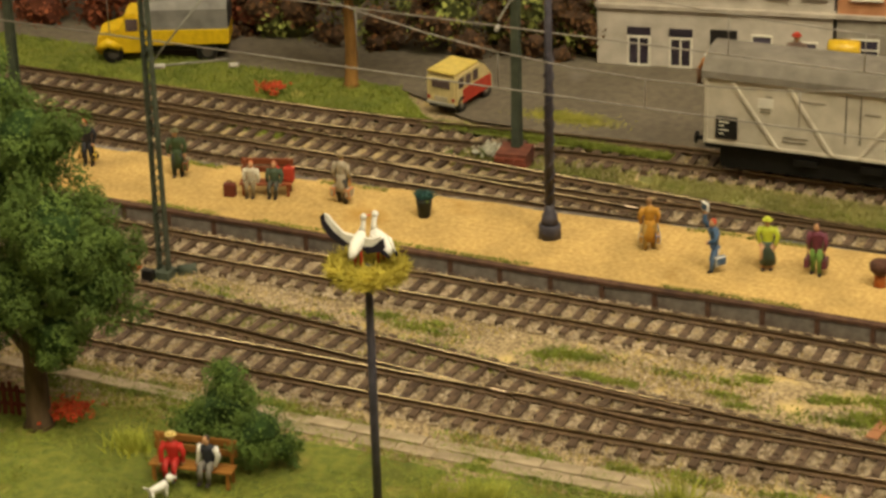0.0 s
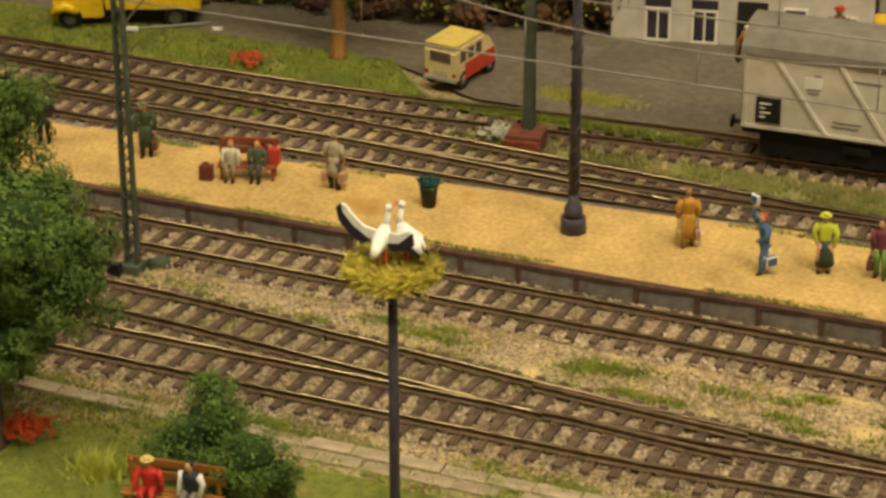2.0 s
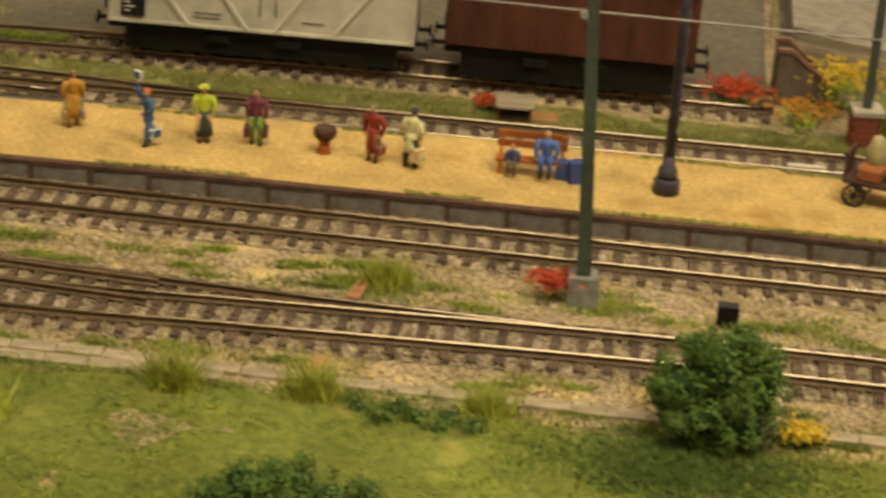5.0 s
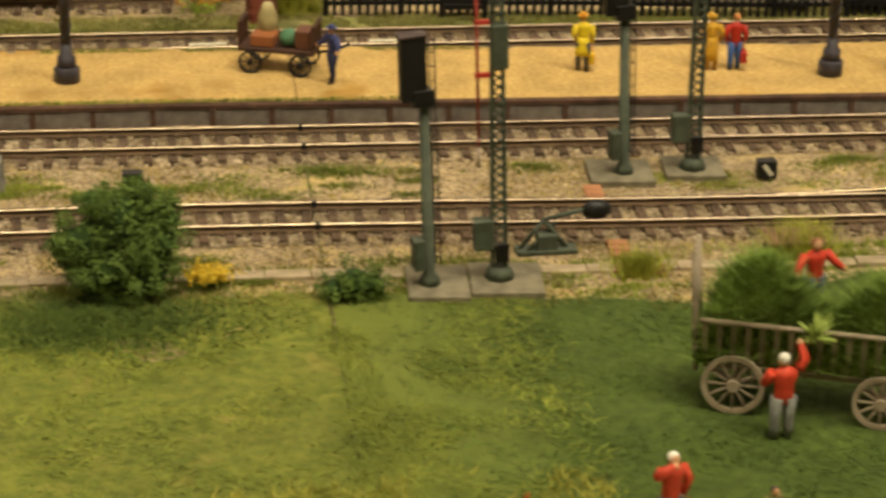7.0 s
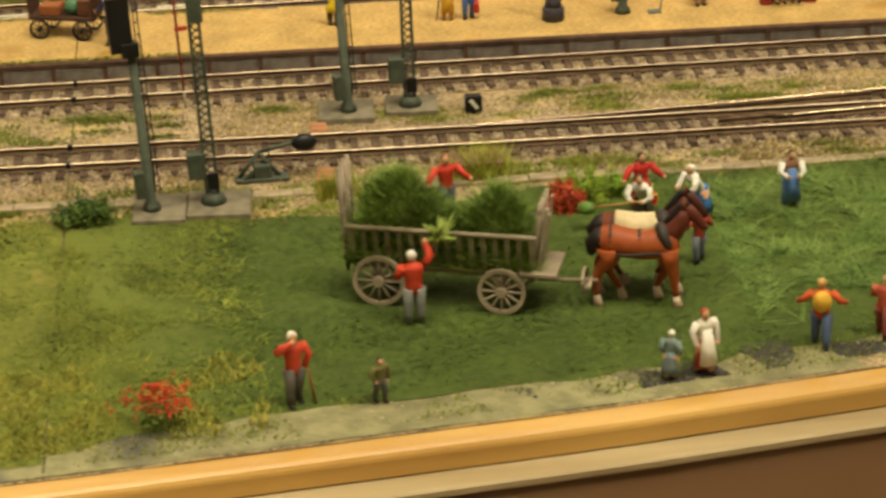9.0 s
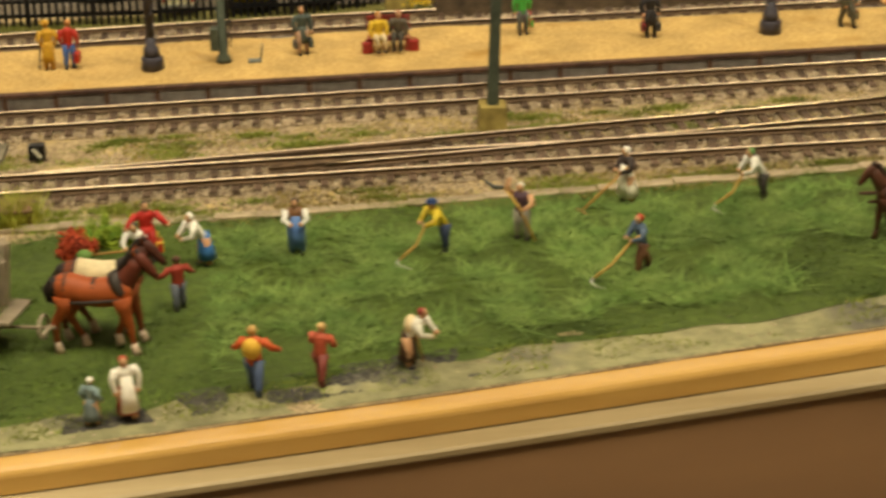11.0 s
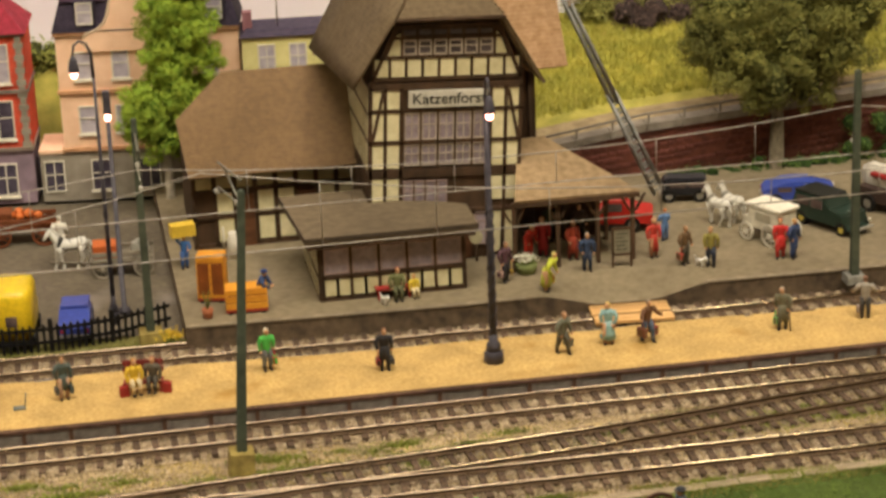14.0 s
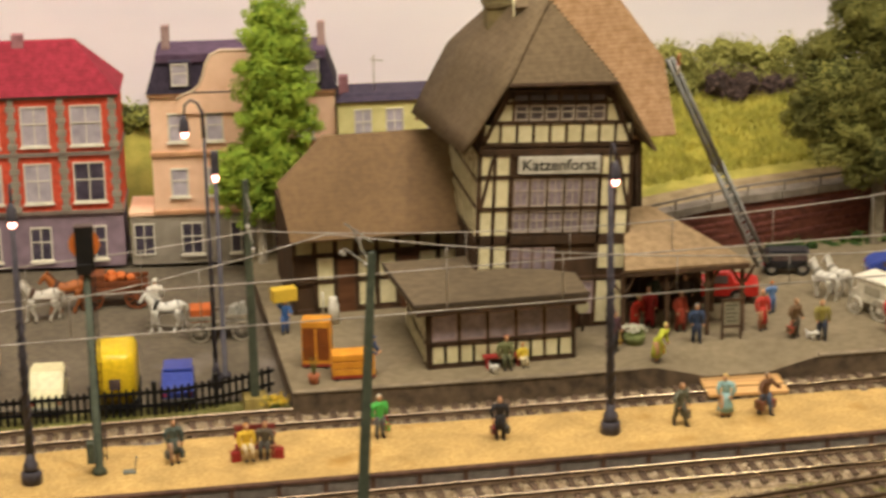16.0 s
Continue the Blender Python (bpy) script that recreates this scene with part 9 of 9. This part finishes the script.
tree("broadleaf_tree", 930, 256, 6, 70, 3.6, [(-22, 0, 66, 22), (8, 2, 88, 24), (28, -2, 64, 20), (-6, -6, 50, 18), (-28, 0, 92, 20), (32, 0, 100, 20), (-8, 4, 114, 21), (14, 0, 126, 18), (-38, 0, 76, 14), (44, 0, 82, 15), (6, -6, 72, 18), (14, 0, 44, 14), (-14, 0, 128, 14), (42, 0, 112, 12)], mat("leaf_tree_olive", "#8e8b45", "#67682f", 260, 0.85, broad=0.45, each=0.15), DARK3, "large olive-green tree in front of the retaining wall", 21, 1.1, 2.8, ((0, 30, 20, 0, 56), (0, 34, -18, 0, 60)), mat("bark_grey", "#7d7260", "#5e5546", 300, 0.9, 0.3))
tree("roadside_tree", -133, 178, -2.4, 48, 2.6, [(0, 0, 52, 13), (14, 0, 50, 11), (-13, 0, 51, 11), (4, 0, 64, 14), (24, 2, 56, 9), (-24, 0, 58, 10)], LEAF_MID, DARK1, "tree with an ochre trunk on the grass verge", 22, 1.4, 2.2, bark=mat("bark_ochre", "#8d6630", "#6a4a22", 300, 0.9, 0.3, stretch=(1, 1, 0.3)))


def hedge(name, xs, y0, y1, z0, zr, r, leaf, dark, label, seed, per=0.7, size=3.0):
    rng = np.random.default_rng(seed)
    cl = []
    for x in xs:
        for k in range(3):
            back = lerp_line(ROAD_FAR, x) if y0 < 0 else 0
            cl.append((x + rng.normal(0, r * 0.4), back + (rng.uniform(y0, y1) if y0 > 0 else rng.uniform(-y0, y1)), z0 + rng.uniform(*zr), r * rng.uniform(0.6, 1.15)))
    t = thing(name, 0, 0, 0, label=label, category="hedge", group="woods")
    # Inner balls in a darker leaf colour paint the hedge's own inner shade
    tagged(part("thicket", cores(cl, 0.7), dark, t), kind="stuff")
    vs, fs = leaf_cloud(rng, cl, per * 2.2, size * 0.75, lo=0.5, hi=1.2)
    stuff("leaves", vs, fs, leaf, "", "", parent=t)


ROAD_FAR = [(-700, 150), (-420, 165), (-286, 190), (-195, 209), (-102, 217), (-49, 233)]
LEAF_BROWN = mat("leaf_brown", "#6a4a2c", "#4a3420", 200, 0.9, broad=0.35, each=0.45)
LEAF_RUST = mat("leaf_rust", "#85482c", "#653622", 200, 0.9, broad=0.35, each=0.4)
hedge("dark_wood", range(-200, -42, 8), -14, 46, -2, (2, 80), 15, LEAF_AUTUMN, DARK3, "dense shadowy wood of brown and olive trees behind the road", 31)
hedge("brown_wood", range(-220, -46, 10), -6, 16, -2, (0, 40), 8, LEAF_BROWN, mat("core_shade_brown", "#4f3a28", "#3a2a1c", 300, 0.95), "brown undergrowth along the dark wood", 32)
hedge("rust_hedge", range(-460, -190, 9), -12, 34, -2, (2, 60), 13, LEAF_RUST, mat("core_shade_rust", "#6a3a26", "#4f2a1c", 300, 0.95), "rust-brown autumn hedge along the road", 33)
hedge("hill_bushes", range(862, 946, 7), 410, 420, 46, (2, 26), 9, mat("leaf_pale_olive", "#aaa65a", "#8d8d48", 200, 0.9, broad=0.3, each=0.12), mat("core_shade_pale_olive", "#7f7d3c", "#68682f", 300, 0.95), "pale olive bushes on the crest of the hill", 34, 1.6, 2.2)
hedge("purple_bush", range(892, 948, 7), 398, 405, 44, (2, 13), 9, mat("leaf_purple", "#6d5850", "#55433f", 200, 0.9, broad=0.3, each=0.15), mat("core_shade_purple", "#453833", "#332926", 300, 0.95), "dark purple-brown bush on the hill", 35, 1.6, 2.2)
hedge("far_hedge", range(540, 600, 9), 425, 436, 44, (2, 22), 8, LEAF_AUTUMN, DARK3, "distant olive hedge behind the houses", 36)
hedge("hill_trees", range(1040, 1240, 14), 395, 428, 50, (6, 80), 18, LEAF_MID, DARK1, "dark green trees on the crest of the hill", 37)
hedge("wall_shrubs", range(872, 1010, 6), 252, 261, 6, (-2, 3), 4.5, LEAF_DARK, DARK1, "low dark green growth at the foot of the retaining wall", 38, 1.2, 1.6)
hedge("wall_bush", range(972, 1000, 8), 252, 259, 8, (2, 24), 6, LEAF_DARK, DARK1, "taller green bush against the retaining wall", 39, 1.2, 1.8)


def flowers(name, x, y, z, r, h, flower, label, seed, n=160, leaf=None, category="flowers"):
    rng = np.random.default_rng(seed)
    t = thing(name, x, y, z, label=label, category=category, group="flowers")
    cl = [(rng.normal(0, r * 0.4), rng.normal(0, r * 0.35), rng.uniform(0.5, h * 0.55), r * 0.42) for _ in range(6)]
    vs, fs = leaf_cloud(rng, cl, 3.5, 1.1)
    stuff("leaves", vs, fs, leaf or LEAF_MID, "", "", parent=t)
    cl = [(rng.normal(0, r * 0.5), rng.normal(0, r * 0.4), rng.uniform(h * 0.55, h), rng.uniform(0.6, 1.15)) for _ in range(n)]
    vs, fs = leaf_cloud(rng, cl, 9.0, 0.9)
    stuff("petals", vs, fs, flower, "", "", parent=t)
    return t


flowers("poppies", -89, -118, -4, 8, 5.5, FLOWER_RED, "clump of red poppies under the tree", 41)
flowers("poppies", -159, 157, -2.6, 6, 5, FLOWER_RED, "clump of red poppies on the verge", 42, 90)
flowers("poppies", 210, -23, -4, 6, 9, FLOWER_RED, "red poppies beside the mast plinth", 43)
flowers("poppies", 346.5, -252, -4, 9, 13, FLOWER_RED, "loose red flowering weed at the path", 44, 120)
flowers("poppies", 264, 160, -3, 11, 8, FLOWER_RED, "bed of red flowers at the siding's end", 46, 220)
flowers("poppies", 352, 160, -2, 8, 6, FLOWER_RED, "red flowers behind the picket fence", 47, 130)
flowers("poppies", 178, 127, -4, 6, 6, FLOWER_RED, "red flowers beside the wooden trough", 48, 90)
flowers("yellow_flowers", 283, -98, -4, 5.5, 6, FLOWER_YELLOW, "clump of yellow flowers by the small tree", 49, 200)
flowers("yellow_flowers", 606, 122, -3, 6, 5, FLOWER_YELLOW, "yellow flowers at the platform corner", 50, 60)
flowers("white_flowers", -48, 128, -4, 5.5, 6, FLOWER_WHITE, "clump of white flowers beside the brick planter", 51, 55)
flowers("white_flowers", 772.7, 138, 11.5, 4.5, 4, FLOWER_WHITE, "white and yellow flowers in the round tub", 52, 90)
flowers("orange_flowers", 288, 146, -3.5, 12, 8, mat("flower_orange", "#c98a3a", "#a06a2a", 300, 0.8, each=0.4), "orange and green flowering shrubs by the ramp", 53, 160, LEAF_LIGHT)
flowers("yellow_flowers", 303, 158, -3, 12, 20, FLOWER_YELLOW, "tall yellow flowering bush behind the brick pillar", 54, 260, LEAF_LIGHT)
flowers("poppies", -124, -22, -4, 4, 9, FLOWER_RED, "red poppies beside the track", 55, 60)
flowers("pot_plant", -42, 53.5, PZ + 6.5, 2.6, 3, mat("leaf_teal", "#3f6660", "#2c4c48", 300, 0.8, each=0.4), "bluish-green plant in the platform pot", 56, 140, LEAF_DARK)


def blades(rng, xs, ys, zs, h, w, lean):
    n = len(xs)
    a = rng.uniform(0, 2 * math.pi, n)
    hh = h * rng.uniform(0.5, 1.3, n)
    ln = lean * rng.normal(0, 1, (n, 2))
    p = np.stack([xs, ys, zs], 1)
    s = np.stack([np.cos(a), np.sin(a), np.zeros(n)], 1) * (w * rng.uniform(0.7, 1.3, n))[:, None]
    tip = p + np.stack([ln[:, 0] * hh, ln[:, 1] * hh, hh], 1)
    vs = np.stack([p - s, p + s, tip], 1).reshape(-1, 3)
    return vs, np.arange(3 * n).reshape(-1, 3).tolist()


def inside(rng, n, x0, x1, lo, hi, patch=None, thr=0.0):
    xs = rng.uniform(x0, x1, n)
    a, c = np.array([lo(x) for x in xs]), np.array([hi(x) for x in xs])
    ys = a + (c - a) * rng.uniform(0, 1, n)
    if patch:
        keep = np.array([noise.noise(Vector((x * patch, y * patch, 5.5))) > thr for x, y in zip(xs, ys)])
        xs, ys = xs[keep], ys[keep]
    return xs, ys


def hay_heap(x, y, z, rz, label):
    """Two tall heaps of loose hay with a trough between them, bristling with blades."""
    r = np.random.default_rng(19)
    t = thing("hay_heap", x, y, z, rz, label=label, category="hay")

    def top(q):
        e = min(1.0, max(0.0, (28 - abs(q)) / 4))
        return 12 + e * (13 + 18 * math.exp(-(((q + 14) / 12.5) ** 2)) + 14 * math.exp(-(((q - 17) / 8.5) ** 2)) + 1.5 * noise.noise(Vector((q * 0.3, 2.5, 0))))

    b = bmesh.new()
    rows = []
    for k in range(29):
        q = -27 + k * 54 / 28
        rows.append([b.verts.new((q, 6.2 * math.cos(math.pi * v / 10), 11.6 + (0.9 * top(q) - 11.6) * math.sin(math.pi * v / 10) ** 0.7)) for v in range(11)])
    for r0, r1 in zip(rows, rows[1:]):
        for v in range(10):
            b.faces.new((r0[v], r0[v + 1], r1[v + 1], r1[v])).smooth = True
        b.faces.new((r0[0], r1[0], r1[10], r0[10]))
    b.faces.new(rows[0])
    b.faces.new(rows[-1])
    bmesh.ops.recalc_face_normals(b, faces=b.faces)
    part("hay_body", b, MEADOW_R, t)
    n = 14000
    xs, a = r.uniform(-28, 28, n), r.uniform(0, math.pi, n)
    hs = np.array([top(q) for q in xs])
    vs, fs = blades(r, xs, 6.6 * np.cos(a), 11.8 + (0.88 * hs - 11.8) * np.sin(a) ** 0.7, 4.2, 0.26, 0.8)
    stuff("hay", vs, fs, mat("hay_green", "#7c9440"), "", "", parent=t)


hay_heap(432.5, -180.5, -3.6, -18, "two heaps of fresh green hay in the wagon")
rng = np.random.default_rng(77)
xs, ys = inside(rng, 85000, -190, SEAM - 1, lambda x: lerp_line(RIM, x) + 9, lambda x: lerp_line(MEADOW_FAR, x) + 4 + wav(x, 0))
vs, fs = blades(rng, xs, ys, np.full(len(xs), -3.8), 0.95, 0.32, 2.3)
stuff("meadow_grass", vs, fs, BLADE_L, "short olive flock grass of the meadow", "grass")
xs, ys = inside(rng, 85000, SEAM + 1, 930, lambda x: lerp_line(PATH_FAR, x) + 3, lambda x: lerp_line(MEADOW_FAR, x) + 2)
keep = rng.uniform(0, 1, len(xs)) < (xs - SEAM) / 60
xs, ys = xs[keep], ys[keep]
vs, fs = blades(rng, xs, ys, np.full(len(xs), -3.8), 0.95, 0.32, 2.3)
stuff("field_grass", vs, fs, BLADE_R, "short deep green flock grass of the field", "grass")
xs, ys = inside(rng, 30000, SEAM - 2, SEAM + 62, lambda x: lerp_line(PATH_FAR, x) + 3, lambda x: lerp_line(MEADOW_FAR, x) + 2, 0.045, -0.3)
keep = rng.uniform(0, 1, len(xs)) ** 0.8 > (xs - SEAM) / 64
xs, ys = xs[keep], ys[keep]
vs, fs = blades(rng, xs, ys, np.full(len(xs), -3.8), 1.1, 0.32, 1.8)
stuff("meadow_grass", vs, fs, BLADE_L, "olive grass straying into the deep green field", "grass")
xs, ys = inside(rng, 34000, 522, 738, lambda x: lerp_line(PATH_FAR, x) + 14, lambda x: lerp_line(MEADOW_FAR, x) - 12, 0.07, -0.06)
vs, fs = blades(rng, xs, ys, np.full(len(xs), -3.6), 2.4, 0.26, 2.4)
stuff("mown_hay", vs, fs, mat("mown_green", "#83994e", "#63803a", 80, 0.8, broad=0.3, each=0.4), "tufts of freshly mown pale green hay", "hay")
xs, ys = inside(rng, 16000, SEAM - 150, SEAM + 60, lambda x: lerp_line(RIM, x) + 12, lambda x: lerp_line(RIM, x) + 62, 0.07, 0.02)
vs, fs = blades(rng, xs, ys, np.full(len(xs), -3.8), 2.2, 0.28, 0.7)
stuff("dry_grass", vs, fs, BLADE_Y, "patches of yellowish grass near the rim", "grass")
xs, ys = inside(rng, 9000, 320, 930, lambda x: lerp_line(RIM, x) + 5, lambda x: lerp_line(PATH_FAR, x) + 4, 0.06, -0.05)
vs, fs = blades(rng, xs, ys, np.full(len(xs), -4.0), 1.3, 0.26, 0.7)
stuff("path_grass", vs, fs, BLADE_L, "sparse grass creeping over the stony path", "grass")
# The small tree's soft shadow, painted as a patch of darker, longer grass
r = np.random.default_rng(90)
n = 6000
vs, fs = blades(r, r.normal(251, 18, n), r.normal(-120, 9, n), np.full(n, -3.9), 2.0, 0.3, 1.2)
stuff("shady_turf", vs, fs, mat("shade_grass", "#5b6c2a", "#43551f", 60, 0.85, broad=0.3, each=0.3), "longer grass round the small tree, dark green for its shade", "grass")
r = np.random.default_rng(91)
n = 2600
vs, fs = blades(r, r.normal(-33, 9, n), r.normal(176, 3.0, n), np.full(n, -2.8), 1.2, 0.3, 0.8)
stuff("grass_patch", vs, fs, BLADE_Y, "small yellow-green grass patch on the asphalt", "grass")
# dry tufts and moss between the tracks
xs, ys = inside(rng, 34000, -190, 960, lambda x: lerp_line(MEADOW_FAR, x) - 6, lambda x: smooth_line(T2, x) - 15.5, 0.045, -0.12)
vs, fs = blades(rng, xs, ys, np.full(len(xs), -4.2), 1.6, 0.28, 0.6)
stuff("track_grass", vs, fs, STRAW, "straw-coloured dry grass beside the main track", "grass")
xs, ys = inside(rng, 30000, -190, 960, lambda x: smooth_line(T2, x) + 16, lambda x: -7.5, 0.05, -0.05)
vs, fs = blades(rng, xs, ys, np.full(len(xs), -4.2), 1.3, 0.28, 0.6)
stuff("track_grass", vs, fs, STRAW, "straw-coloured dry grass between the tracks", "grass")
def moss(n, lo, hi, seed, label):
    """Low round pads of green moss and grass, scattered over a strip."""
    r = np.random.default_rng(seed)
    px = r.uniform(-190, 960, n)
    ax, ay = [], []
    for x in px:
        a, c = lo(x), hi(x)
        y = a + (c - a) * r.uniform(0.1, 0.9)
        k = int(r.uniform(90, 300))
        w = r.uniform(2.5, 7)
        ax.append(r.normal(x, w, k))
        ay.append(np.clip(r.normal(y, w * 0.33, k), a - 1, c + 1))
    ax, ay = np.concatenate(ax), np.concatenate(ay)
    vs, fs = blades(r, ax, ay, np.full(len(ax), -4.2), 1.5, 0.3, 0.6)
    stuff("moss_pads", vs, fs, BLADE_L, label, "moss")


moss(190, lambda x: smooth_line(T2, x) + 18, lambda x: -9, 81, "round green moss pads between the tracks")
moss(210, lambda x: lerp_line(MEADOW_FAR, x) - 2, lambda x: smooth_line(T2, x) - 17, 82, "green grass pads beside the main track")
moss(60, lambda x: 118, lambda x: 130, 83, "green grass pads behind the platform track")
xs, ys = inside(rng, 26000, -420, 20, lambda x: 148, lambda x: (183 if x < -112 else 183 - min(1, (x + 112) / 26) * 30))
vs, fs = blades(rng, xs, ys, np.full(len(xs), -2.6), 1.8, 0.3, 0.5)
stuff("verge_grass", vs, fs, BLADE_L, "short green grass of the road verge", "grass")
xs, ys = inside(rng, 42000, -60, 600, lambda x: 116, lambda x: 137, 0.05, -0.45)
vs, fs = blades(rng, xs, ys, np.full(len(xs), -4.0), 1.6, 0.28, 0.5)
stuff("verge_grass", vs, fs, mat("verge_blade", "#9a9256", "#75733c", 45, 0.85, broad=0.4, each=0.3), "thin dry grass behind the platform track", "grass")
for lo, hi in ((PF, 1), (PB, -1)):
    xs, ys = inside(rng, 9000, -300, 400, lambda x: lerp_line(lo, x) + hi * 1.0, lambda x: lerp_line(lo, x) + hi * 4.0, 0.03, 0.02)
    vs, fs = blades(rng, xs, ys, np.full(len(xs), PZ - 0.1), 1.0, 0.25, 0.6)
    stuff("edge_moss", vs, fs, BLADE_L, "green moss along the platform edge", "moss")
# hill grass
xs, ys = inside(rng, 50000, 810, 1150, lambda x: 300, lambda x: 425)
vs, fs = blades(rng, xs, ys, np.array([hill_z(x, y) - 0.4 for x, y in zip(xs, ys)]), 4.0, 0.45, 0.4)
stuff("hill_grass", vs, fs, BLADE_Y, "tall yellow-green grass on the hill", "grass")


def tuft(x, y, z, h, n, label, seed, m=None, spread=3.4):
    r = np.random.default_rng(seed)
    vs, fs = blades(r, r.normal(0, spread, n), r.normal(0, spread * 0.7, n), np.full(n, -0.3), h * 0.85, 0.3, 0.42)
    t = stuff("grass_tuft", vs, fs, m or mat("tuft_grass", "#bdbb4a", "#9aa23c", 90, 0.8, broad=0.2, each=0.3), label, "grass tuft", x, y, z)


for i, (x, y, h) in enumerate(((48, -128, 11), (66, -132, 8), (112.5, -104, 13), (150, -101, 12), (198, -100, 9), (160, -25, 10), (405, -97, 9), (452, -90, 12), (456, -86, 11), (318, 141, 16), (324, 143, 14), (-60, -128, 7), (58, -122, 10))):
    tuft(x, y, -4, h, 420, "tuft of tall yellow-green grass", 200 + i)


# ballast stones
def stones(n, x0, x1, lo, hi, z, size, label, seed, avoid=None, m=None, patch=None, thr=0.0):
    r = np.random.default_rng(seed)
    xs, ys = inside(r, n, x0, x1, lo, hi, patch, thr)
    n = len(xs)
    octa = np.array([(1, 0, -0.5), (0, 1, -0.5), (-1, 0, -0.5), (0, -1, -0.5), (0, 0, 1.1)], float)
    tri = [(0, 1, 4), (1, 2, 4), (2, 3, 4), (3, 0, 4)]
    s = size * r.uniform(0.55, 1.3, (n, 1, 1))
    a = r.uniform(0, 2 * math.pi, n)
    v = octa[None] * r.uniform(0.6, 1.25, (n, 5, 3)) * s
    ca, sa = np.cos(a)[:, None], np.sin(a)[:, None]
    vx, vy = v[..., 0] * ca - v[..., 1] * sa, v[..., 0] * sa + v[..., 1] * ca
    zz = z + r.uniform(-0.25, 0.35, (n, 1)) * size
    v = np.stack([vx + xs[:, None], vy + ys[:, None], v[..., 2] * 0.75 + zz], -1).reshape(-1, 3)
    f = (np.arange(n)[:, None, None] * 5 + np.array(tri)[None]).reshape(-1, 3).tolist()
    return stuff("ballast", v, f, m or STONE, label, "ballast")


for i, (ln, x0, x1) in enumerate(((T1, -190, 960), (T2, -190, 960), (T3, -330, 960))):
    stones(56000, x0, x1, lambda x: smooth_line(ln, x) - 16.5, lambda x: smooth_line(ln, x) + 16.5, -3.3, 0.52, "mixed brown and pale ballast stones of a track", 300 + i)
stones(15000, -190, 225, lambda x: smooth_line(T2L, x) - 15, lambda x: smooth_line(T2L, x) + 16, -3.3, 0.52, "mixed ballast stones of a turnout", 310)
stones(16000, 450, 960, lambda x: smooth_line(T2R, x) - 15, lambda x: smooth_line(T2R, x) + 16, -3.3, 0.52, "mixed ballast stones of a turnout", 311)
stones(6000, -420, 278, lambda x: smooth_line(T4, x) - 16, lambda x: smooth_line(T4, x) + 16, -3.4, 0.9, "dark ballast stones of the goods siding", 312)
stones(34000, -190, 960, lambda x: smooth_line(T2, x) + 13, lambda x: -5.5, -4.1, 0.58, "pale stones between the tracks", 313, patch=0.05, thr=-0.3)
stones(12000, -190, 960, lambda x: lerp_line(MEADOW_FAR, x) + 6, lambda x: smooth_line(T2, x) - 13, -4.0, 0.58, "pale stones beside the main track", 314)
DAMP = mat("damp_grit", "#55514c", "#3f3c3a", 300, 0.7, each=0.2)
stones(9000, 478, 600, lambda x: lerp_line(RIM, x) + 8, lambda x: lerp_line(PATH_FAR, x) + 7, -4.0, 0.7, "dark damp grit trodden into the rim path", 316, m=DAMP, patch=0.09, thr=-0.02)
stones(2500, 395, 470, lambda x: lerp_line(RIM, x) + 8, lambda x: lerp_line(PATH_FAR, x) + 5, -4.0, 0.7, "dark damp grit trodden into the rim path", 317, m=DAMP, patch=0.09, thr=0.3)
stones(700, 320, 960, lambda x: lerp_line(RIM, x) + 4, lambda x: lerp_line(PATH_FAR, x) + 4, -4.1, 0.75, "pale stones on the rim path", 315, m=mat("path_pebble", "#b8aa8c", "#93866a", 300, 0.9, each=0.35))
